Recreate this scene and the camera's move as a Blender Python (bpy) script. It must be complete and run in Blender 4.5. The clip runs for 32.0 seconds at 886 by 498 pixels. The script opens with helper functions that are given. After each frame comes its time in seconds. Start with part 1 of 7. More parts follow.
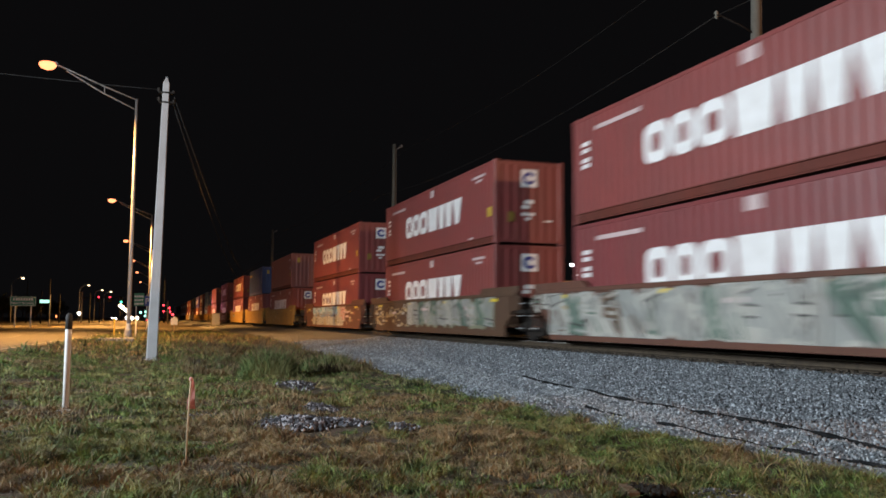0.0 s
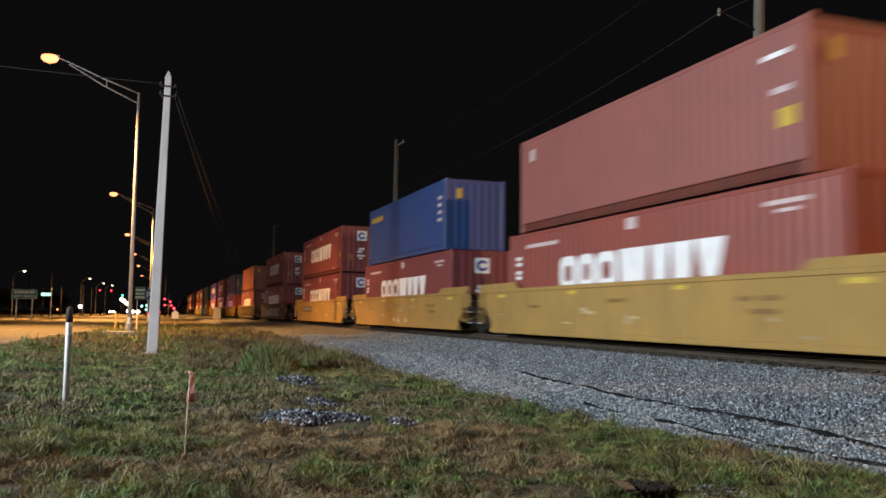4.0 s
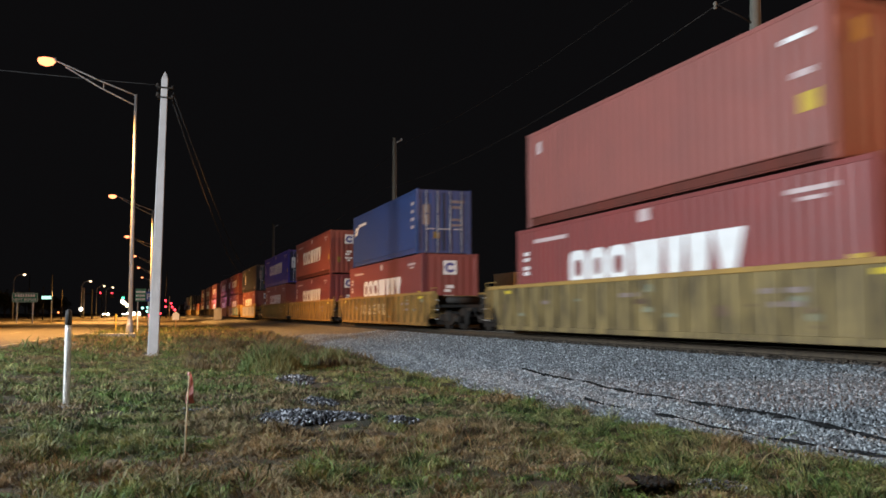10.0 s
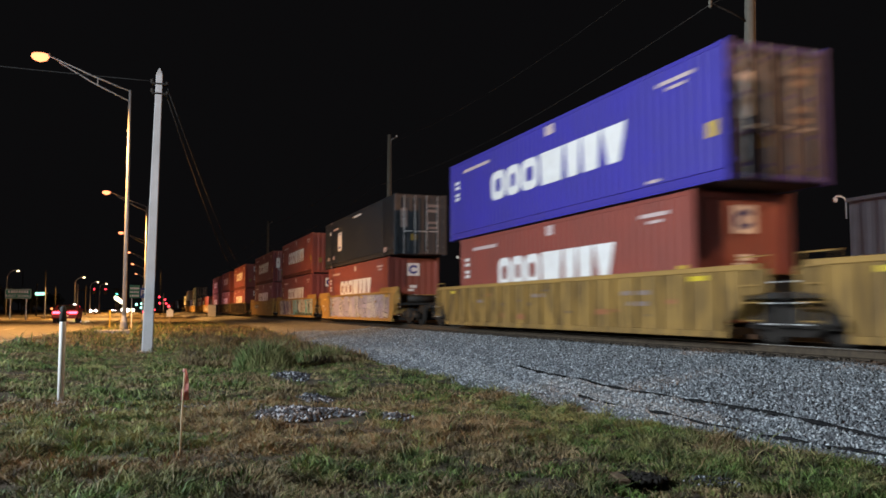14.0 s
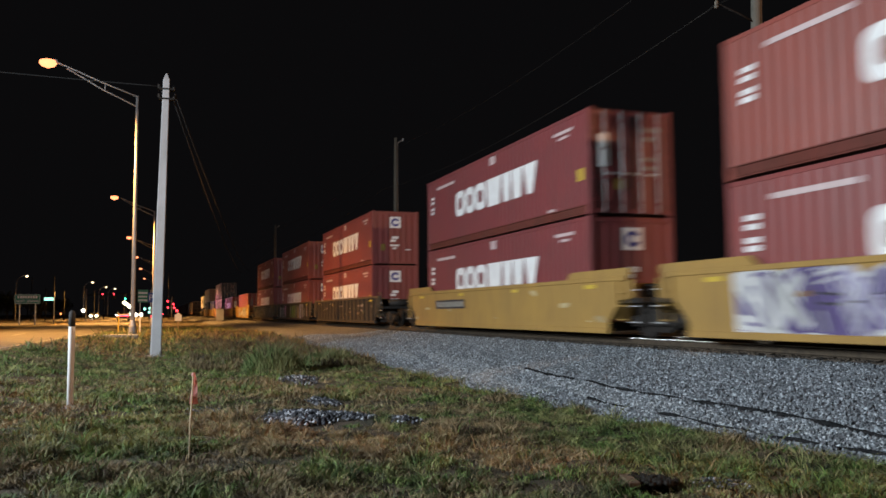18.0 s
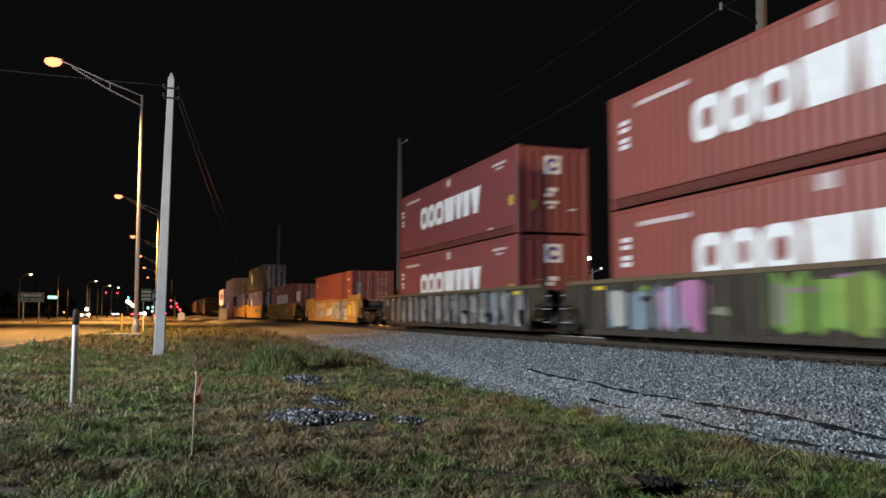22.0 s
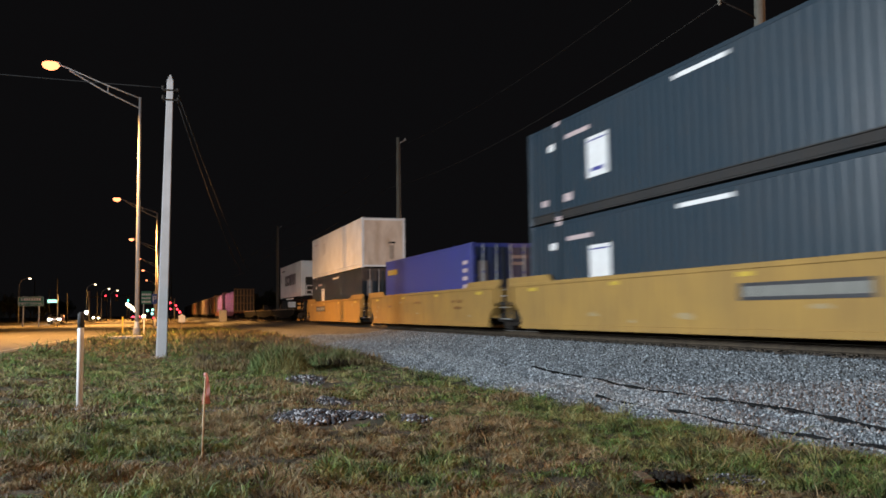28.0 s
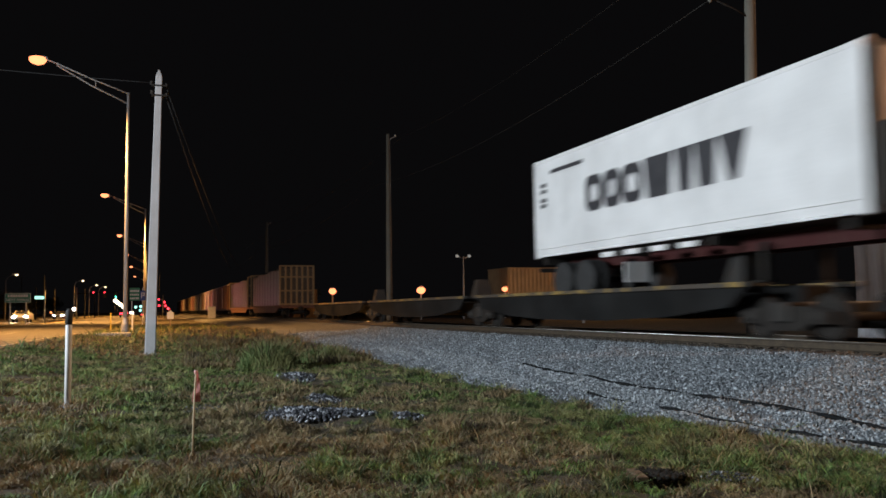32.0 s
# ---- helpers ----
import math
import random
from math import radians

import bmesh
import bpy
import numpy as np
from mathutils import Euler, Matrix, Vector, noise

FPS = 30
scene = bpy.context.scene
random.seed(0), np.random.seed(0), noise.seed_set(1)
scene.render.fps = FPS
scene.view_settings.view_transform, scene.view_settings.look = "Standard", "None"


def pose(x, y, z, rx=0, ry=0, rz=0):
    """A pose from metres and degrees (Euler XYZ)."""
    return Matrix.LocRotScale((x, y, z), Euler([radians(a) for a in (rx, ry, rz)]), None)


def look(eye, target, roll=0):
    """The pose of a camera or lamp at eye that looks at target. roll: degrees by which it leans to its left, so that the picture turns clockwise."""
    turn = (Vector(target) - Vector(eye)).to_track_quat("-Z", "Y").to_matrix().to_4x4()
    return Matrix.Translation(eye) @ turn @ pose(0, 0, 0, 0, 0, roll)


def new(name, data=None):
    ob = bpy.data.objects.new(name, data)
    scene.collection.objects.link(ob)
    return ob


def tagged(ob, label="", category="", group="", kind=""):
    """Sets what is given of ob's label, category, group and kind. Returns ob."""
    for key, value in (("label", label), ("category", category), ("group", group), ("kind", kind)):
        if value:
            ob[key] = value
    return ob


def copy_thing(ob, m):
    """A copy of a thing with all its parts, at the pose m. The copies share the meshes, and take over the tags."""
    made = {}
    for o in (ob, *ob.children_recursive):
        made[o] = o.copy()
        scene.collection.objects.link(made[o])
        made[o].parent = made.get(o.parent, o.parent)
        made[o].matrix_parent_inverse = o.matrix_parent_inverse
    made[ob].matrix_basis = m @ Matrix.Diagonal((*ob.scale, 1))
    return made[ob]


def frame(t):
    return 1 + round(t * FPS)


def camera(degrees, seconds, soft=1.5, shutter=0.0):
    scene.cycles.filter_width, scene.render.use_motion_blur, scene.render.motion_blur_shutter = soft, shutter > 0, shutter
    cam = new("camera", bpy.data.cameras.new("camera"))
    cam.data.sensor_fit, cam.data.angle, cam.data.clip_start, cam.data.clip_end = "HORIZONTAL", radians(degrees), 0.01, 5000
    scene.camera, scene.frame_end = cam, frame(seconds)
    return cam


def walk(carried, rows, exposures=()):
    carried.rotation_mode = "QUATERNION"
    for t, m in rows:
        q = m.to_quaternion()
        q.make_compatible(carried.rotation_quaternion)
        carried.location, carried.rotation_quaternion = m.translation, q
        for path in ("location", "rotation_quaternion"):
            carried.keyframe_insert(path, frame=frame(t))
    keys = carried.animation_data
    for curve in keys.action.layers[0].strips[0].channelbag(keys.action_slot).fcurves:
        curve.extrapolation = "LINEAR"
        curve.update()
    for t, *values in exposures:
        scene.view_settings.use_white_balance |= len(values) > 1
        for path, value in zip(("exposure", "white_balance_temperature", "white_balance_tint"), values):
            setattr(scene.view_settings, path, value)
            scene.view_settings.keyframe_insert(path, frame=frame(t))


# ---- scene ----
EXPOSURES = ((0, -0.1), (2, -0.05), (3, 0.05), (6, 0.05), (8, 0.2), (10, 0.1), (12, 0.0), (14, 0.0), (17, 0.0), (18, -0.1), (19, -0.1), (20, 0.1), (21, 0.05), (22, -0.05), (24, 0.2), (28, 0.1), (29, 0.3), (30, -0.3), (31, -0.6), (32, -0.3))
cam = camera(56.2, 32.0, soft=1.6, shutter=0.9)
PATH = [
    (0.0, pose(-0.007, 0.025, 1.593, 94.822, -0.262, -19.221)),
    (0.5, pose(-0.003, 0.025, 1.598, 94.536, -0.375, -19.269)),
    (1.0, pose(-0.003, 0.014, 1.591, 94.630, -0.235, -19.441)),
    (1.5, pose(-0.011, -0.004, 1.593, 94.747, -0.518, -19.513)),
    (2.0, pose(-0.014, -0.021, 1.601, 94.930, -0.611, -19.210)),
    (2.5, pose(-0.002, -0.018, 1.603, 95.139, -0.418, -19.122)),
    (3.0, pose(-0.001, -0.009, 1.594, 94.919, -0.601, -19.173)),
    (3.5, pose(-0.000, -0.006, 1.593, 94.553, -0.645, -19.142)),
    (5.5, pose(0.028, 0.010, 1.598, 94.498, -0.647, -19.329)),
    (6.0, pose(0.033, 0.008, 1.590, 94.452, -0.559, -19.357)),
    (6.5, pose(0.024, 0.009, 1.587, 94.416, -0.601, -19.480)),
    (7.0, pose(0.027, 0.007, 1.590, 94.352, -0.519, -19.401)),
    (7.5, pose(0.027, 0.004, 1.590, 94.318, -0.414, -19.325)),
    (8.0, pose(0.035, 0.017, 1.588, 94.257, -0.244, -19.162)),
    (8.5, pose(0.039, 0.005, 1.594, 94.245, -0.120, -19.032)),
    (9.0, pose(0.037, 0.001, 1.592, 94.379, -0.015, -19.004)),
    (9.5, pose(0.036, -0.000, 1.591, 94.412, 0.069, -19.015)),
    (10.0, pose(0.038, 0.003, 1.594, 94.357, 0.160, -19.093)),
    (10.5, pose(0.025, -0.003, 1.589, 94.408, 0.198, -19.116)),
    (11.0, pose(0.031, -0.010, 1.595, 94.363, 0.236, -19.144)),
    (11.5, pose(0.029, -0.016, 1.592, 94.433, 0.257, -19.245)),
    (12.0, pose(0.032, -0.022, 1.593, 94.562, 0.381, -19.309)),
    (12.5, pose(0.031, -0.022, 1.589, 94.526, 0.315, -19.356)),
    (13.0, pose(0.032, -0.024, 1.593, 94.418, 0.377, -19.386)),
    (13.5, pose(0.028, -0.011, 1.594, 94.211, 0.254, -19.489)),
    (14.0, pose(0.023, -0.012, 1.595, 94.155, 0.045, -19.477)),
    (14.5, pose(0.028, 0.008, 1.593, 94.218, -0.021, -19.486)),
    (16.5, pose(0.025, -0.010, 1.591, 94.209, 0.401, -19.188)),
    (17.0, pose(0.026, -0.007, 1.594, 94.179, 0.455, -19.090)),
    (17.5, pose(0.026, -0.010, 1.596, 94.238, 0.376, -19.051)),
    (18.0, pose(0.021, -0.009, 1.594, 94.345, 0.387, -18.961)),
    (18.5, pose(0.026, -0.013, 1.594, 94.381, 0.437, -18.785)),
    (19.0, pose(0.020, -0.016, 1.588, 94.331, 0.420, -18.816)),
    (19.5, pose(0.020, -0.018, 1.597, 94.247, 0.463, -18.789)),
    (20.0, pose(0.023, -0.019, 1.592, 94.290, 0.372, -18.766)),
    (20.5, pose(0.019, -0.021, 1.592, 94.329, 0.233, -18.737)),
    (21.0, pose(0.012, -0.019, 1.596, 94.432, 0.192, -18.650)),
    (21.5, pose(0.011, -0.020, 1.595, 94.370, 0.148, -18.666)),
    (22.0, pose(0.012, -0.018, 1.593, 94.396, 0.038, -18.773)),
    (22.5, pose(0.019, -0.015, 1.594, 94.389, -0.061, -18.813)),
    (23.0, pose(0.024, 0.021, 1.601, 94.260, -0.002, -18.993)),
    (23.5, pose(0.021, -0.011, 1.593, 94.284, 0.122, -19.019)),
    (24.0, pose(0.017, -0.021, 1.598, 94.325, 0.130, -19.095)),
    (24.5, pose(0.013, -0.028, 1.596, 94.437, 0.203, -19.023)),
    (25.0, pose(0.010, -0.031, 1.594, 94.484, 0.341, -18.889)),
    (25.5, pose(-0.004, -0.028, 1.596, 94.521, 0.545, -18.921)),
    (27.5, pose(-0.078, -0.000, 1.583, 94.434, 0.791, -18.699)),
    (28.0, pose(-0.079, 0.009, 1.583, 94.322, 0.769, -18.814)),
    (28.5, pose(-0.092, 0.008, 1.579, 94.263, 0.655, -18.898)),
    (29.0, pose(-0.088, 0.023, 1.579, 94.181, 0.598, -18.922)),
    (29.5, pose(-0.096, 0.022, 1.582, 94.107, 0.625, -19.015)),
    (30.0, pose(-0.100, 0.029, 1.574, 94.100, 0.765, -19.118)),
    (30.5, pose(-0.093, 0.081, 1.579, 94.112, 0.907, -19.328)),
    (31.0, pose(-0.081, 0.028, 1.585, 94.057, 0.876, -19.328)),
    (31.5, pose(-0.081, 0.063, 1.589, 94.037, 0.775, -19.461)),
    (32.0, pose(-0.093, 0.073, 1.588, 94.081, 0.752, -19.542)),
]
walk(cam, PATH, EXPOSURES)

# ---- night sky and lamps ----
world = bpy.data.worlds.new("night_sky")
scene.world = world
world.use_nodes = True
wn = world.node_tree.nodes
wn["Background"].inputs[0].default_value = (0.9, 0.86, 0.95, 1)
wn["Background"].inputs[1].default_value = 0.0038

SODIUM = (1.0, 0.46, 0.11)
COOL = (0.83, 0.91, 0.98)


def lamp(name, kind, energy, colour, m, **more):
    data = bpy.data.lights.new(name, kind)
    data.energy, data.color = energy, colour
    for key, value in more.items():
        setattr(data, key, value)
    ob = new(name, data)
    ob.matrix_world = m
    return ob


TRACK_X = 12.1
RAIL_Z = 0.92
ROW_Y = [51.0, 108.6, 165.6, 222.0, 279.0, 356.0]
ROW_X = [-6.19, -5.26, -5.27, -5.2, -5.2, -5.2]
for i, y in enumerate(ROW_Y):
    if i < 5:
        lamp("sodium_light", "SPOT", [47000, 76000, 84000, 86000, 86000][i], SODIUM, pose(ROW_X[i] + 0.15, y, 14.95), spot_size=radians(142), spot_blend=0.7, shadow_soft_size=0.25)
# a sodium lamp of the yard, out of view on the far side of the track
lamp("far_side_light", "SPOT", 17500, (1.0, 0.50, 0.26), look((21.5, -15.0, 11.5), (13, 18, 3.0)), spot_size=radians(110), spot_blend=0.5, shadow_soft_size=0.25)
# cool light from across the road; source unseen, disk widened to blur shadows
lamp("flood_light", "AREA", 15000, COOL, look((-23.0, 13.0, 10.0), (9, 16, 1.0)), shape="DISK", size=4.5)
# the yard behind the train
lamp("far_side_light", "POINT", 2600, SODIUM, pose(43.5, 70, 10.4), shadow_soft_size=0.5)
# added spot, its lamp unseen: brightens the site container and the near pole
lamp("site_fill", "SPOT", 2500, (0.84, 0.90, 1.0), look((16.5, 4.0, 8.6), (20.1, 15.5, 3.0)), spot_size=radians(46), spot_blend=0.4, shadow_soft_size=0.3)
# the red lights of the level crossing, thrown along the train
lamp("crossing_glow", "SPOT", 1500, (1.0, 0.22, 0.42), look((3.0, 189.5, 4.4), (10.6, 90, 2.0)), spot_size=radians(40), spot_blend=0.6, shadow_soft_size=0.4)
# added high warm spot, source unseen, that reaches the verge over low cars
lamp("far_side_light", "SPOT", 27000, (1.0, 0.58, 0.30), look((34.0, 10.0, 18.0), (4.5, 7.0, 0.0)), spot_size=radians(50), spot_blend=0.5, shadow_soft_size=0.3)


# ---- mesh helpers ----
def finish(me, material, smooth=False):
    if material is not None:
        me.materials.append(material)
    if smooth:
        me.polygons.foreach_set("use_smooth", [True] * len(me.polygons))
    me.update()
    return me


def mesh_of(name, verts, faces, material=None, smooth=False):
    me = bpy.data.meshes.new(name)
    me.from_pydata([tuple(v) for v in verts], [], [tuple(f) for f in faces])
    return finish(me, material, smooth)


def mesh_tris(name, verts, tris, material):
    """A large mesh of triangles from arrays."""
    me = bpy.data.meshes.new(name)
    n = len(tris)
    me.vertices.add(len(verts))
    me.vertices.foreach_set("co", np.asarray(verts, np.float32).ravel())
    me.loops.add(3 * n)
    me.loops.foreach_set("vertex_index", np.asarray(tris, np.int32).ravel())
    me.polygons.add(n)
    me.polygons.foreach_set("loop_start", np.arange(0, 3 * n, 3, dtype=np.int32))
    me.polygons.foreach_set("loop_total", np.full(n, 3, dtype=np.int32))
    me.update(calc_edges=True)
    me.materials.append(material)
    return me


def part(name, me, parent, label="", loc=None):
    """Links a mesh as one part under a thing or a part."""
    if isinstance(me, bmesh.types.BMesh):
        data = bpy.data.meshes.new(name)
        me.to_mesh(data)
        me.free()
        me = data
    ob = new(name, me)
    ob.parent = parent
    if loc is not None:
        ob.location = loc
    if label:
        tagged(ob, label)
    return ob


def thing(name, label, category, at=(0, 0, 0), group="", kind="", rz=0.0, me=None):
    ob = new(name, me)
    ob.matrix_world = pose(*at, 0, 0, rz)
    return tagged(ob, label, category, group, kind)


CUBE = [(0, 3, 2, 1), (4, 5, 6, 7), (0, 1, 5, 4), (1, 2, 6, 5), (2, 3, 7, 6), (3, 0, 4, 7)]


def box(name, x0, x1, y0, y1, z0, z1, material, bevel=0.0):
    vs = [(x0, y0, z0), (x1, y0, z0), (x1, y1, z0), (x0, y1, z0), (x0, y0, z1), (x1, y0, z1), (x1, y1, z1), (x0, y1, z1)]
    if not bevel:
        return mesh_of(name, vs, CUBE, material)
    bm = bmesh.new()
    bv = [bm.verts.new(v) for v in vs]
    for f in CUBE:
        bm.faces.new([bv[i] for i in f])
    bmesh.ops.bevel(bm, geom=bm.edges[:], offset=bevel, segments=1, affect="EDGES")
    me = bpy.data.meshes.new(name)
    bm.to_mesh(me)
    bm.free()
    return finish(me, material)


def boxes(name, items, material):
    vs, fs = [], []
    for x0, x1, y0, y1, z0, z1 in items:
        o = len(vs)
        vs += [(x0, y0, z0), (x1, y0, z0), (x1, y1, z0), (x0, y1, z0), (x0, y0, z1), (x1, y0, z1), (x1, y1, z1), (x0, y1, z1)]
        fs += [tuple(i + o for i in f) for f in CUBE]
    return mesh_of(name, vs, fs, material)


def loft(name, rings, material, smooth=False, caps=True):
    """A skin over rings of equal count."""
    n = len(rings[0])
    vs = [v for r in rings for v in r]
    fs = []
    for i in range(len(rings) - 1):
        for j in range(n):
            a, b = i * n + j, i * n + (j + 1) % n
            fs.append((a, b, b + n, a + n))
    if caps:
        fs.append(tuple(range(n))[::-1])
        fs.append(tuple(range((len(rings) - 1) * n, len(rings) * n)))
    return mesh_of(name, vs, fs, material, smooth)


def ring(c, r, n=10, axis="z", start=0.0):
    out = []
    for i in range(n):
        a = 2 * math.pi * i / n + start
        u, v = r * math.cos(a), r * math.sin(a)
        out.append({"z": (c[0] + u, c[1] + v, c[2]), "x": (c[0], c[1] + u, c[2] + v), "y": (c[0] - u, c[1], c[2] + v)}[axis])
    return out


def rod(name, a, b, r0, r1, material, n=8, smooth=True):
    """A tapered rod from a to b."""
    a, b = Vector(a), Vector(b)
    d = (b - a).normalized()
    u = d.orthogonal().normalized()
    w = d.cross(u)
    rings = []
    for p, r in ((a, r0), (b, r1)):
        rings.append([tuple(p + r * (math.cos(2 * math.pi * i / n) * u + math.sin(2 * math.pi * i / n) * w)) for i in range(n)])
    return loft(name, rings, material, smooth)


def tube(name, pts, r, material, n=6):
    """A tube along a list of points."""
    pts = [Vector(p) for p in pts]
    rings = []
    for i, p in enumerate(pts):
        d = (pts[min(i + 1, len(pts) - 1)] - pts[max(i - 1, 0)]).normalized()
        u = d.cross(Vector((0.3, 0.1, 0.95))).normalized()
        w = d.cross(u)
        rings.append([tuple(p + r * (math.cos(2 * math.pi * k / n) * u + math.sin(2 * math.pi * k / n) * w)) for k in range(n)])
    return loft(name, rings, material, True)


def prism(name, outline, x0, x1, material):
    """An outline in y, z pushed from x0 to x1."""
    return loft(name, [[(x0, y, z) for y, z in outline], [(x1, y, z) for y, z in outline]], material)


# ---- materials ----
def mat(name, base, other=None, rough=0.6, metal=0.0, scale=3.0, fine=40.0, bump=0.15, mixed=0.5, stretch=(1, 1, 1), emit=None, power=0.0, detail=6.0):
    """Paint, stone or earth: two colours mixed by a broad and a fine noise, with relief."""
    m = bpy.data.materials.new(name)
    m.use_nodes = True
    t = m.node_tree
    b = t.nodes["Principled BSDF"]
    b.inputs["Roughness"].default_value = rough
    b.inputs["Metallic"].default_value = metal
    if emit:
        b.inputs["Emission Color"].default_value = (*emit, 1)
        b.inputs["Emission Strength"].default_value = power
    other = other or tuple(c * 0.72 for c in base)
    co = t.nodes.new("ShaderNodeTexCoord")
    mp = t.nodes.new("ShaderNodeMapping")
    mp.inputs["Scale"].default_value = stretch
    t.links.new(co.outputs["Object"], mp.inputs[0])
    n1, n2 = t.nodes.new("ShaderNodeTexNoise"), t.nodes.new("ShaderNodeTexNoise")
    for n, s, d in ((n1, scale, detail), (n2, fine, 3.0)):
        n.inputs["Scale"].default_value = s
        n.inputs["Detail"].default_value = d
        t.links.new(mp.outputs[0], n.inputs["Vector"])
    add = t.nodes.new("ShaderNodeMath")
    add.operation = "MULTIPLY_ADD"
    t.links.new(n2.outputs["Fac"], add.inputs[0])
    add.inputs[1].default_value = 0.45
    t.links.new(n1.outputs["Fac"], add.inputs[2])
    rampn = t.nodes.new("ShaderNodeValToRGB")
    rampn.color_ramp.elements[0].position = 0.72 - mixed * 0.35
    rampn.color_ramp.elements[1].position = 0.82 + (1 - mixed) * 0.2
    rampn.color_ramp.elements[0].color = (*base, 1)
    rampn.color_ramp.elements[1].color = (*other, 1)
    t.links.new(add.outputs[0], rampn.inputs[0])
    t.links.new(rampn.outputs[0], b.inputs["Base Color"])
    if bump:
        bp = t.nodes.new("ShaderNodeBump")
        bp.inputs["Strength"].default_value = bump
        bp.inputs["Distance"].default_value = 0.02
        t.links.new(n2.outputs["Fac"], bp.inputs["Height"])
        t.links.new(bp.outputs[0], b.inputs["Normal"])
    return m


def painted(name, base, dirt=(0.09, 0.06, 0.045), amount=0.45, rough=0.42, lo=0.50, hi=0.78, run=(1.0, 5.0, 0.35), gloss=0.35):
    """Worn sheet-metal paint: broad fading, grime that runs down, rust specks."""
    m = mat(name, base, tuple(min(1, c * 0.80 + 0.012) for c in base), rough, 0.0, 0.9, 30.0, 0.05, 0.55)
    t = m.node_tree
    b = t.nodes["Principled BSDF"]
    b.inputs["Specular IOR Level"].default_value = gloss
    old = b.inputs["Base Color"].links[0].from_socket
    co = t.nodes.new("ShaderNodeTexCoord")
    mp = t.nodes.new("ShaderNodeMapping")
    mp.inputs["Scale"].default_value = run
    t.links.new(co.outputs["Object"], mp.inputs[0])
    n = t.nodes.new("ShaderNodeTexNoise")
    n.inputs["Scale"].default_value, n.inputs["Detail"].default_value = 2.2, 8.0
    t.links.new(mp.outputs[0], n.inputs["Vector"])
    r = t.nodes.new("ShaderNodeMapRange")
    r.inputs[1].default_value, r.inputs[2].default_value, r.inputs[4].default_value = lo, hi, amount
    t.links.new(n.outputs["Fac"], r.inputs[0])
    mx = t.nodes.new("ShaderNodeMix")
    mx.data_type = "RGBA"
    t.links.new(r.outputs[0], mx.inputs["Factor"])
    t.links.new(old, mx.inputs["A"])
    mx.inputs["B"].default_value = (*dirt, 1)
    t.links.new(mx.outputs["Result"], b.inputs["Base Color"])
    return m


def sprayed(name, base, colours, scale=0.9, cover=0.5, stretch=(0.2, 1.0, 1.5)):
    """Rolling-stock paint with sprayed lettering-like blots in several colours over it."""
    m = painted(name, base, amount=0.6, rough=0.55)
    t = m.node_tree
    b = t.nodes["Principled BSDF"]
    old = b.inputs["Base Color"].links[0].from_socket
    co = t.nodes.new("ShaderNodeTexCoord")
    mp = t.nodes.new("ShaderNodeMapping")
    mp.inputs["Scale"].default_value = stretch
    t.links.new(co.outputs["Object"], mp.inputs[0])
    n = t.nodes.new("ShaderNodeTexNoise")
    n.inputs["Scale"].default_value, n.inputs["Detail"].default_value, n.inputs["Distortion"].default_value = scale, 2.0, 2.4
    v = t.nodes.new("ShaderNodeTexNoise")
    v.inputs["Scale"].default_value, v.inputs["Detail"].default_value, v.inputs["Distortion"].default_value = scale * 2.1, 1.0, 3.0
    for k in (n, v):
        t.links.new(mp.outputs[0], k.inputs["Vector"])
    cr = t.nodes.new("ShaderNodeValToRGB")
    cr.color_ramp.interpolation = "CONSTANT"
    e = cr.color_ramp.elements
    e[0].color = (*colours[0], 1)
    step = 0.34 / len(colours)
    e[1].position, e[1].color = 0.36 + step, (*colours[1 % len(colours)], 1)
    for i, c in enumerate(colours[2:]):
        k = e.new(0.36 + step * (i + 2))
        k.color = (*c, 1)
    t.links.new(v.outputs["Fac"], cr.inputs[0])
    r = t.nodes.new("ShaderNodeMapRange")
    r.inputs[1].default_value, r.inputs[2].default_value = 0.62 - 0.3 * cover, 0.66 - 0.3 * cover
    t.links.new(n.outputs["Fac"], r.inputs[0])
    mx = t.nodes.new("ShaderNodeMix")
    mx.data_type = "RGBA"
    t.links.new(r.outputs[0], mx.inputs["Factor"])
    t.links.new(old, mx.inputs["A"])
    t.links.new(cr.outputs[0], mx.inputs["B"])
    t.links.new(mx.outputs["Result"], b.inputs["Base Color"])
    return m


def glowing(name, colour, power):
    m = bpy.data.materials.new(name)
    m.use_nodes = True
    b = m.node_tree.nodes["Principled BSDF"]
    b.inputs["Base Color"].default_value = (*[c * 0.5 for c in colour], 1)
    b.inputs["Emission Color"].default_value = (*colour, 1)
    b.inputs["Emission Strength"].default_value = power
    return m


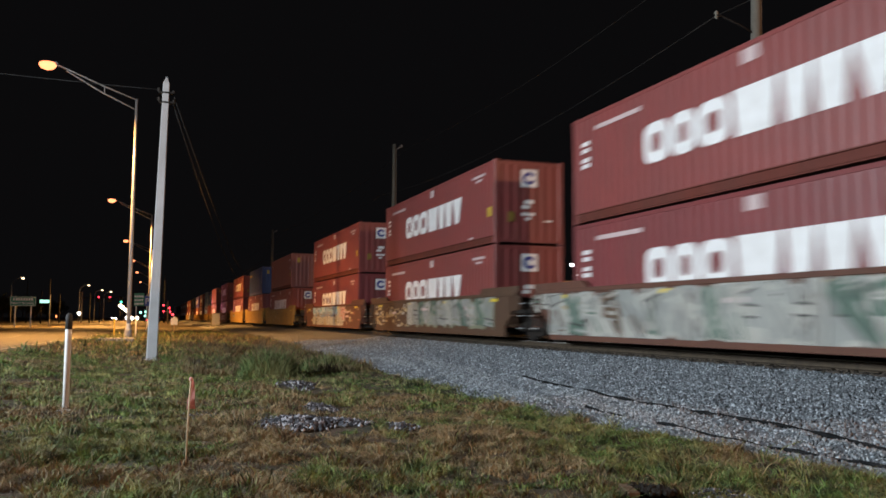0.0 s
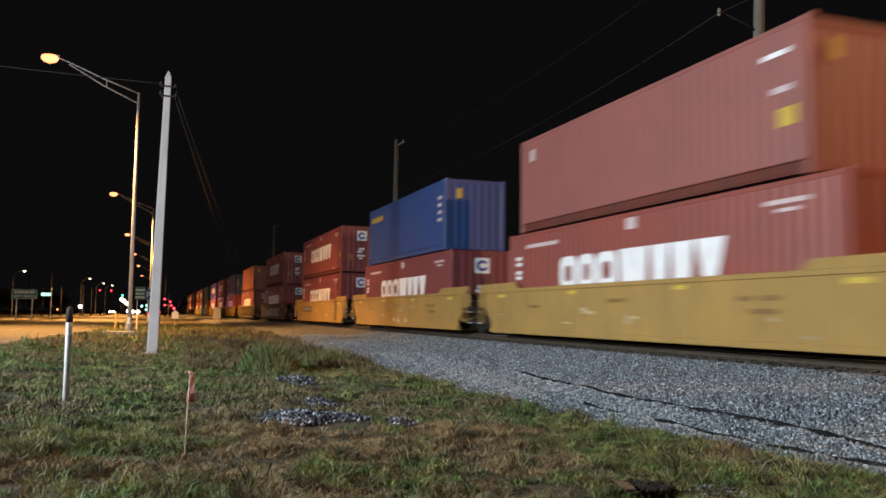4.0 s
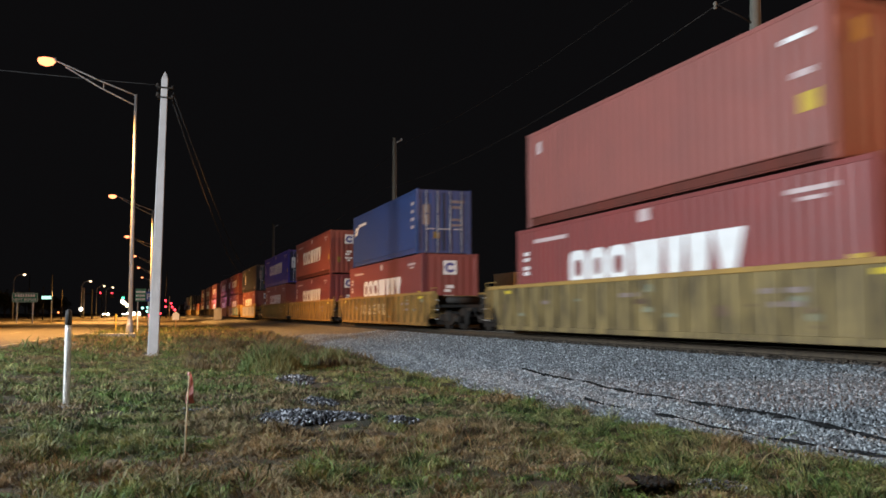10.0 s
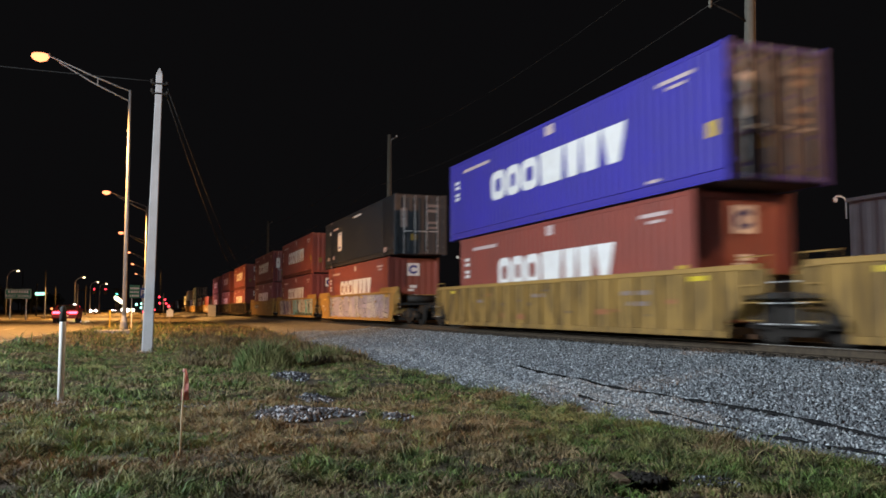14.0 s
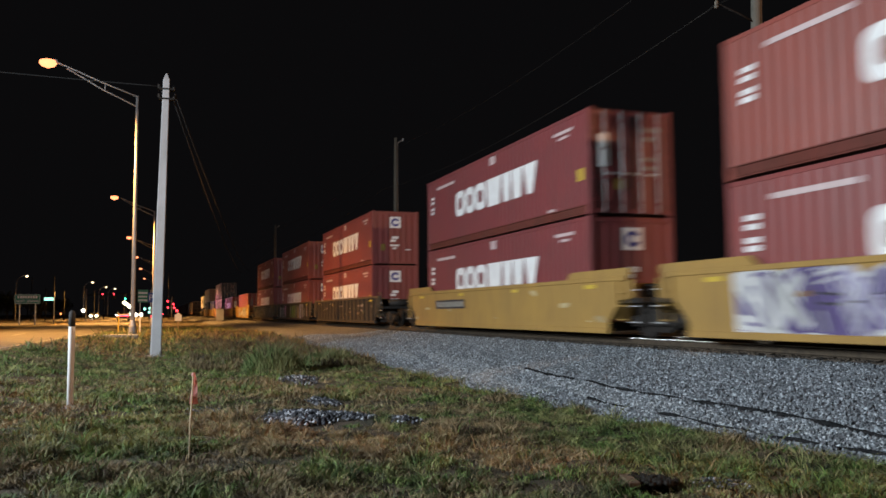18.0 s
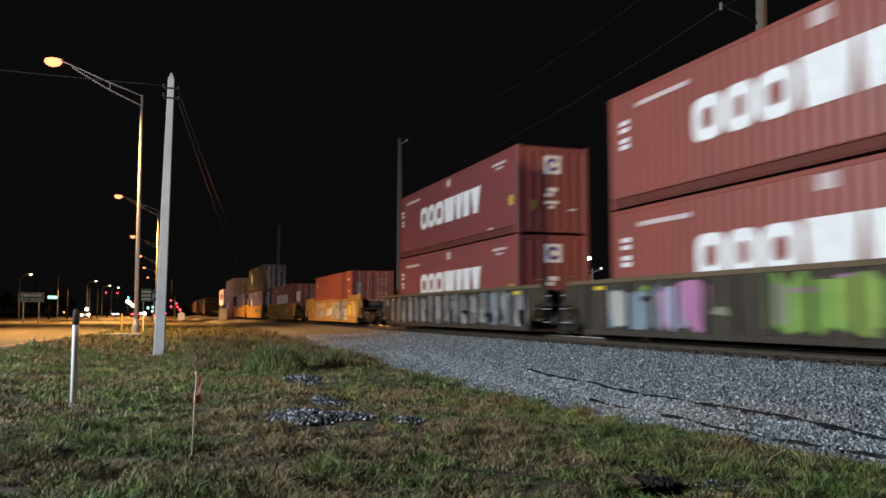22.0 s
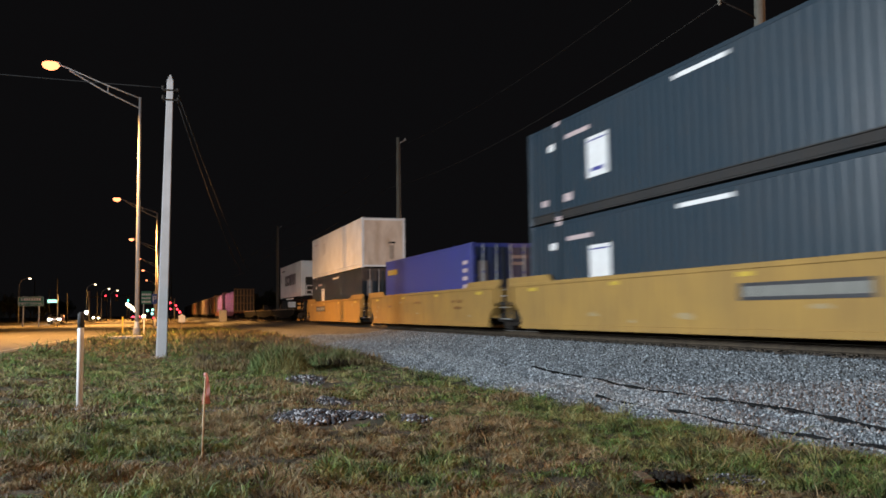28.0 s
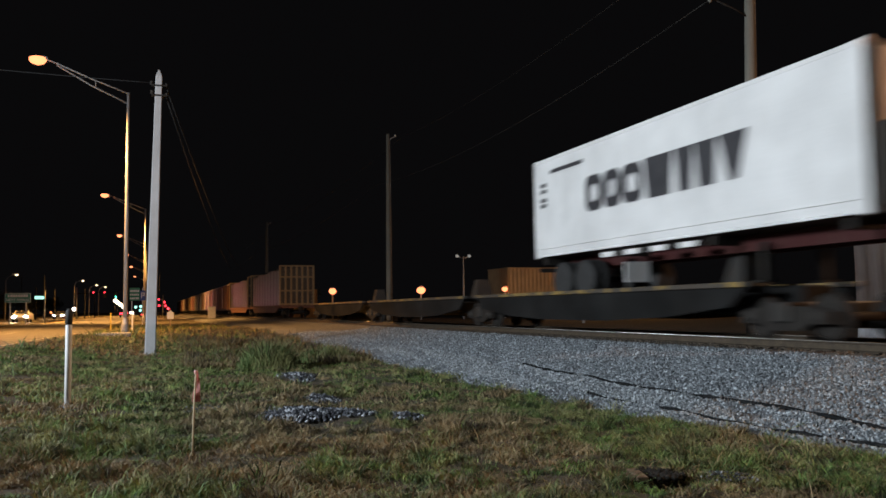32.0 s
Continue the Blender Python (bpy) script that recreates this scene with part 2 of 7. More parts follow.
def leafy(name, dark, light, dry, patch=0.35, rough=0.7, clump=0.0, broad=0.55):
    """Blades: each one its own shade, and broad patches of dry growth."""
    m = bpy.data.materials.new(name)
    m.use_nodes = True
    t = m.node_tree
    b = t.nodes["Principled BSDF"]
    b.inputs["Roughness"].default_value = rough
    g = t.nodes.new("ShaderNodeNewGeometry")
    r1 = t.nodes.new("ShaderNodeValToRGB")
    r1.color_ramp.elements[0].color, r1.color_ramp.elements[1].color = (*dark, 1), (*light, 1)
    t.links.new(g.outputs["Random Per Island"], r1.inputs[0])
    co = t.nodes.new("ShaderNodeTexCoord")
    n = t.nodes.new("ShaderNodeTexNoise")
    n.inputs["Scale"].default_value, n.inputs["Detail"].default_value = broad, 5.0
    t.links.new(co.outputs["Object"], n.inputs["Vector"])
    ad = t.nodes.new("ShaderNodeMath")
    ad.operation = "MULTIPLY_ADD"
    t.links.new(g.outputs["Random Per Island"], ad.inputs[0])
    ad.inputs[1].default_value = 0.22
    t.links.new(n.outputs["Fac"], ad.inputs[2])
    rr = t.nodes.new("ShaderNodeMapRange")
    rr.inputs[1].default_value, rr.inputs[2].default_value = 0.80 - patch, 0.95 - patch
    t.links.new(ad.outputs[0], rr.inputs[0])
    mx = t.nodes.new("ShaderNodeMix")
    mx.data_type = "RGBA"
    t.links.new(rr.outputs[0], mx.inputs["Factor"])
    t.links.new(r1.outputs[0], mx.inputs["A"])
    mx.inputs["B"].default_value = (*dry, 1)
    # clump: dark and bright blotches put the tufts' shading into the colour
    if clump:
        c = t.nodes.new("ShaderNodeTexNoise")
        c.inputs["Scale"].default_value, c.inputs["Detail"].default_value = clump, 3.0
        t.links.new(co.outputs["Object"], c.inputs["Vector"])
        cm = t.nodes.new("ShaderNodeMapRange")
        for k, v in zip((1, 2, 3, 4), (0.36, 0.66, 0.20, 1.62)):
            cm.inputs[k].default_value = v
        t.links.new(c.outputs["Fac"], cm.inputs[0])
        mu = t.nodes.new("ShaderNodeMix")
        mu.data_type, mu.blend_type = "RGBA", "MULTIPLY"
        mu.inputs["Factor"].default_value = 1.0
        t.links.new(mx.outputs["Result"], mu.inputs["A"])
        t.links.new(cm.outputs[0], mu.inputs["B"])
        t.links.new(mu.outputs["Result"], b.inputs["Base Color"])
    else:
        t.links.new(mx.outputs["Result"], b.inputs["Base Color"])
    return m


EARTH = mat("earth", (0.075, 0.052, 0.032), (0.024, 0.026, 0.012), 0.95, 0, 2.2, 34.0, 1.0, 0.5)
ASPHALT = mat("asphalt", (0.15, 0.143, 0.135), (0.10, 0.097, 0.093), 0.8, 0, 0.5, 90.0, 0.4, 0.5)
CONCRETE = mat("concrete", (0.42, 0.42, 0.43), (0.33, 0.33, 0.33), 0.85, 0, 1.2, 30.0, 0.25, 0.45)
GRAVEL = mat("gravel", (0.15, 0.155, 0.17), (0.06, 0.063, 0.07), 0.9, 0, 5.0, 22.0, 1.0, 0.5)
RUST = mat("rust", (0.075, 0.056, 0.036), (0.045, 0.034, 0.023), 0.8, 0.2, 6.0, 40.0, 0.3, 0.5)
RAIL_TOP = mat("rail_top", (0.55, 0.54, 0.52), (0.45, 0.44, 0.42), 0.28, 1.0, 2.0, 30.0, 0.0, 0.5)
TIE = mat("tie", (0.075, 0.06, 0.05), (0.05, 0.042, 0.036), 0.9, 0, 3.0, 30.0, 0.5, 0.5, (1, 8, 8))
GALV = mat("galvanised", (0.55, 0.55, 0.55), (0.45, 0.45, 0.46), 0.5, 0.2, 2.0, 30.0, 0.05, 0.5)
BLACK = mat("black_steel", (0.02, 0.02, 0.02), (0.035, 0.028, 0.022), 0.7, 0.2, 4.0, 30.0, 0.2, 0.5)
WHITE = mat("white_paint", (0.80, 0.80, 0.80), (0.70, 0.70, 0.69), 0.5, 0, 3.0, 30.0, 0.05, 0.5)
DECAL = mat("decal_white", (0.82, 0.82, 0.82), (0.72, 0.71, 0.70), 0.45, 0, 4.0, 30.0, 0.02, 0.5)
DECAL_BLACK = mat("decal_black", (0.03, 0.03, 0.035), (0.05, 0.05, 0.055), 0.5, 0, 4.0, 30.0, 0.02, 0.5)
DECAL_YELLOW = mat("decal_yellow", (0.58, 0.40, 0.05), (0.46, 0.32, 0.05), 0.5, 0, 4.0, 30.0, 0.02, 0.5)
DECAL_BLUE = mat("decal_blue", (0.06, 0.07, 0.30), (0.05, 0.06, 0.22), 0.5, 0, 4.0, 30.0, 0.02, 0.5)
REFLECT = mat("reflector_yellow", (0.66, 0.50, 0.04), (0.55, 0.42, 0.04), 0.35, 0, 4.0, 30.0, 0.02, 0.5)
POLE_GREY = mat("weathered_pole", (0.20, 0.195, 0.165), (0.14, 0.135, 0.115), 0.85, 0, 1.2, 30.0, 0.3, 0.5, (1, 1, 0.3))
MATTE_BLACK = mat("matte_black", (0.012, 0.013, 0.014), (0.024, 0.024, 0.025), 1.0, 0, 6.0, 40.0, 0.2, 0.5)
MATTE_BLACK.node_tree.nodes["Principled BSDF"].inputs["Specular IOR Level"].default_value = 0.0
PALE_WOOD = mat("pale_wood", (0.62, 0.50, 0.34), (0.50, 0.39, 0.25), 0.8, 0, 3.0, 40.0, 0.3, 0.5, (8, 8, 1))
TRACK_DUST = mat("track_dust", (0.085, 0.066, 0.047), (0.05, 0.04, 0.03), 0.95, 0, 4.0, 40.0, 0.6, 0.5)
WOOD = mat("weathered_wood", (0.42, 0.30, 0.17), (0.30, 0.21, 0.12), 0.8, 0, 3.0, 40.0, 0.3, 0.5, (8, 8, 1))
PINK = mat("flag_tape", (0.85, 0.46, 0.43), (0.76, 0.36, 0.35), 0.5, 0, 6.0, 30.0, 0.1, 0.5)
RUBBER = mat("rubber", (0.018, 0.018, 0.018), (0.03, 0.03, 0.03), 0.8, 0, 6.0, 60.0, 0.2, 0.5)
STEEL = mat("worn_steel", (0.030, 0.027, 0.024), (0.016, 0.014, 0.013), 0.8, 0.1, 5.0, 30.0, 0.2, 0.5)
STEEL.node_tree.nodes["Principled BSDF"].inputs["Specular IOR Level"].default_value = 0.15
SODIUM_GLASS = glowing("sodium_glass", (1.0, 0.29, 0.12), 3.2)

# ---- ground ----
def smooth_step(a, b, x):
    u = np.clip((np.asarray(x, float) - a) / (b - a), 0, 1)
    return u * u * (3 - 2 * u)


def gz(x, y):
    """Height of the verge."""
    z = 0.34 * smooth_step(14, 50, y)
    return z + (0.5 - z) * (1 - smooth_step(-4.4, -0.8, x)) * smooth_step(13, 28, y)


def rough_z(x, y):
    return 0.035 * np.sin(1.7 * x + 0.6 * y) * np.sin(0.9 * y - 0.5 * x) + 0.02 * np.sin(4.1 * x + 1.3) * np.sin(3.3 * y)


def graded(a, b, fine0, fine1, step, growth=1.25):
    out = list(np.arange(fine0, fine1 + 1e-6, step))
    s, v = step, fine1
    while v < b:
        s *= growth
        v = min(b, v + s)
        out.append(v)
    s, v = step, fine0
    while v > a:
        s *= growth
        v = max(a, v - s)
        out.insert(0, v)
    return np.array(out)


def sheet(name, xs, ys, zfun, material):
    gx, gy = np.meshgrid(xs, ys)
    z = zfun(gx, gy)
    verts = np.stack([gx, gy, z], -1).reshape(-1, 3)
    nx, ny = len(xs), len(ys)
    i, j = np.meshgrid(np.arange(nx - 1), np.arange(ny - 1))
    a = (j * nx + i).ravel()
    tris = np.concatenate([np.stack([a, a + 1, a + nx + 1], 1), np.stack([a, a + nx + 1, a + nx], 1)])
    me = mesh_tris(name, verts, tris, material)
    me.polygons.foreach_set("use_smooth", [True] * len(me.polygons))
    return me


ROAD_X0 = -10.6                      # the carriageway beside the verge


def road_edge(y):
    return np.interp(y, [0, 28, 39, 48, 60, 400], [-5.2, -4.4, -3.8, -3.2, -2.9, -2.9])


FAR_X0, FAR_X1 = -22.5, -13.2        # the one across the median


def ground_z(x, y):
    z = gz(x, y) + rough_z(x, y) * (1 - smooth_step(25, 60, y))
    inroad = ((x > ROAD_X0 + 0.4) & (x < road_edge(y) - 0.4)) | ((x > FAR_X0 + 0.4) & (x < FAR_X1 - 0.4))
    z = np.where(inroad, gz(x, y) - 0.25, z)
    under = (x > 7.0) & (x < 17.0)
    z = np.where(under, gz(x, y) - 0.15, z)
    pit = np.exp(-(((x - 4.25) / 0.26) ** 2 + ((y - 6.6) / 0.30) ** 2) ** 2)
    return z - 0.22 * pit


ground = new("ground", sheet("ground", graded(-1500, 1500, -8, 10, 0.22), graded(-1500, 3000, 3, 30, 0.22), ground_z, EARTH))
tagged(ground, "dark verge of patchy grass and bare earth", "ground", kind="structure")

road_ys = graded(-600, 2500, 0, 120, 2.5, 1.3)


def road_strip(name, x0, x1, label):
    def z(u, y):
        return gz(x0 + u * (x1(y) - x0), y) + 0.03 + 0.02 * np.sin(u * math.pi)
    me = sheet(name, np.linspace(0, 1, 7), road_ys, z, ASPHALT)
    for v in me.vertices:
        v.co.x = x0 + v.co.x * (float(x1(v.co.y)) - x0)
    ob = new(name, me)
    return tagged(ob, label, "road", kind="structure")


road_strip("road", ROAD_X0, road_edge, "worn asphalt carriageway lit orange by sodium street lamps")
road_strip("road_far", FAR_X0, lambda y: FAR_X1 + 0 * y, "asphalt carriageway of oncoming traffic across the median")

PAINT_WHITE = mat("road_paint", (0.36, 0.35, 0.33), (0.24, 0.23, 0.22), 0.7, 0, 2.0, 40.0, 0.1, 0.5)
PAINT_YELLOW = mat("road_paint_yellow", (0.60, 0.42, 0.06), (0.40, 0.28, 0.06), 0.7, 0, 2.0, 40.0, 0.1, 0.5)


def road_line(x, w, y0, y1, material, name="edge_line"):
    ys = np.arange(y0, y1 + 0.1, 4.0)
    vs, fs = [], []
    for i, y in enumerate(ys):
        c = float(x(y)) if callable(x) else x
        z = float(gz(c, y)) + 0.058
        vs += [(c - w / 2, y, z), (c + w / 2, y, z)]
        if i:
            fs.append((2 * i - 2, 2 * i - 1, 2 * i + 1, 2 * i))
    ob = new(name, mesh_of(name, vs, fs, material))
    return tagged(ob, "worn painted line along the asphalt road", "road marking", kind="structure")


road_line(lambda y: road_edge(y) - 0.3, 0.12, -40, 340, PAINT_WHITE)
road_line(ROAD_X0 + 0.35, 0.15, -40, 340, PAINT_YELLOW)
road_line(FAR_X0 + 0.4, 0.15, -40, 340, PAINT_WHITE)
road_line(FAR_X1 - 0.4, 0.15, -40, 340, PAINT_YELLOW)
for y in range(-12, 220, 12):
    road_line(-7.0, 0.13, y, y + 4, PAINT_WHITE, "lane_dash")

# ---- track bed ----
BED_X = [6.0, 6.62, 6.9, 7.3, 7.9, 8.8, 9.7, 10.2, 10.8, 12.1, 13.4, 14.0, 15.0, 16.2, 17.0]
BED_H = [-0.15, 0.0, 0.08, 0.165, 0.28, 0.45, 0.585, 0.65, 0.725, 0.735, 0.725, 0.65, 0.45, 0.2, -0.1]


RUT_Y = [5.2, 7.0, 8.1, 9.2, 10.0, 11.3, 12.4, 14.1, 16.8, 20.0]
RUT_A = [7.52, 7.58, 7.65, 7.62, 7.52, 7.56, 7.50, 7.58, 7.80, 7.95]
RUT_B = [7.30, 7.22, 7.02, 6.90, 6.87, 6.86, 6.88, 6.95, 7.1, 7.2]


def rut(x, y):
    """Two grooves with a low ridge before them along the foot of the ballast."""
    h = 0
    for line, k in ((RUT_A, 1 - smooth_step(15, 22, y)), (RUT_B, 1 - smooth_step(12, 15, y))):
        wob = np.interp(y, RUT_Y, line) + 0.02 * np.sin(2.3 * y) + 0.012 * np.sin(6.1 * y)
        h = h + k * (0.055 * np.exp(-((x - wob + 0.16) / 0.09) ** 2) - 0.03 * np.exp(-((x - wob) / 0.075) ** 2))
    return h


def beside_rut(x, y):
    """The swept strip in which the conduit lies."""
    d = x - np.interp(y, RUT_Y, RUT_A)
    return (d > -0.13) & (d < 0.05) & (y < 15.5)


def bed_z(x, y):
    lift = gz(x, y) * (1 - smooth_step(6.5, 10.0, x)) + gz(x, y) * smooth_step(14.2, 16.5, x)
    toe = 0.16 * np.sin(0.62 * y + 0.8) + 0.09 * np.sin(1.9 * y + 1) - 0.45 * (1 - smooth_step(6.3, 8.6, y)) + 0.35 * smooth_step(11.5, 14, y) + 0.35 * smooth_step(21, 27, y)
    lift = lift + rut(x, y)
    return np.interp(x + toe * (1 - smooth_step(6.9, 9.0, x)) * 0.9, BED_X, BED_H) + lift + 0.012 * np.sin(9 * x + 2 * y) * np.sin(7 * y)


bed = new("ballast_bed", sheet("ballast_bed", np.unique(np.concatenate([np.linspace(5.4, 10.8, 150), np.linspace(10.8, 17.2, 24)])), graded(-400, 1800, 3, 45, 0.25), bed_z, GRAVEL))
tagged(bed, "grey crushed-stone ballast shoulder beside the rails", "ballast", kind="structure")

# ties and rails
tie_me = box("tie", -1.3, 1.3, -0.115, 0.115, -0.19, 0.0, TIE, 0.012)
plate_me = box("tie_plate", -0.17, 0.17, -0.1, 0.1, 0.0, 0.014, RUST)
track = thing("railway_track", "steel rails spiked to dark timber ties in grey ballast", "railway track", (TRACK_X, 0, RAIL_Z - 0.172), kind="structure")
for i in range(150):
    y = -6 + i * 0.505
    part("tie", tie_me, track, loc=(random.uniform(-0.03, 0.03), y, 0))
    for sx in (-0.75, 0.75):
        part("tie_plate", plate_me, track, loc=(sx, y, 0))
far_ties = []
for i in range(700):
    y = -6 + (150 + i) * 0.505
    far_ties.append((-1.3, 1.3, y - 0.115, y + 0.115, -0.19, 0.0))
tagged(part("tie_rows", boxes("tie_rows", far_ties, TIE), track), kind="stuff")
RAIL_FORM = [(-0.07, 0.0), (0.07, 0.0), (0.07, 0.012), (0.012, 0.03), (0.012, 0.125), (0.036, 0.138), (0.036, 0.165), (0.028, 0.172), (-0.028, 0.172), (-0.036, 0.165), (-0.036, 0.138), (-0.012, 0.125), (-0.012, 0.03), (-0.07, 0.012)]
for sx in (-0.753, 0.753):
    part("rail", loft("rail", [[(sx + u, y, w) for u, w in RAIL_FORM] for y in (-300.0, 1500.0)], RUST), track, "rusty brown steel rail")
    head = [(0.0372 * (1 if c > 0 else -1) * abs(c) ** 0.6, 0.158 + 0.0165 * abs(v) ** 0.6) for c, v in ((math.cos(a), math.sin(a)) for a in np.linspace(0, math.pi, 13))]
    part("rail_head", loft("rail_head", [[(sx + u, y, w) for u, w in head] for y in (-300.0, 1500.0)], RAIL_TOP, True), track, "worn bright rail head")


# ---- loose stones ----
OCTA = np.array([(1, 0, 0), (-1, 0, 0), (0, 1, 0), (0, -1, 0), (0, 0, 1), (0, 0, -1)], float)
OCTA_F = np.array([(0, 2, 4), (2, 1, 4), (1, 3, 4), (3, 0, 4), (2, 0, 5), (1, 2, 5), (3, 1, 5), (0, 3, 5)])
rng = np.random.default_rng(7)


def stones(name, x, y, z, size, material):
    n = len(x)
    v = OCTA[None] * size[:, None, None] * rng.uniform(0.55, 1.25, (n, 6, 3))
    v += rng.normal(0, 0.22, (n, 6, 3)) * size[:, None, None]
    a = rng.uniform(0, 2 * np.pi, n)
    c, s = np.cos(a)[:, None], np.sin(a)[:, None]
    vx, vy = v[..., 0] * c - v[..., 1] * s, v[..., 0] * s + v[..., 1] * c
    v = np.stack([vx + x[:, None], vy + y[:, None], v[..., 2] * 0.8 + z[:, None]], -1)
    f = OCTA_F[None] + (np.arange(n) * 6)[:, None, None]
    return mesh_tris(name, v.reshape(-1, 3), f.reshape(-1, 3), material)


def stone_mix(name, tones):
    """Broken stone: each piece its own shade of grey."""
    m = bpy.data.materials.new(name)
    m.use_nodes = True
    t = m.node_tree
    b = t.nodes["Principled BSDF"]
    b.inputs["Roughness"].default_value = 0.75
    g = t.nodes.new("ShaderNodeNewGeometry")
    r = t.nodes.new("ShaderNodeValToRGB")
    r.color_ramp.elements[0].color = (*tones[0], 1)
    r.color_ramp.elements[1].color = (*tones[-1], 1)
    for i, c in enumerate(tones[1:-1]):
        e = r.color_ramp.elements.new((i + 1) / (len(tones) - 1))
        e.color = (*c, 1)
    t.links.new(g.outputs["Random Per Island"], r.inputs[0])
    co = t.nodes.new("ShaderNodeTexCoord")
    n = t.nodes.new("ShaderNodeTexNoise")
    n.inputs["Scale"].default_value = 60.0
    t.links.new(co.outputs["Object"], n.inputs["Vector"])
    bp = t.nodes.new("ShaderNodeBump")
    bp.inputs["Strength"].default_value, bp.inputs["Distance"].default_value = 0.4, 0.01
    t.links.new(n.outputs["Fac"], bp.inputs["Height"])
    t.links.new(r.outputs[0], b.inputs["Base Color"])
    t.links.new(bp.outputs[0], b.inputs["Normal"])
    return m


BALLAST = stone_mix("ballast_stone", [(0.10, 0.113, 0.125), (0.155, 0.174, 0.192), (0.205, 0.23, 0.252), (0.46, 0.51, 0.555)])
FINE_BALLAST = stone_mix("fine_ballast", [(0.085, 0.095, 0.10), (0.20, 0.217, 0.23), (0.32, 0.345, 0.365), (0.55, 0.59, 0.62)])
DUSTY = stone_mix("dusty_ballast", [(0.035, 0.028, 0.02), (0.07, 0.055, 0.04), (0.10, 0.08, 0.058), (0.13, 0.105, 0.08)])
RUBBLE = stone_mix("rubble_stone", [(0.012, 0.014, 0.019), (0.035, 0.039, 0.05), (0.075, 0.08, 0.095), (0.46, 0.49, 0.54)])
n = 86000
sy = 4.5 + 36 * rng.random(n) ** 1.7
sx = 6.2 + 4.5 * rng.random(n)
keep = (bed_z(sx, sy) > gz(sx, sy) - 0.02) & ~beside_rut(sx, sy)
sx, sy = sx[keep], sy[keep]
ob = new("ballast_stones", stones("ballast_stones", sx, sy, bed_z(sx, sy) + 0.008, rng.uniform(0.013, 0.026, len(sx)) * (1 + 0.8 * rng.random(len(sx)) ** 4), BALLAST))
tagged(ob, "loose grey crushed stone of the railway shoulder", "ballast", kind="stuff")
n = 16000
sy = 4.5 + 22 * rng.random(n) ** 1.6
sx = 6.5 + 0.95 * rng.random(n) + 0.02 * (sy - 5)
keep = (bed_z(sx, sy) > gz(sx, sy) - 0.01) & ~beside_rut(sx, sy) & (np.sin(5.2 * sx - 0.9 * sy) > -0.75)
sx, sy = sx[keep], sy[keep]
ob = new("fine_ballast", stones("fine_ballast", sx, sy, bed_z(sx, sy) + 0.014, rng.uniform(0.010, 0.026, len(sx)), FINE_BALLAST))
tagged(ob, "paler finer stone along the foot of the ballast", "ballast", kind="stuff")
n = 9000
sx = 10.72 + 2.6 * rng.random(n)
sy = 5 + 30 * rng.random(n) ** 1.5
ob = new("track_stones", stones("track_stones", sx, sy, bed_z(sx, sy) + 0.01, rng.uniform(0.02, 0.038, n), DUSTY))
tagged(ob, "brown dusty crushed stone between the ties", "ballast", kind="stuff")


def rubble(cx, cy, rx, ry, n, seed, size=(0.015, 0.045)):
    r = np.random.default_rng(seed)
    a, d = r.uniform(0, 2 * np.pi, n), np.sqrt(r.random(n)) * (0.7 + 0.3 * r.random(n))
    x, y = cx + rx * d * np.cos(a), cy + ry * d * np.sin(a)
    z = gz(x, y) + rough_z(x, y) + 0.02 + 0.045 * (1 - d)
    ob = new("rubble_patch", stones("rubble_patch", x, y, z, r.uniform(*size, n), RUBBLE))
    return tagged(ob, "patch of dark broken stone lying in the grass", "rubble", kind="stuff")


rubble(2.0, 12.55, 0.62, 0.85, 760, 11, (0.020, 0.055))
rubble(2.8, 12.6, 0.46, 0.6, 330, 12, (0.016, 0.045))
rubble(2.85, 14.9, 0.35, 0.7, 260, 13)
rubble(3.2, 19.6, 0.5, 1.2, 300, 14)
rubble(4.9, 6.4, 0.3, 0.3, 120, 15, (0.008, 0.022))
rubble(3.45, 11.75, 0.3, 0.5, 120, 16)
rubble(0.75, 13.9, 0.45, 0.8, 160, 17, (0.008, 0.022))
for at, size in (((2.16, 12.6, 0.07), 0.055), ((2.02, 12.5, 0.06), 0.035), ((4.98, 6.35, 0.03), 0.03)):
    r = np.random.default_rng(int(at[0] * 100))
    ob = new("pale_stone", stones("pale_stone", np.array([at[0]]), np.array([at[1]]), np.array([at[2]]), np.array([size]), WHITE))
    tagged(ob, "small white stone lying among dark rubble", "stone")


# ---- grass ----
def blades(name, x, y, z, height, width, lean, material, seed):
    r = np.random.default_rng(seed)
    n = len(x)
    a = r.uniform(0, 2 * np.pi, n)
    dx, dy = np.cos(a), np.sin(a)
    la = r.uniform(0, 2 * np.pi, n)
    ll = lean * height * r.uniform(0.2, 1.0, n)
    base = np.stack([x, y, z - 0.01], -1)
    side = np.stack([dx, dy, np.zeros(n)], -1) * (width * 0.5)[:, None]
    mid = base + np.stack([np.cos(la) * ll * 0.35, np.sin(la) * ll * 0.35, height * 0.6], -1)
    tip = base + np.stack([np.cos(la) * ll, np.sin(la) * ll, height * r.uniform(0.75, 1.0, n)], -1)
    v = np.stack([base - side, base + side, mid + side * 0.8, mid - side * 0.8, tip], 1)
    f = np.array([(0, 1, 2), (0, 2, 3), (3, 2, 4)])[None] + (np.arange(n) * 5)[:, None, None]
    return mesh_tris(name, v.reshape(-1, 3), f.reshape(-1, 3), material)


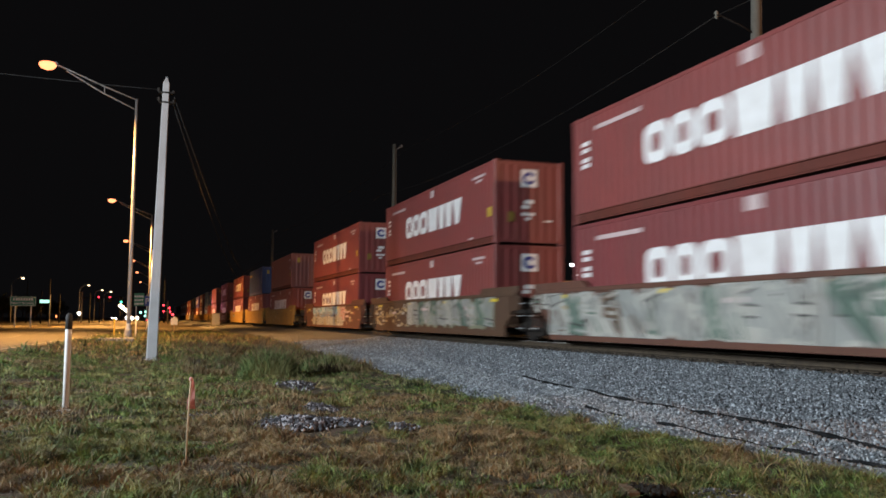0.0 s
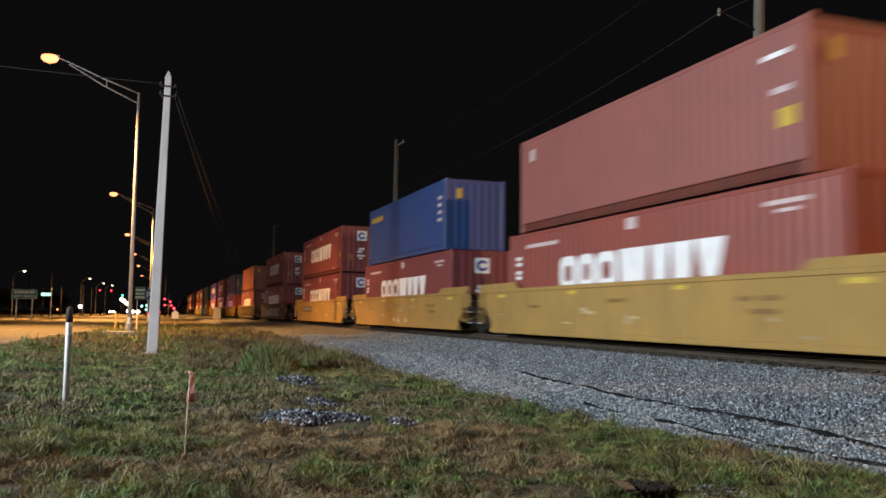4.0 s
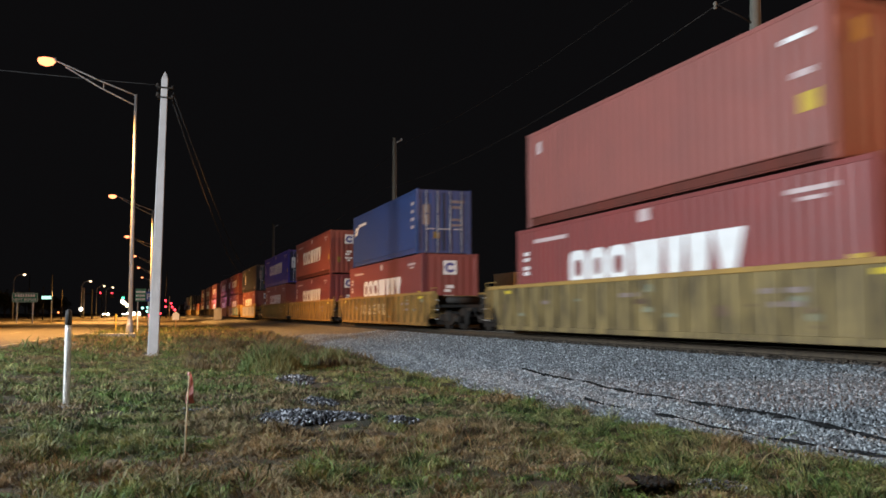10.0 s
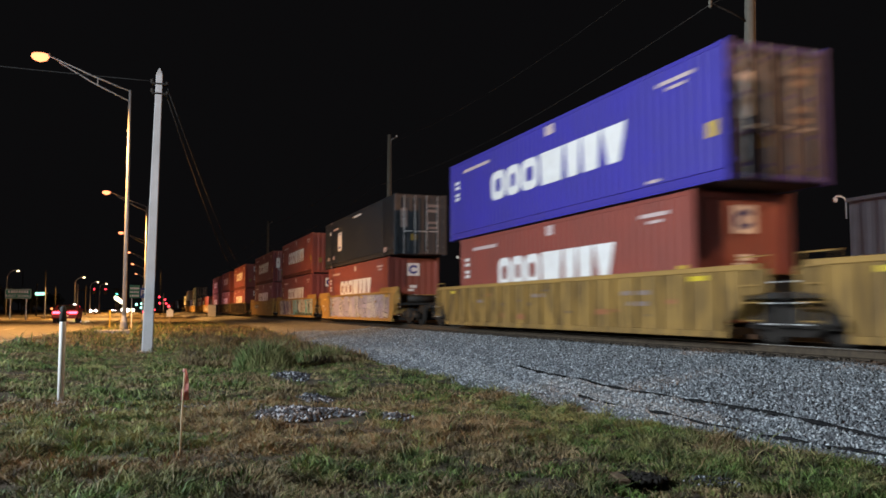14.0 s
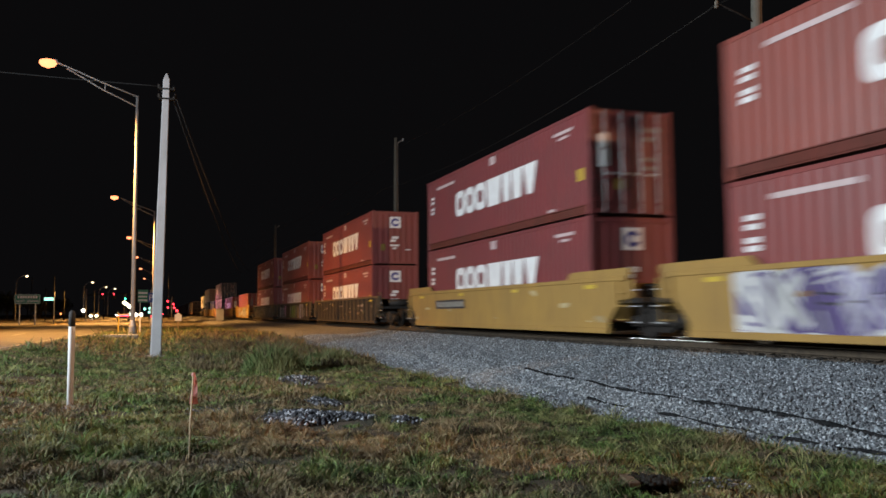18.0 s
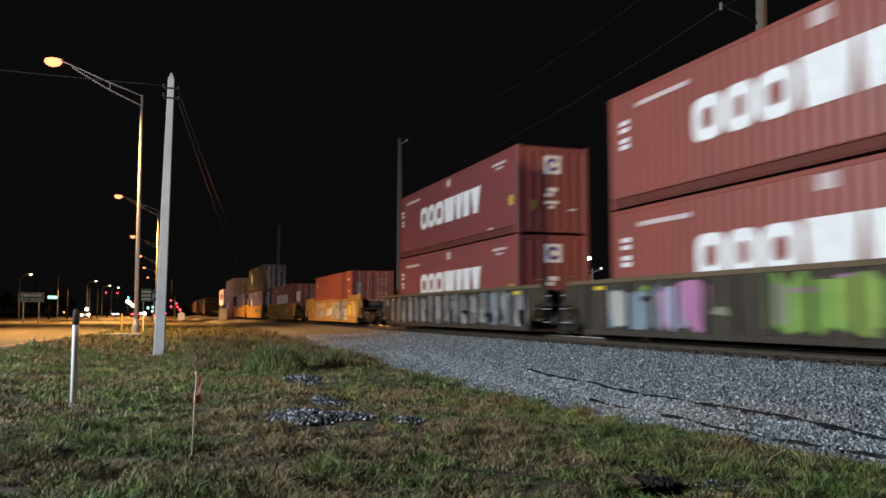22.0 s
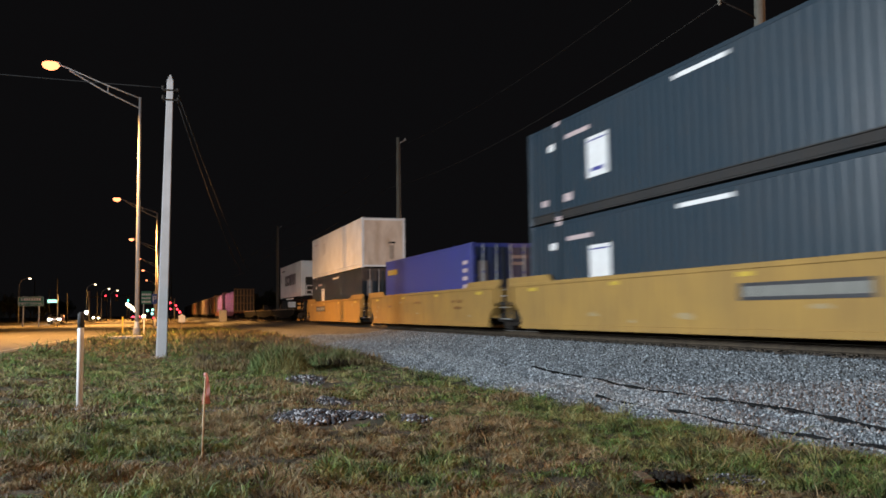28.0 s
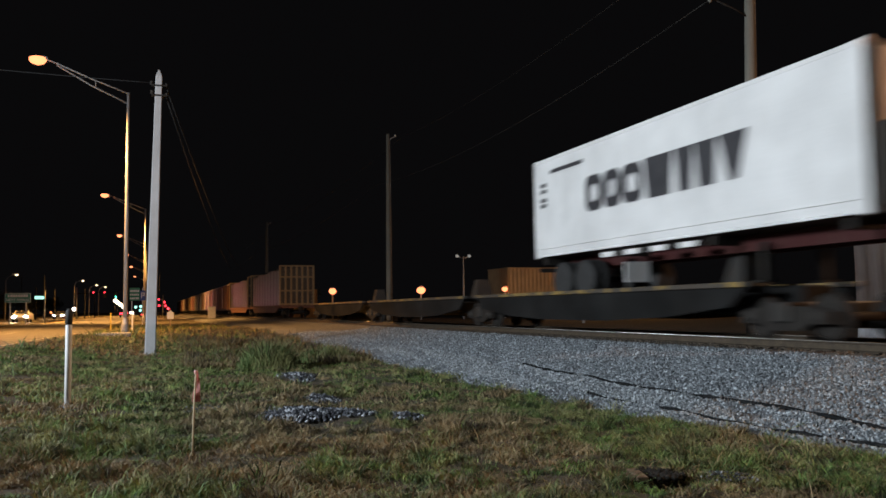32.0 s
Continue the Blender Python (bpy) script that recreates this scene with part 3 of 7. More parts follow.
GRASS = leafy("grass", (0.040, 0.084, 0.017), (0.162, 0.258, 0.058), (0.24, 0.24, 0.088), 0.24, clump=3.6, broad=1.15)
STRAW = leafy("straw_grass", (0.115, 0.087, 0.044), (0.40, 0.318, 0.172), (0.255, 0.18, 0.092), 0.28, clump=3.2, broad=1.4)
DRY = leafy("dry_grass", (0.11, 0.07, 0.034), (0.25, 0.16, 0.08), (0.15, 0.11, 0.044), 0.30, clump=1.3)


def vnoise(x, y, s, seed):
    """Smooth value noise over the plan, 0 to 1."""
    g = np.random.default_rng(seed).random((64, 64))
    u, v = np.asarray(x) * s + 400.3, np.asarray(y) * s + 300.7
    i, j = np.floor(u).astype(int), np.floor(v).astype(int)
    a, b = u - i, v - j
    a, b = a * a * (3 - 2 * a), b * b * (3 - 2 * b)
    i0, i1, j0, j1 = i % 64, (i + 1) % 64, j % 64, (j + 1) % 64
    return (g[i0, j0] * (1 - a) + g[i1, j0] * a) * (1 - b) + (g[i0, j1] * (1 - a) + g[i1, j1] * a) * b


def bare_at(x, y):
    return np.sin(1.3 * x + 0.7 * np.sin(0.9 * y)) * np.sin(1.1 * y + 0.6 * np.sin(1.7 * x)) + 0.6 * np.sin(3.1 * x + 1.7 * y) * np.sin(2.3 * y - 1.1 * x)


# broad patches of the verge: place, half sizes, dry (+) or lush (-)
GROWTH = (
    (1.48, 10.6, 0.9, 1.1, 0.55), (1.6, 8.4, 0.4, 0.55, -0.6), (2.35, 8.6, 0.35, 1.3, 0.4), (2.85, 8.0, 0.25, 0.6, -0.5),
    (4.3, 10.2, 0.6, 2.4, 0.5), (5.6, 8.8, 0.75, 1.9, -0.7), (5.7, 6.3, 0.85, 0.6, -0.7), (4.85, 6.9, 0.35, 0.6, 0.4),
    (3.25, 7.4, 0.3, 0.6, -0.5), (-1.35, 12.5, 0.5, 1.3, -0.35), (-0.3, 9.3, 0.5, 1.3, 0.6), (0.5, 10.4, 0.45, 1.0, -0.45),
)


def dry_at(x, y):
    """How far the grass has dried, below 0 lush and above 1 straw."""
    d = 0.45 * vnoise(x, y, 0.8, 51) + 0.33 * vnoise(x, y, 2.1, 52) + 0.22 * vnoise(x, y, 4.6, 53)
    d = 0.52 + (d - 0.5) * 2.6 - 0.14 * smooth_step(13, 19, y)
    for cx, cy, rx, ry, k in GROWTH:
        d = d + k * np.exp(-(((x - cx) / rx) ** 2 + ((y - cy) / ry) ** 2))
    return d


def tufts(count, per, y0, y1, power, spread, seed):
    """Blades gathered in tufts, thinner on the bare spots."""
    r = np.random.default_rng(seed)
    ty = y0 + (y1 - y0) * r.random(count) ** power
    tx = -0.17 * ty - 0.8 + (0.17 * ty + 0.8 + 7.6) * r.random(count)
    bare = bare_at(tx, ty)
    lump = 0.55 * vnoise(tx, ty, 2.8, 5) + 0.45 * vnoise(tx, ty, 6.5, 6)
    keep = (bare > -1.75 + 0.75 * r.random(count)) & (lump > 0.16 + 0.11 * (1 - smooth_step(-1.2, 1.2, tx)) + 0.26 * r.random(count)) & (bed_z(tx, ty) < gz(tx, ty) + 0.02)
    for cx, cy, rx, ry in ((2.1, 12.3, 0.66, 1.0), (2.85, 12.3, 0.36, 0.7), (3.45, 11.6, 0.22, 0.5), (2.85, 14.6, 0.34, 0.9), (3.2, 18.8, 0.45, 1.6)):
        keep &= ((tx - cx) / rx) ** 2 + ((ty - cy) / ry) ** 2 > 0.75 + 0.6 * r.random(count)
    keep &= ((tx - 4.25) / 0.24) ** 2 + ((ty - 6.6) / 0.28) ** 2 > 1
    keep &= tx > road_edge(ty) + 0.15
    tx, ty, bare, lump = tx[keep], ty[keep], bare[keep], lump[keep]
    size = r.uniform(0.5, 1.0, len(tx)) * (1 + 0.8 * (r.random(len(tx)) < 0.10)) * (0.8 + 0.25 * np.clip(bare, -0.6, 1)) * (0.2 + 2.3 * lump ** 1.4)
    dry = r.random(len(tx)) < smooth_step(0.25, 0.75, dry_at(tx, ty))
    size = size * np.where(dry, 0.85, 1.05)
    n = len(tx) * per
    x = np.repeat(tx, per) + r.normal(0, spread, n)
    y = np.repeat(ty, per) + r.normal(0, spread, n)
    return x, y, np.repeat(size, per) * r.uniform(0.5, 1.3, n), np.repeat(dry, per) ^ (r.random(n) < 0.10)


for count, per, y0, y1, p, spread, w, h, seed in ((22500, 13, 5.0, 13.5, 1.0, 0.042, 0.0088, 0.105, 21), (20000, 9, 13.0, 30.0, 1.25, 0.07, 0.014, 0.105, 22), (5200, 8, 29.0, 75.0, 1.2, 0.16, 0.026, 0.22, 23)):
    x, y, tall, dry = tufts(count, per, y0, y1, p, spread, seed)
    r = np.random.default_rng(seed + 100)
    wide = np.full(len(x), w) * r.uniform(0.7, 1.4, len(x))
    for pick, material, label in ((~dry, GRASS, "short green grass of the verge in uneven tufts"), (dry, STRAW, "short straw-coloured dry grass of the verge")):
        ob = new("grass", blades("grass", x[pick], y[pick], ground_z(x[pick], y[pick]), h * tall[pick], wide[pick], 1.9, material, seed + 1))
        tagged(ob, label, "grass", kind="stuff")

# sparse grass round the place where the camera stands
r = np.random.default_rng(61)
tx, ty = r.uniform(-3.6, 7.2, 9000), r.uniform(-14, 5.2, 9000)
keep = (bed_z(tx, ty) < gz(tx, ty) + 0.02) & (vnoise(tx, ty, 1.6, 9) > 0.22) & (tx > road_edge(ty) + 0.15)
tx, ty = tx[keep], ty[keep]
x, y = (np.repeat(v, 7) + r.normal(0, 0.06, 7 * len(v)) for v in (tx, ty))
ob = new("grass", blades("grass", x, y, ground_z(x, y), r.uniform(0.03, 0.08, len(x)), r.uniform(0.008, 0.014, len(x)), 2.0, GRASS, 62))
tagged(ob, "short verge grass, green with straw-coloured dry patches", "grass", kind="stuff")

# taller dry weeds before the track
r = np.random.default_rng(31)
n = 26000
y = 23 + 34 * r.random(n) ** 1.4
x = 0.8 + 5.6 * r.random(n) + (y - 23) * 0.05 * r.random(n)
keep = (np.sin(1.1 * x + 0.5 * y) + np.sin(0.7 * y + 2 * x) > -0.7) & (bed_z(x, y) < gz(x, y) + 0.05)
x, y = x[keep], y[keep]
ob = new("weeds", blades("weeds", x, y, ground_z(x, y), r.uniform(0.10, 0.42, len(x)) * (0.5 + 0.5 * np.abs(np.sin(0.8 * x + 0.33 * y))), r.uniform(0.012, 0.03, len(x)), 0.7, DRY, 32))
tagged(ob, "tall dry brown weeds along the railway verge", "weeds", kind="stuff")


def bush(at, wide, high, n, seed, label):
    r = np.random.default_rng(seed)
    ob = thing("bush", label, "bush", at)
    a, d = r.uniform(0, 2 * np.pi, n), np.sqrt(r.random(n)) * wide * 0.5
    hh = high * (1 - (d / wide / 0.56) ** 2) * r.uniform(0.35, 1.05, n)
    x, y = d * np.cos(a), d * np.sin(a)
    part("foliage", blades("foliage", x, y, np.zeros(n), np.maximum(hh, 0.1), r.uniform(0.012, 0.03, n), 0.75, leafy("bush_leaf", (0.055, 0.105, 0.028), (0.15, 0.22, 0.07), (0.19, 0.19, 0.07), 0.26), seed + 1), ob)
    m = 260
    a = r.uniform(0, 2 * np.pi, m)
    d = np.sqrt(r.random(m)) * wide * 0.3
    part("stalk_mass", blades("stalk_mass", d * np.cos(a), d * np.sin(a), np.zeros(m), r.uniform(0.5, 1.1, m) * high, np.full(m, 0.014), 0.5, DRY, seed + 2), ob)
    return ob


bush((3.0, 22.6, 0.02), 1.75, 1.0, 3600, 41, "dense dark green bush of weeds in the grass")
bush((4.9, 24.4, 0.03), 2.1, 0.7, 2400, 44, "low olive clump of tall grass beside the ballast")
bush((2.3, 27.0, 0.05), 1.6, 0.5, 1500, 47, "low brownish clump of dry weeds")


# ---- beside the track ----
def marker_post(x, y):
    ob = thing("marker_post", "white utility marker post with a black cap standing in the grass", "marker post", (x, y, float(ground_z(np.array(x), np.array(y))) - 0.02))
    part("post", loft("post", [ring((0, 0, z), r, 14) for z, r in ((-0.1, 0.052), (1.40, 0.052), (1.42, 0.05))], WHITE, True), ob)
    part("cap", loft("cap", [ring((0, 0, z), r, 14) for z, r in ((1.38, 0.056), (1.56, 0.055), (1.62, 0.048), (1.65, 0.02))], RUBBER, True), ob, "black plastic cap")
    part("footing", loft("footing", [ring((0, 0, z), r, 14) for z, r in ((-0.05, 0.14), (0.035, 0.12), (0.045, 0.08))], CONCRETE), ob)
    return ob


marker_post(-1.34, 15.4)

OLD_WOOD = mat("old_wood", (0.17, 0.115, 0.07), (0.11, 0.075, 0.045), 0.85, 0, 3.0, 40.0, 0.3, 0.5, (8, 8, 1))
HOLE_STONE = mat("hole_stone", (0.014, 0.012, 0.009), (0.007, 0.006, 0.005), 1.0, 0, 8.0, 50.0, 0.5, 0.5)
stake = thing("survey_stake", "thin wooden survey stake with a faded pink ribbon", "stake", (0.375, 9.55, -0.05))
part("stick", loft("stick", [ring((d, 0, z), 0.0088, 8) for z, d in ((-0.05, 0.0), (0.5, 0.012), (1.0, 0.035))], PALE_WOOD, True), stake)
flag = bmesh.new()
rows = []
for i in range(7):
    u = i / 6
    rows.append([flag.verts.new((0.03 + 0.05 * u * s + 0.012 * math.sin(5 * u) + 0.018 * s, 0.01 + 0.02 * math.sin(4 * u + s), 1.0 - 0.34 * u)) for s in (-0.35, 0.4, 1.0)])
for a, b in zip(rows, rows[1:]):
    for j in range(2):
        flag.faces.new((a[j], a[j + 1], b[j + 1], b[j]))
bmesh.ops.solidify(flag, geom=flag.faces[:], thickness=0.002)
ribbon = part("ribbon", flag, stake, "faded pink plastic ribbon")
ribbon.data.materials.append(PINK)
part("knot", loft("knot", [ring((0.033, 0, z), r, 8) for z, r in ((0.96, 0.014), (0.98, 0.02), (1.0, 0.014))], PINK), stake)

plank = thing("broken_plank", "short weathered board lying at a hole in the ground", "board", (4.12, 6.72, 0.05), rz=-18)
part("board", box("board", -0.05, 0.05, -0.2, 0.2, -0.02, 0.025, OLD_WOOD, 0.006), plank)
part("splinter", box("splinter", -0.1, -0.065, -0.15, 0.1, -0.02, 0.008, OLD_WOOD, 0.004), plank)
# near-black stones stand in for the dark inside of a hole
r = np.random.default_rng(77)
a, d = r.uniform(0, 2 * np.pi, 260), np.sqrt(r.random(260))
x, y = 4.36 + 0.2 * d * np.cos(a), 6.72 + 0.24 * d * np.sin(a)
hole_heap = new("hole_stones", stones("hole_stones", x, y, gz(x, y) + rough_z(x, y) + 0.02, r.uniform(0.015, 0.045, 260), HOLE_STONE))
tagged(hole_heap, "near-black stones standing in for a dark hole beside a board", "soil", kind="stuff")

# black conduit half buried in the shoulder
for line, y0, y1, r, up in ((RUT_A, 5.2, 17.0, 0.038, 0.040), (RUT_B, 5.2, 12.5, 0.026, 0.034)):
    path = []
    for y in np.arange(y1, y0, -0.2):
        x = float(np.interp(y, RUT_Y, line)) + 0.012 * math.sin(3.3 * y)
        path.append((x, y, float(bed_z(np.array(x), np.array(y))) + up + 0.008 * math.sin(2.1 * y + 1) + 0.006 * math.sin(5.7 * y)))
    tagged(new("conduit", tube("conduit", path, r, MATTE_BLACK, 8)), "black conduit lying half buried in the ballast shoulder", "conduit")

# concrete pole with its hardware and cables
PX, PY = 0.0, 30.4
PB = float(gz(PX, PY)) - 0.05
cpole = thing("utility_pole", "pale square tapered concrete utility pole beside the road", "utility pole", (PX, PY, PB))


def square(cx, cy, z, r, c=0.16):
    k = r * (1 - c)
    return [(cx - k, cy - r, z), (cx + k, cy - r, z), (cx + r, cy - k, z), (cx + r, cy + k, z), (cx + k, cy + r, z), (cx - k, cy + r, z), (cx - r, cy + k, z), (cx - r, cy - k, z)]


TOP = 9.72
part("shaft", loft("shaft", [square(0.185 * u - 0.0, 0, TOP * u, 0.185 - 0.075 * u) for u in (-0.03, 0, 0.25, 0.5, 0.75, 1)], CONCRETE), cpole)
part("cap", loft("cap", [square(0.185, 0, TOP, 0.112), square(0.185, 0, TOP + 0.05, 0.10), square(0.185, 0, TOP + 0.26, 0.02)], CONCRETE), cpole)
part("collar", loft("collar", [square(0, 0, 0.0, 0.34), square(0, 0, 0.07, 0.32)], CONCRETE), cpole)
for z in (9.05, 9.4):
    part("bracket", boxes("bracket", [(-0.06, 0.46, -0.13, 0.13, z - 0.03, z + 0.03)], STEEL), cpole)
for z, x in ((9.43, -0.06), (9.1, -0.05), (9.03, 0.45), (9.37, 0.44)):
    part("insulator", loft("insulator", [ring((x, 0, z + k), r, 8) for k, r in ((0, 0.03), (0.04, 0.06), (0.08, 0.035), (0.12, 0.055), (0.15, 0.02))], BLACK), cpole)


def cable(name, a, b, sag, r, label, n=24, material=None):
    a, b = Vector(a), Vector(b)
    pts = []
    for i in range(n + 1):
        u = i / n
        p = a.lerp(b, u)
        p.z -= sag * 4 * u * (1 - u)
        pts.append(p)
    ob = new(name, tube(name, pts, r, material or BLACK, 5))
    return tagged(ob, label, "cable")


CABLE_DARK = mat("cable_jacket", (0.012, 0.013, 0.014), (0.02, 0.02, 0.02), 0.9, 0, 4.0, 30.0, 0.05, 0.5)
for dx, z, far in ((0.0, 9.1, (14.9, 160, 9.3)), (0.03, 9.35, (16.4, 160, 9.5))):
    cable("overhead_cable", (PX + 0.45 + dx, PY, z), far, 1.2, 0.028, "dark overhead cable strung from a concrete utility pole", material=CABLE_DARK)
cable("service_cable", (PX - 0.06, PY, 9.6), (-18.0, 36.2, 11.7), 0.12, 0.012, "thin cable strung from a utility pole across the road", material=CABLE_DARK)


# ---- street lamps along the road ----
def street_lamp(x, y, head_x, lit=True):
    z0 = float(gz(x, y))
    ob = thing("street_lamp", "tall aluminium street lamp with a truss arm and glowing sodium head", "street lamp", (x, y, z0), "street lamps along the road")
    part("pole", loft("pole", [ring((0, 0, z), r, 14) for z, r in ((0.5, 0.125), (7, 0.105), (14.0, 0.075))], GALV, True), ob)
    part("base", loft("base", [ring((0, 0, z), r, 12) for z, r in ((-0.3, 0.23), (0.55, 0.20), (0.6, 0.17))], CONCRETE), ob, "round concrete footing")
    part("flange", loft("flange", [ring((0, 0, z), r, 12) for z, r in ((0.6, 0.17), (0.68, 0.165), (0.9, 0.13))], GALV), ob)
    dx = head_x - x
    part("upper_arm", tube("upper_arm", [(0, 0, 13.95), (dx * 0.4, 0, 14.65), (dx * 0.75, 0, 15.35), (dx * 0.9, 0, 15.62)], 0.042, GALV), ob)
    part("lower_arm", tube("lower_arm", [(0, 0, 13.35), (dx * 0.4, 0, 14.25), (dx * 0.78, 0, 15.3)], 0.042, GALV), ob)
    part("strut", tube("strut", [(dx * 0.36, 0, 14.15), (dx * 0.36, 0, 14.57)], 0.03, GALV), ob)
    head = part("head", loft("head", [[(dx * 0.88 + u, v * w, 15.62 + h) for v, h in ((-1, 0.0), (-0.7, 0.12), (0.7, 0.12), (1, 0.0), (0.8, -0.06), (-0.8, -0.06))] for u, w in ((0.0, 0.06), (-0.15, 0.14), (-0.55, 0.17), (-0.75, 0.1))], GALV), ob)
    part("lens", loft("lens", [[(dx * 0.88 - 0.50 + 1.35 * (p[0]), p[1] * 0.85, p[2]) for p in ring((0, 0, 15.66 + k), r, 14)] for k, r in ((0.06, 0.24), (0, 0.33), (-0.16, 0.35), (-0.32, 0.26), (-0.42, 0.06))], SODIUM_GLASS if lit else GALV, True), head, "glowing orange glass lens")
    return ob


for y, hx, x in zip(ROW_Y, ROW_X, (-1.3, -0.5, -0.5, -0.5, -0.5, -0.5)):
    street_lamp(x, y, hx)

pad = new("kerb_strip", box("kerb_strip", -3.2, -0.9, 46.5, 47.6, 0.2, 0.53, CONCRETE, 0.02))
tagged(pad, "pale concrete strip between the road edge and a street lamp", "kerb", kind="structure")


def small_lamp(x, y, z, reach, glass):
    z0 = float(gz(x, y))
    ob = thing("street_lamp", "distant street lamp on a slim curved pole", "street lamp", (x - reach, y, z0), "distant street lamps")
    part("pole", rod("pole", (0, 0, 0), (0, 0, z - 1.2), 0.11, 0.07, GALV), ob)
    part("arm", tube("arm", [(0, 0, z - 1.25), (reach * 0.25, 0, z - 0.5), (reach * 0.7, 0, z - 0.1), (reach, 0, z)], 0.045, GALV), ob)
    head = part("head", box("head", reach - 0.15, reach + 0.55, -0.14, 0.14, z - 0.04, z + 0.1, GALV, 0.03), ob)
    part("lens", loft("lens", [ring((reach + 0.25, 0, z - 0.05 - k), r, 10) for k, r in ((0, 0.26), (0.14, 0.25), (0.24, 0.1))], glass, True), head)
    return ob


WARM_GLASS = glowing("warm_glass", (1.0, 0.74, 0.44), 6.0)
for x, y, z in ((-24.1, 177.5, 9.0), (-14.6, 210, 9.0), (-13.5, 245, 9.0), (-12.0, 261, 9.0)):
    small_lamp(x, y, z - 0.34, 1.6, WARM_GLASS)


# ---- signs and signals ----
SIGN_GREEN = mat("sign_green", (0.012, 0.20, 0.10), (0.01, 0.16, 0.08), 0.4, 0, 2.0, 30.0, 0.02, 0.5)
SIGN_BLUE = mat("sign_blue", (0.02, 0.06, 0.32), (0.02, 0.05, 0.25), 0.4, 0, 2.0, 30.0, 0.02, 0.5)


def bar_text(ob, x0, x1, z0, z1, count, material, y=-0.035, seed=1):
    r = random.Random(seed)
    w = (x1 - x0) / count
    for i in range(count):
        k = w * r.uniform(0.55, 0.85)
        part("lettering_bar", box("lettering_bar", x0 + i * w, x0 + i * w + k, y - 0.004, y, z0, z1, material), ob)


def words(ob, text, size, x, y, z, material):
    cu = bpy.data.curves.new("lettering", "FONT")
    cu.body, cu.size, cu.extrude, cu.align_x = text, size, 0.002, "CENTER"
    cu.materials.append(material)
    o = new("lettering", cu)
    o.parent = ob
    o.matrix_local = pose(x, y, z, 90, 0, 0)
    return o


g0 = float(gz(-13, 97))
sign = thing("road_sign", "green guide sign with white lettering on two posts", "road sign", (-12.92, 97, g0))
part("panel", box("panel", -1.24, 1.24, -0.025, 0.0, 2.25, 3.25, SIGN_GREEN, 0.01), sign)
part("border", boxes("border", [(-1.2, 1.2, -0.03, -0.026, 2.28, 2.31), (-1.2, 1.2, -0.03, -0.026, 3.19, 3.22), (-1.2, -1.17, -0.03, -0.026, 2.31, 3.19), (1.17, 1.2, -0.03, -0.026, 2.31, 3.19)], DECAL), sign)
bar_text(sign, -0.95, 1.0, 2.83, 3.1, 8, DECAL, -0.027)
words(sign, "NEXT SIGNAL", 0.36, 0, -0.032, 2.42, DECAL)
for x in (-0.72, 0.78):
    part("post", boxes("post", [(x - 0.06, x + 0.06, 0.0, 0.1, -0.3, 3.3)], GALV), sign)

sign = thing("lit_street_sign", "small internally lit pale green street sign on a post", "street sign", (-11.0, 98.5, 0.4))
part("panel", box("panel", -0.5, 0.42, -0.05, 0.05, 2.72, 3.05, glowing("sign_glow", (0.45, 1.0, 0.82), 1.6), 0.01), sign)
part("post", rod("post", (0.5, 0, -0.2), (0.5, 0, 3.6), 0.06, 0.05, GALV), sign)

sign = thing("route_sign", "green and blue road sign panels on slim posts", "road sign", (-1.0, 80, float(gz(0, 80))))
part("panel", box("panel", -0.66, 0.22, -0.03, 0.0, 2.3, 3.45, SIGN_GREEN, 0.01), sign)
part("blue_panel", box("blue_panel", 0.24, 0.72, -0.03, 0.0, 2.3, 3.2, SIGN_BLUE, 0.01), sign, "blue panel with a white letter mark")
part("mark", boxes("mark", [(0.34, 0.4, -0.038, -0.031, 2.5, 3.0), (0.4, 0.62, -0.038, -0.031, 2.94, 3.0), (0.4, 0.62, -0.038, -0.031, 2.72, 2.78), (0.56, 0.62, -0.038, -0.031, 2.78, 2.94)], DECAL), sign)
for k in range(3):
    bar_text(sign, -0.6, 0.18, 2.42 + 0.33 * k, 2.58 + 0.33 * k, 5, DECAL, -0.031, 3 + k)
for x in (-0.45, 0.45):
    part("post", boxes("post", [(x - 0.035, x + 0.035, 0.0, 0.06, -0.2, 3.45)], GALV), sign)

for x, y, h, label, m in ((-2.3, 57, 1.15, "slim yellowish delineator post at the road edge", DECAL_YELLOW), (-1.04, 58.5, 1.35, "slim pale delineator post at the road edge", WHITE)):
    ob = thing("delineator_post", label, "delineator", (x, y, float(gz(x, y))))
    part("post", boxes("post", [(-0.036, 0.036, -0.02, 0.02, -0.1, h)], m), ob)
    part("reflector", box("reflector", -0.04, 0.04, -0.028, -0.02, h - 0.25, h - 0.07, REFLECT), ob)

ob = thing("cable_marker", "small pale warning plate on a short wooden post", "marker", (1.62, 70, float(gz(1.6, 70))))
part("post", boxes("post", [(-0.04, 0.04, -0.04, 0.04, -0.1, 1.2)], WOOD), ob)
part("plate", box("plate", -0.26, 0.26, -0.06, -0.04, 0.68, 1.2, WHITE, 0.01), ob)
part("peak", loft("peak", [[(-0.2, -0.06, 1.2), (0.2, -0.06, 1.2), (0.2, -0.04, 1.2), (-0.2, -0.04, 1.2)], [(-0.02, -0.06, 1.36), (0.02, -0.06, 1.36), (0.02, -0.04, 1.36), (-0.02, -0.04, 1.36)]], WHITE), ob)

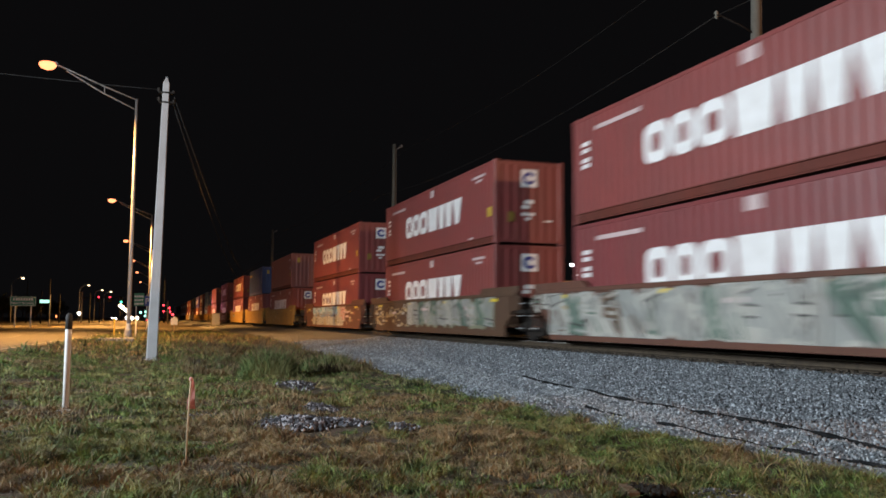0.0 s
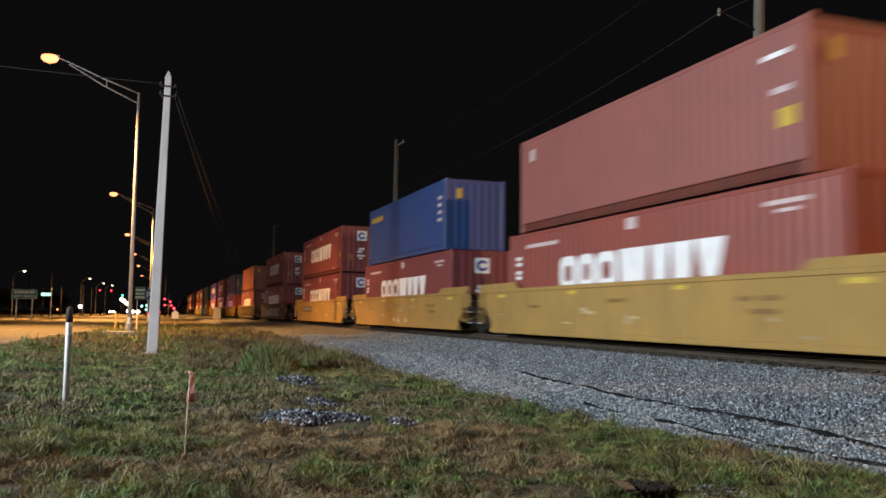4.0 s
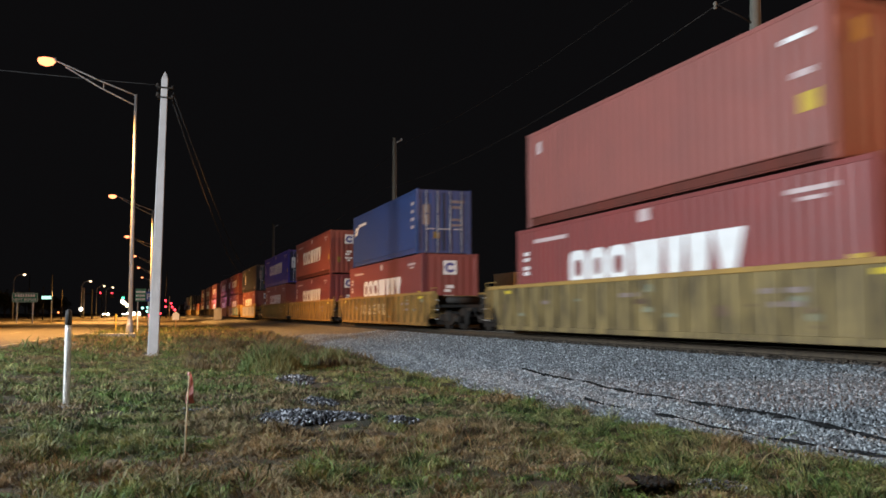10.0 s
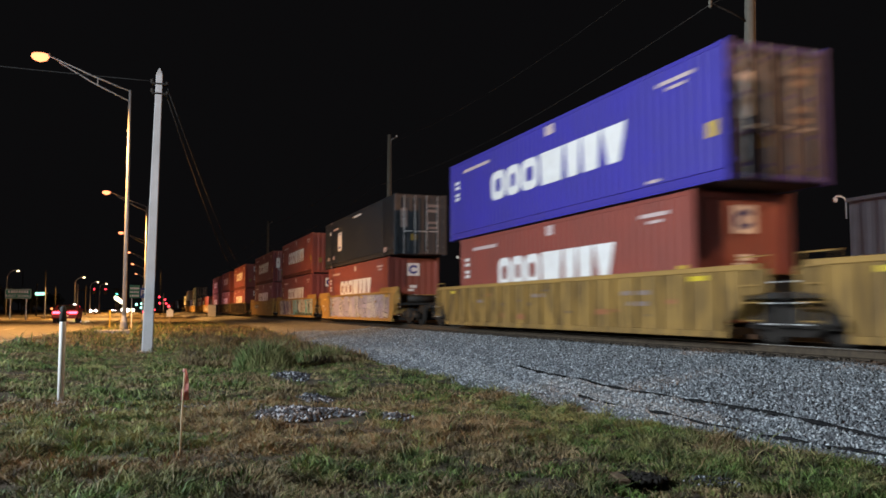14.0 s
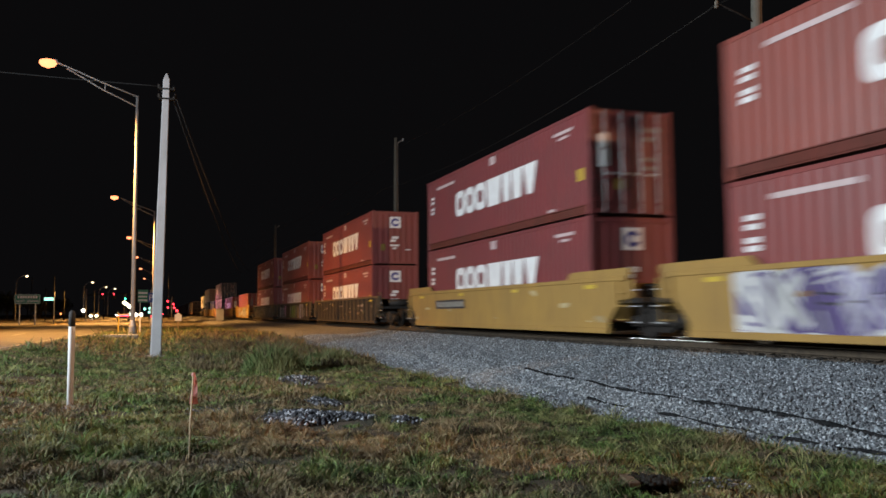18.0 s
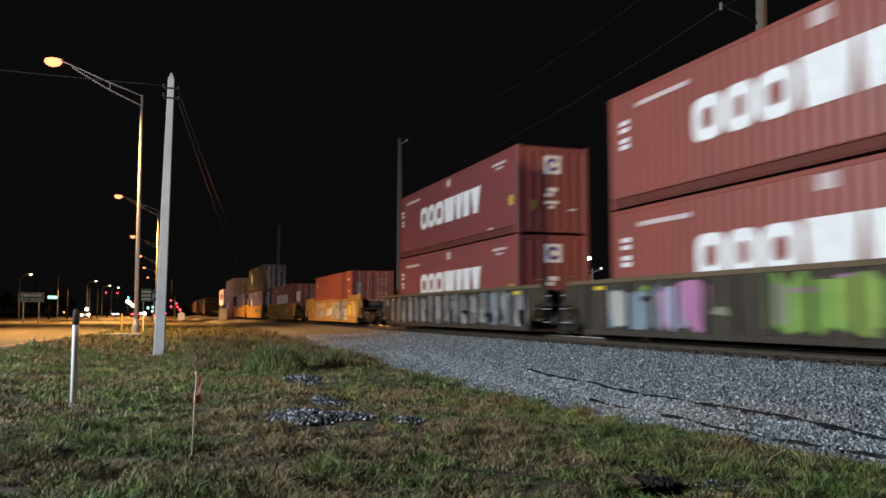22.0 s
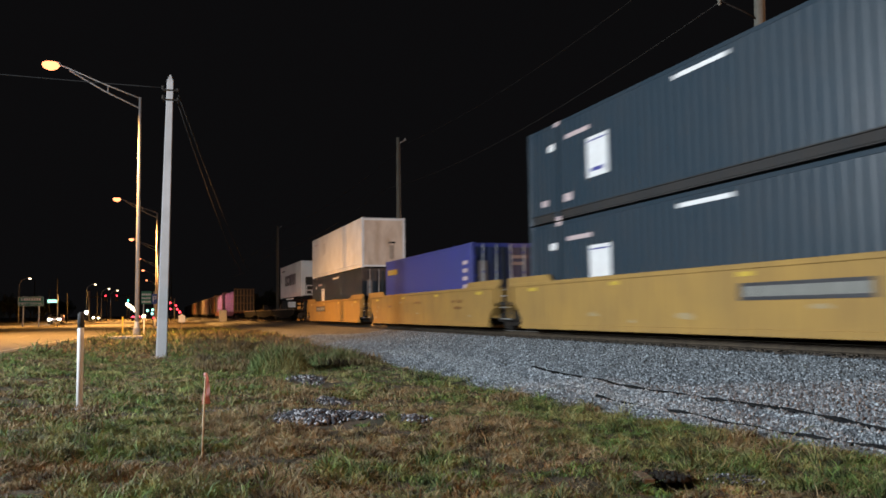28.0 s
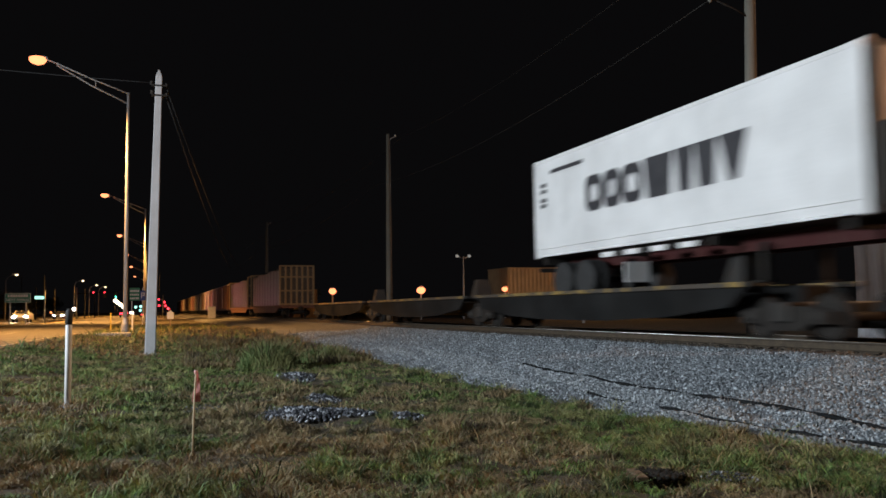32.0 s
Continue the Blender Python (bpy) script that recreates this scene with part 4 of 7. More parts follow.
ob = thing("signal_cabinet", "pale metal signal cabinet beside the railway", "cabinet", (9.0, 130, 0.4))
part("body", box("body", -0.55, 0.55, -0.4, 0.4, 0.1, 1.85, WHITE, 0.03), ob)
part("roof", box("roof", -0.6, 0.6, -0.46, 0.46, 1.85, 1.93, GALV, 0.02), ob)
part("door", box("door", -0.45, 0.45, -0.42, -0.402, 0.25, 1.7, WHITE, 0.01), ob)
part("plinth", box("plinth", -0.62, 0.62, -0.5, 0.5, -0.3, 0.1, CONCRETE, 0.02), ob)

RED_GLOW = glowing("signal_red", (1.0, 0.035, 0.06), 7.0)
GREEN_GLOW = glowing("signal_green", (0.05, 1.0, 0.55), 12.0)


def traffic_signal(at, state, label, hang):
    ob = thing("traffic_signal", label, "traffic light", at, "traffic lights at the crossing")
    part("housing", box("housing", -0.19, 0.19, 0.0, 0.22, -0.55, 0.55, BLACK, 0.03), ob)
    part("backplate", box("backplate", -0.32, 0.32, 0.1, 0.115, -0.68, 0.68, BLACK), ob)
    part("bracket", boxes("bracket", [(-0.05, 0.05, 0.2, 0.42, hang - 0.05, hang + 0.05), (-0.05, 0.05, 0.2, 0.28, 0.3, max(hang, 0.4))], BLACK), ob)
    for i, c in enumerate(("red", "amber", "green")):
        z = 0.34 - 0.34 * i
        glow = {"red": RED_GLOW, "green": GREEN_GLOW}.get(c) if c == state else BLACK
        part("lens", loft("lens", [ring((0, -0.01 - k, z), r, 12, "y") for k, r in ((0, 0.16 if c == state else 0.13), (0.04, 0.09))], glow, True), ob, "glowing %s lens" % c if c == state else "")
        part("visor", loft("visor", [[(0.15 * math.cos(a), d, z + 0.15 * math.sin(a)) for a in np.linspace(0.0, math.pi, 7)] for d in (0.0, -0.16)], BLACK, caps=False), ob)
    return ob


mast = thing("signal_mast", "steel signal mast with a long arm across the road", "signal mast", (-14.2, 190.4, float(gz(0, 190))))
part("pole", rod("pole", (0, 0, -0.3), (0, 0, 6.6), 0.17, 0.12, GALV), mast)
part("arm", rod("arm", (0, 0, 5.3), (12.5, 0, 5.9), 0.09, 0.05, STEEL), mast)
traffic_signal((-10.96, 190, 5.54), "red", "traffic light showing red over the road", 0.33)
traffic_signal((-8.73, 190, 5.54), "red", "traffic light showing red over the road", 0.44)
traffic_signal((-6.48, 190, 5.2), "green", "traffic light showing green over the road", 0.90)
mast = thing("signal_mast", "steel signal post beside the railway crossing", "signal mast", (3.0, 190.4, float(gz(0, 190))))
part("pole", rod("pole", (0, 0, -0.3), (0, 0, 4.9), 0.1, 0.08, GALV), mast)
for x, z in ((2.12, 4.3), (3.3, 3.69), (3.54, 2.9), (2.2, 2.95)):
    part("arm", box("arm", *sorted((0.0, x - 3.0)), -0.36, 0.05, z - 0.39, z - 0.29, GALV), mast)
for x, z in ((2.12, 4.3), (3.3, 3.69), (3.54, 2.9), (2.2, 2.95)):
    ob = thing("crossing_light", "round red flashing light of the level crossing", "crossing light", (x, 190, z), "crossing lights")
    part("backplate", loft("backplate", [ring((0, 0.02, 0), 0.3, 14, "y"), ring((0, 0.04, 0), 0.3, 14, "y")], BLACK), ob)
    part("lens", loft("lens", [ring((0, 0.0, 0), 0.2, 12, "y"), ring((0, -0.05, 0), 0.13, 12, "y")], RED_GLOW, True), ob)

# far headlights, tail lights and signs at the crossing, oversized globes on added posts
FAR_LAMPS = (
    ("white", (1.0, 0.86, 0.62), 5.0, 0.46, ((-7.84, 225, 4.53), (-7.2, 222, 4.08), (-6.43, 219, 3.5), (-5.68, 216, 2.93))),
    ("white", (1.0, 0.92, 0.80), 6.0, 0.44, ((-5.59, 205, 1.57), (-4.61, 205, 1.45), (-3.51, 205, 1.46), (-15.78, 205, 2.48))),
    ("cyan", (0.35, 1.0, 0.90), 2.2, 0.34, ((-3.16, 240, 2.97), (-1.87, 240, 3.14), (-1.98, 240, 2.07))),
    ("red", (1.0, 0.05, 0.07), 5.0, 0.28, ((-1.6, 250, 0.95), (-0.2, 250, 0.95), (1.6, 262, 1.5), (4.09, 190.4, 2.28))),
    ("orange", (1.0, 0.30, 0.10), 3.0, 0.26, ((-24.0, 240, 1.8),)),
)
for lab, c, power, size, spots in FAR_LAMPS:
    glow = glowing("distant_glow_" + lab, c, power)
    for x, y, z in spots:
        ob = thing("distant_light", "distant glowing %s lamp on a short post at the crossing" % lab, "lamp", (x, y, 0.34), "distant lamps")
        part("post", rod("post", (0, 0, 0), (0, 0, z - 0.44), 0.06, 0.05, STEEL), ob)
        part("globe", loft("globe", [ring((0, 0, z - 0.34 + size * math.sin(a)), size * math.cos(a) + 0.001, 10) for a in np.linspace(-1.5, 1.5, 7)], glow, True), ob)

# dark roadside poles and a treeline far off
for x, y, h in ((-17.3, 150, 5.5), (-18.2, 170, 8.3), (-15.5, 160, 5.3), (-11.9, 180, 6.0), (-11.2, 200, 6.2), (2.6, 215, 11.5), (-24.6, 190, 9.0)):
    ob = thing("utility_pole", "slim dark utility pole in the distance", "utility pole", (x, y, 0.3), "distant utility poles")
    part("shaft", rod("shaft", (0, 0, -0.3), (0, 0, h), 0.12, 0.07, CABLE_DARK), ob)
    part("cap", rod("cap", (0, 0, h), (0, 0, h + 0.12), 0.1, 0.03, STEEL), ob)


TREE_LEAF = leafy("tree_leaf", (0.02, 0.035, 0.012), (0.06, 0.085, 0.03), (0.08, 0.07, 0.03), 0.25)


def tree(at, height, spread, seed):
    r = np.random.default_rng(seed)
    ob = thing("tree", "dark broad-leaved tree at the far roadside", "tree", at, "far trees")
    part("trunk", rod("trunk", (0, 0, -0.2), (0.1, 0, height * 0.6), 0.22, 0.1, TIE), ob)
    for k in range(5):
        a = r.uniform(0, 6.28)
        part("limb", rod("limb", (0, 0, height * (0.3 + 0.06 * k)), (spread * 0.35 * math.cos(a), spread * 0.35 * math.sin(a), height * (0.6 + 0.06 * k)), 0.08, 0.03, TIE), ob)
    n = 1500
    c = r.normal(0, 1, (26, 3)) * (spread * 0.24, spread * 0.24, height * 0.14) + (0, 0, height * 0.68)
    p = c[r.integers(0, 26, n)] + r.normal(0, spread * 0.07, (n, 3))
    part("crown", blades("crown", p[:, 0], p[:, 1], p[:, 2], r.uniform(0.15, 0.4, n), r.uniform(0.15, 0.35, n), 1.2, TREE_LEAF, seed), ob)
    return ob


for i in range(16):
    tree((-34 - 9 * random.random(), 130 + i * 17 + random.uniform(-5, 5), 0.3), random.uniform(5, 8.5), random.uniform(5, 8), 60 + i)
for i in range(8):
    tree((26 + 8 * random.random(), 170 + i * 30, 0.3), random.uniform(5, 8), random.uniform(6, 8), 90 + i)


# ---- behind the track ----
def line_pole(x, y, lean=0.0, arm=False, top=15.7):
    ob = thing("line_pole", "tall round grey power-line pole behind the railway", "utility pole", (x, y, 0.1), "power-line poles")
    ob.matrix_world = pose(x, y, 0.1, 0, lean, 0)
    part("shaft", loft("shaft", [ring((0, 0, z), r, 12) for z, r in ((-0.4, 0.25), (5, 0.22), (top - 0.1, 0.14))], POLE_GREY, True), ob)
    if arm:
        part("arm", tube("arm", [(0, 0, 10.95), (-0.6, 0, 11.18), (-1.55, 0, 11.42)], 0.03, STEEL), ob)
        part("insulator", loft("insulator", [ring((-1.58, 0, 11.42 + k), r, 8) for k, r in ((-0.16, 0.03), (-0.1, 0.07), (-0.04, 0.045), (0.03, 0.07), (0.1, 0.04))], POLE_GREY), ob)
    part("top_arm", tube("top_arm", [(0, 0, top - 0.6), (0.6, 0, top - 0.25)], 0.04, GALV), ob)
    part("top_insulator", loft("top_insulator", [ring((0.62, 0, top - 0.3 + k), r, 8) for k, r in ((0, 0.06), (0.1, 0.08), (0.2, 0.04))], GALV), ob)
    part("ground_wire", rod("ground_wire", (0.245, -0.05, 0), (0.15, -0.03, top - 0.5), 0.026, 0.026, GALV, 5), ob)
    return ob


line_pole(18.28, 22.0, 1.85, True)
line_pole(18.05, 64.0)
line_pole(17.7, 134.0)
for a, b in ((-48.0, 22.0), (22.0, 64.0), (64.0, 134.0), (134.0, 230.0)):
    cable("power_line", (17.05, a, 11.5), (17.05, b, 11.5), 0.9, 0.014, "thin power line strung along the railway poles")
    cable("power_line", (19.2, a, 15.5), (19.2, b, 15.5), 0.8, 0.014, "thin power line strung along the railway poles")


def yard_lamp(x, y, z, glass, size, heads=1, label="glowing sodium yard lamp on a tall slim pole", double=False):
    ob = thing("yard_lamp", label, "yard lamp", (x, y, 0.2), "yard lamps")
    part("pole", rod("pole", (0, 0, -0.3), (0, 0, z - 0.2 - size * (0.7 if heads == 1 else 0.0)), 0.12, 0.07, GALV), ob)
    for k in range(heads):
        dx = 0 if heads == 1 else (-0.75 if k == 0 else 0.75)
        if heads > 1:
            part("arm", rod("arm", (0, 0, z - 0.5), (dx, 0, z - 0.25), 0.05, 0.04, GALV), ob)
        part("globe", loft("globe", [ring((dx, 0, z - 0.2 + size * 0.82 * math.sin(a)), size * math.cos(a) + 0.001, 14) for a in np.linspace(-1.45, 1.45, 8)], glass, True), ob)
        part("hood", loft("hood", [ring((dx, 0, z - 0.2 + size * 0.72), size * 0.6, 12), ring((dx, 0, z - 0.15 + size * 0.9), size * 0.25, 12)], GALV), ob)
    return ob


YARD_GLASS = glowing("yard_glass", (1.0, 0.29, 0.12), 3.2)
yard_lamp(43.55, 70, 11.5, YARD_GLASS, 0.76)
yard_lamp(48.7, 90, 8.2, glowing("led_glass", (0.8, 0.9, 1.0), 30.0), 0.24, 2, "twin-headed white yard lamp on a slim pole")
for x, z, s, g in ((19.0, 3.6, 0.42, YARD_GLASS), (29.2, 3.66, 0.50, YARD_GLASS), (39.6, 3.74, 0.36, YARD_GLASS), (60.4, 3.8, 0.40, YARD_GLASS)):
    yard_lamp(x, 90, z, g, s, 1, "low glowing yard lamp on a post")
yard_lamp(34.4, 90, 7.6, glowing("dim_glass", (0.8, 0.8, 0.75), 0.35), 0.2, 2, "tall yard lamp pole with two dim heads")
yard_lamp(30.5, 55, 4.9, glowing("dim_white", (0.9, 0.9, 0.85), 3.0), 0.09, 2, "slim twin yard lamp in the dark")

OFFICE = painted("office_paint", (0.62, 0.66, 0.72), amount=0.2)


def ribbed_wall(name, a, b, z0, z1, pitch, depth, material, flip=1):
    """A corrugated sheet wall from a to b in the plan."""
    a, b = Vector((*a, 0)), Vector((*b, 0))
    d = b - a
    length = d.length
    d.normalize()
    nrm = Vector((d.y, -d.x, 0)) * flip
    n = max(1, int(length / pitch))
    pts = []
    for i in range(n):
        for u, o in ((0.0, 0), (0.28, 0), (0.5, 1), (0.78, 1)):
            pts.append((a + d * (length * (i + u) / n), o * depth))
    pts.append((b, 0))
    vs, fs = [], []
    for i, (p, o) in enumerate(pts):
        q = p - nrm * o
        vs += [(q.x, q.y, z0), (q.x, q.y, z1)]
        if i:
            fs.append((2 * i - 2, 2 * i, 2 * i + 1, 2 * i - 1))
    return mesh_of(name, vs, fs, material)


office = thing("site_container", "pale grey corrugated site container standing beyond the track", "container", (21.3, 14.6, 0.1))
part("side_wall", ribbed_wall("side_wall", (-1.2, -4.9), (-1.2, 4.9), 0.3, 4.75, 0.55, 0.015, OFFICE, -1), office)
part("side_wall", ribbed_wall("side_wall", (1.2, -4.9), (1.2, 4.9), 0.3, 4.75, 0.55, 0.04, OFFICE), office)
part("end_wall", box("end_wall", -1.2, 1.2, 4.9, 4.98, 0.0, 4.75, OFFICE), office)
part("end_wall", box("end_wall", -1.2, 1.2, -4.98, -4.9, 0.0, 4.75, OFFICE), office)
part("roof", box("roof", -1.28, 1.28, -5.03, 5.03, 4.74, 4.86, OFFICE, 0.02), office, "white roof edge")
part("base", box("base", -1.22, 1.22, -4.95, 4.95, 0.0, 0.3, BLACK), office)
camera_arm = thing("dome_lamp", "white gooseneck arm with a small dome on a container roof", "gooseneck lamp", (20.05, 19.65, 4.6))
part("arm", tube("arm", [(0, 0, -0.25), (0, 0, 0.28), (-0.04, 0.01, 0.38), (-0.18, 0.02, 0.43), (-0.34, 0.04, 0.42), (-0.38, 0.05, 0.34)], 0.03, WHITE), camera_arm)
part("dome", loft("dome", [ring((-0.38, 0.05, 0.31 + 0.09 * math.sin(a)), 0.09 * math.cos(a) + 0.001, 10) for a in np.linspace(-1.45, 1.45, 7)], WHITE, True), camera_arm)

# the ochre of the yard's sodium light is put into this base colour
YARD_BOX = painted("yard_box_ochre", (0.52, 0.36, 0.20), amount=0.3)
for x, y, z1, hw in ((44.9, 93, 6.1, 4.9), (19.6, 113, 4.1, 1.55)):
    ob = thing("yard_container", "ochre-lit container parked in the yard behind the track", "container", (x, y, 0.1), "yard containers")
    for sx in (-hw, hw):
        part("side_wall", ribbed_wall("side_wall", (sx, -3), (sx, 3), 0.4, z1, 0.5, 0.05, YARD_BOX, -1 if sx < 0 else 1), ob)
    part("front_wall", ribbed_wall("front_wall", (-hw, -3), (hw, -3), 0.4, z1, 0.5, 0.05, YARD_BOX), ob)
    part("back_wall", box("back_wall", -hw, hw, 2.95, 3.0, 0.4, z1, YARD_BOX), ob)
    part("roof", box("roof", -hw - 0.05, hw + 0.05, -3.05, 3.05, z1, z1 + 0.1, YARD_BOX), ob)
    part("base", box("base", -hw + 0.1, hw - 0.1, -2.9, 2.9, 0.0, 0.4, BLACK), ob)

# masts added for the cool lamp and the site spot, both out of view
mast = thing("added_mast", "tall mast added for the cool light, out of view", "floodlight", (-23.9, 8.6, 0.0))
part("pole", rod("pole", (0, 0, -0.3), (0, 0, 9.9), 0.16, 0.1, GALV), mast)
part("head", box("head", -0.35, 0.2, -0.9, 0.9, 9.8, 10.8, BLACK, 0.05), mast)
mast = thing("added_mast", "mast added for the site spot, out of view", "floodlight", (16.4, 3.5, 0.0))
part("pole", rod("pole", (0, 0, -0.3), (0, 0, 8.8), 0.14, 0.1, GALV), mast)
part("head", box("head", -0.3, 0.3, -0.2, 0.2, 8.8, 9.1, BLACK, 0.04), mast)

# ---- the train ----
TRAIN = []          # things that ride along: thing, x, y on the train, z

RED = [painted("oxide_red_a", (0.235, 0.057, 0.053), amount=0.30), painted("oxide_red_b", (0.205, 0.048, 0.050), amount=0.38), painted("oxide_red_c", (0.265, 0.067, 0.051), amount=0.26)]
ORANGE = painted("faded_orange", (0.28, 0.096, 0.082), amount=0.25)
BLUE = painted("container_blue", (0.032, 0.066, 0.20), amount=0.20)
DEEP_BLUE = painted("deep_blue", (0.05, 0.06, 0.25), amount=0.15)
VIOLET = painted("violet_blue", (0.052, 0.042, 0.35), amount=0.12)
NAVY = painted("navy", (0.03, 0.04, 0.09), amount=0.3)
SLATE = painted("slate_teal", (0.022, 0.040, 0.057), amount=0.2, rough=0.34, gloss=0.5)
CHARCOAL = painted("charcoal", (0.017, 0.024, 0.032), amount=0.2, rough=0.40, gloss=0.45)
REEFER = painted("reefer_white", (0.78, 0.78, 0.78), (0.45, 0.42, 0.38), amount=0.2)
YELLOW = painted("car_yellow", (0.375, 0.23, 0.066), (0.17, 0.10, 0.05), amount=0.6, rough=0.65, lo=0.46, hi=0.72, gloss=0.15)
OLD_YELLOW = painted("old_car_yellow", (0.335, 0.205, 0.060), (0.075, 0.052, 0.03), amount=0.85, rough=0.7, lo=0.40, hi=0.62, run=(1.0, 3.0, 0.5), gloss=0.12)
OLD_OLIVE = painted("old_car_olive", (0.26, 0.19, 0.075), (0.045, 0.036, 0.024), amount=0.9, rough=0.65, lo=0.40, hi=0.62, run=(1.0, 3.0, 0.5))
CAR_BROWN = painted("car_brown", (0.13, 0.060, 0.042), (0.045, 0.032, 0.025), amount=0.75, rough=0.7, gloss=0.12)
CAR_DARK = painted("car_dark", (0.046, 0.037, 0.029), (0.115, 0.088, 0.056), amount=0.6, rough=0.75, lo=0.52, hi=0.72, gloss=0.12)
CHORD_TAN = painted("chord_tan", (0.15, 0.105, 0.06), (0.05, 0.04, 0.03), amount=0.7, rough=0.7, lo=0.42, hi=0.7, gloss=0.12)
CAR_OLIVE = painted("car_olive", (0.105, 0.060, 0.038), (0.038, 0.030, 0.024), amount=0.8, rough=0.7, gloss=0.12)


def spray(name, c):
    return mat("spray_" + name, c, tuple(k * 0.78 for k in c), 0.6, 0, 2.5, 18.0, 0.02, 0.5)


SP = {k: spray(k, c) for k, c in {"bone": (0.42, 0.41, 0.37), "grey": (0.30, 0.31, 0.29), "black": (0.03, 0.03, 0.03), "smoke": (0.15, 0.15, 0.155), "olive": (0.21, 0.22, 0.15), "blue": (0.16, 0.27, 0.48), "pale_blue": (0.42, 0.52, 0.62), "white": (0.54, 0.54, 0.54), "lilac": (0.40, 0.38, 0.52), "purple": (0.10, 0.07, 0.20), "cyan": (0.14, 0.42, 0.52), "tan": (0.36, 0.27, 0.14), "rust": (0.30, 0.11, 0.05), "green": (0.17, 0.30, 0.05), "pink": (0.42, 0.17, 0.32), "yellow": (0.58, 0.47, 0.05), "steel": (0.20, 0.25, 0.29), "lime": (0.24, 0.34, 0.06), "mauve": (0.24, 0.16, 0.17), "ash": (0.30, 0.29, 0.30), "sage_pale": (0.33, 0.38, 0.34), "straw": (0.50, 0.40, 0.22), "sage": (0.10, 0.16, 0.125), "brown": (0.12, 0.075, 0.045), "sky": (0.20, 0.42, 0.60), "rose": (0.55, 0.25, 0.26), "periwinkle": (0.36, 0.35, 0.48)}.items()}


def blob(r, y, z, wide, high, lean, n=9, rough=0.22):
    """A rough slanted letter-like outline, kept on the side sheet."""
    o = []
    for i in range(n):
        a = 2 * math.pi * (i + 0.5 * r.random()) / n
        c, s = math.cos(a), math.sin(a)
        k = 1 / max(abs(c), abs(s)) * r.uniform(1 - rough, 1 + rough * 0.4)
        dz = min(1.42, max(0.22, z + s * k * high / 2))
        o.append((y + c * k * wide / 2 + lean * (dz - z), dz))
    return o


def sprayed_part(ob, name, shapes, label):
    """One painted layer out of thin flat shapes: material, outline, step in front of the side sheet."""
    vs, fs, slots, used = [], [], [], []
    for material, o, layer in shapes:
        if material not in used:
            used.append(material)
        slots.append(used.index(material))
        fs.append(tuple(range(len(vs), len(vs) + len(o))))
        vs += [(-1.4535 - 0.0010 * layer, y, z) for y, z in o]
    me = mesh_of(name, vs, fs)
    for material in used:
        me.materials.append(material)
    me.polygons.foreach_set("material_index", slots)
    return tagged(part(name, me, ob), label, kind="stuff")


def stroke(ya, za, yb, zb, t, z0, z1):
    """A straight sprayed stroke with square ends, kept between two heights."""
    dy, dz = yb - ya, zb - za
    n = math.hypot(dy, dz) or 1.0
    u, v = -dz / n * t / 2, dy / n * t / 2
    return [(y, min(z1, max(z0, z))) for y, z in ((ya + u, za + v), (ya - u, za - v), (yb - u, zb - v), (yb + u, zb + v))]


STROKES = (((-0.40, 0.0), (-0.30, 1.0)), ((0.35, 0.05), (0.25, 0.95)), ((-0.4, 0.95), (0.4, 0.80)), ((-0.4, 0.10), (0.45, 0.18)), ((-0.35, 0.9), (0.4, 0.08)), ((-0.4, 0.1), (0.35, 0.9)), ((-0.3, 0.5), (0.35, 0.55)))


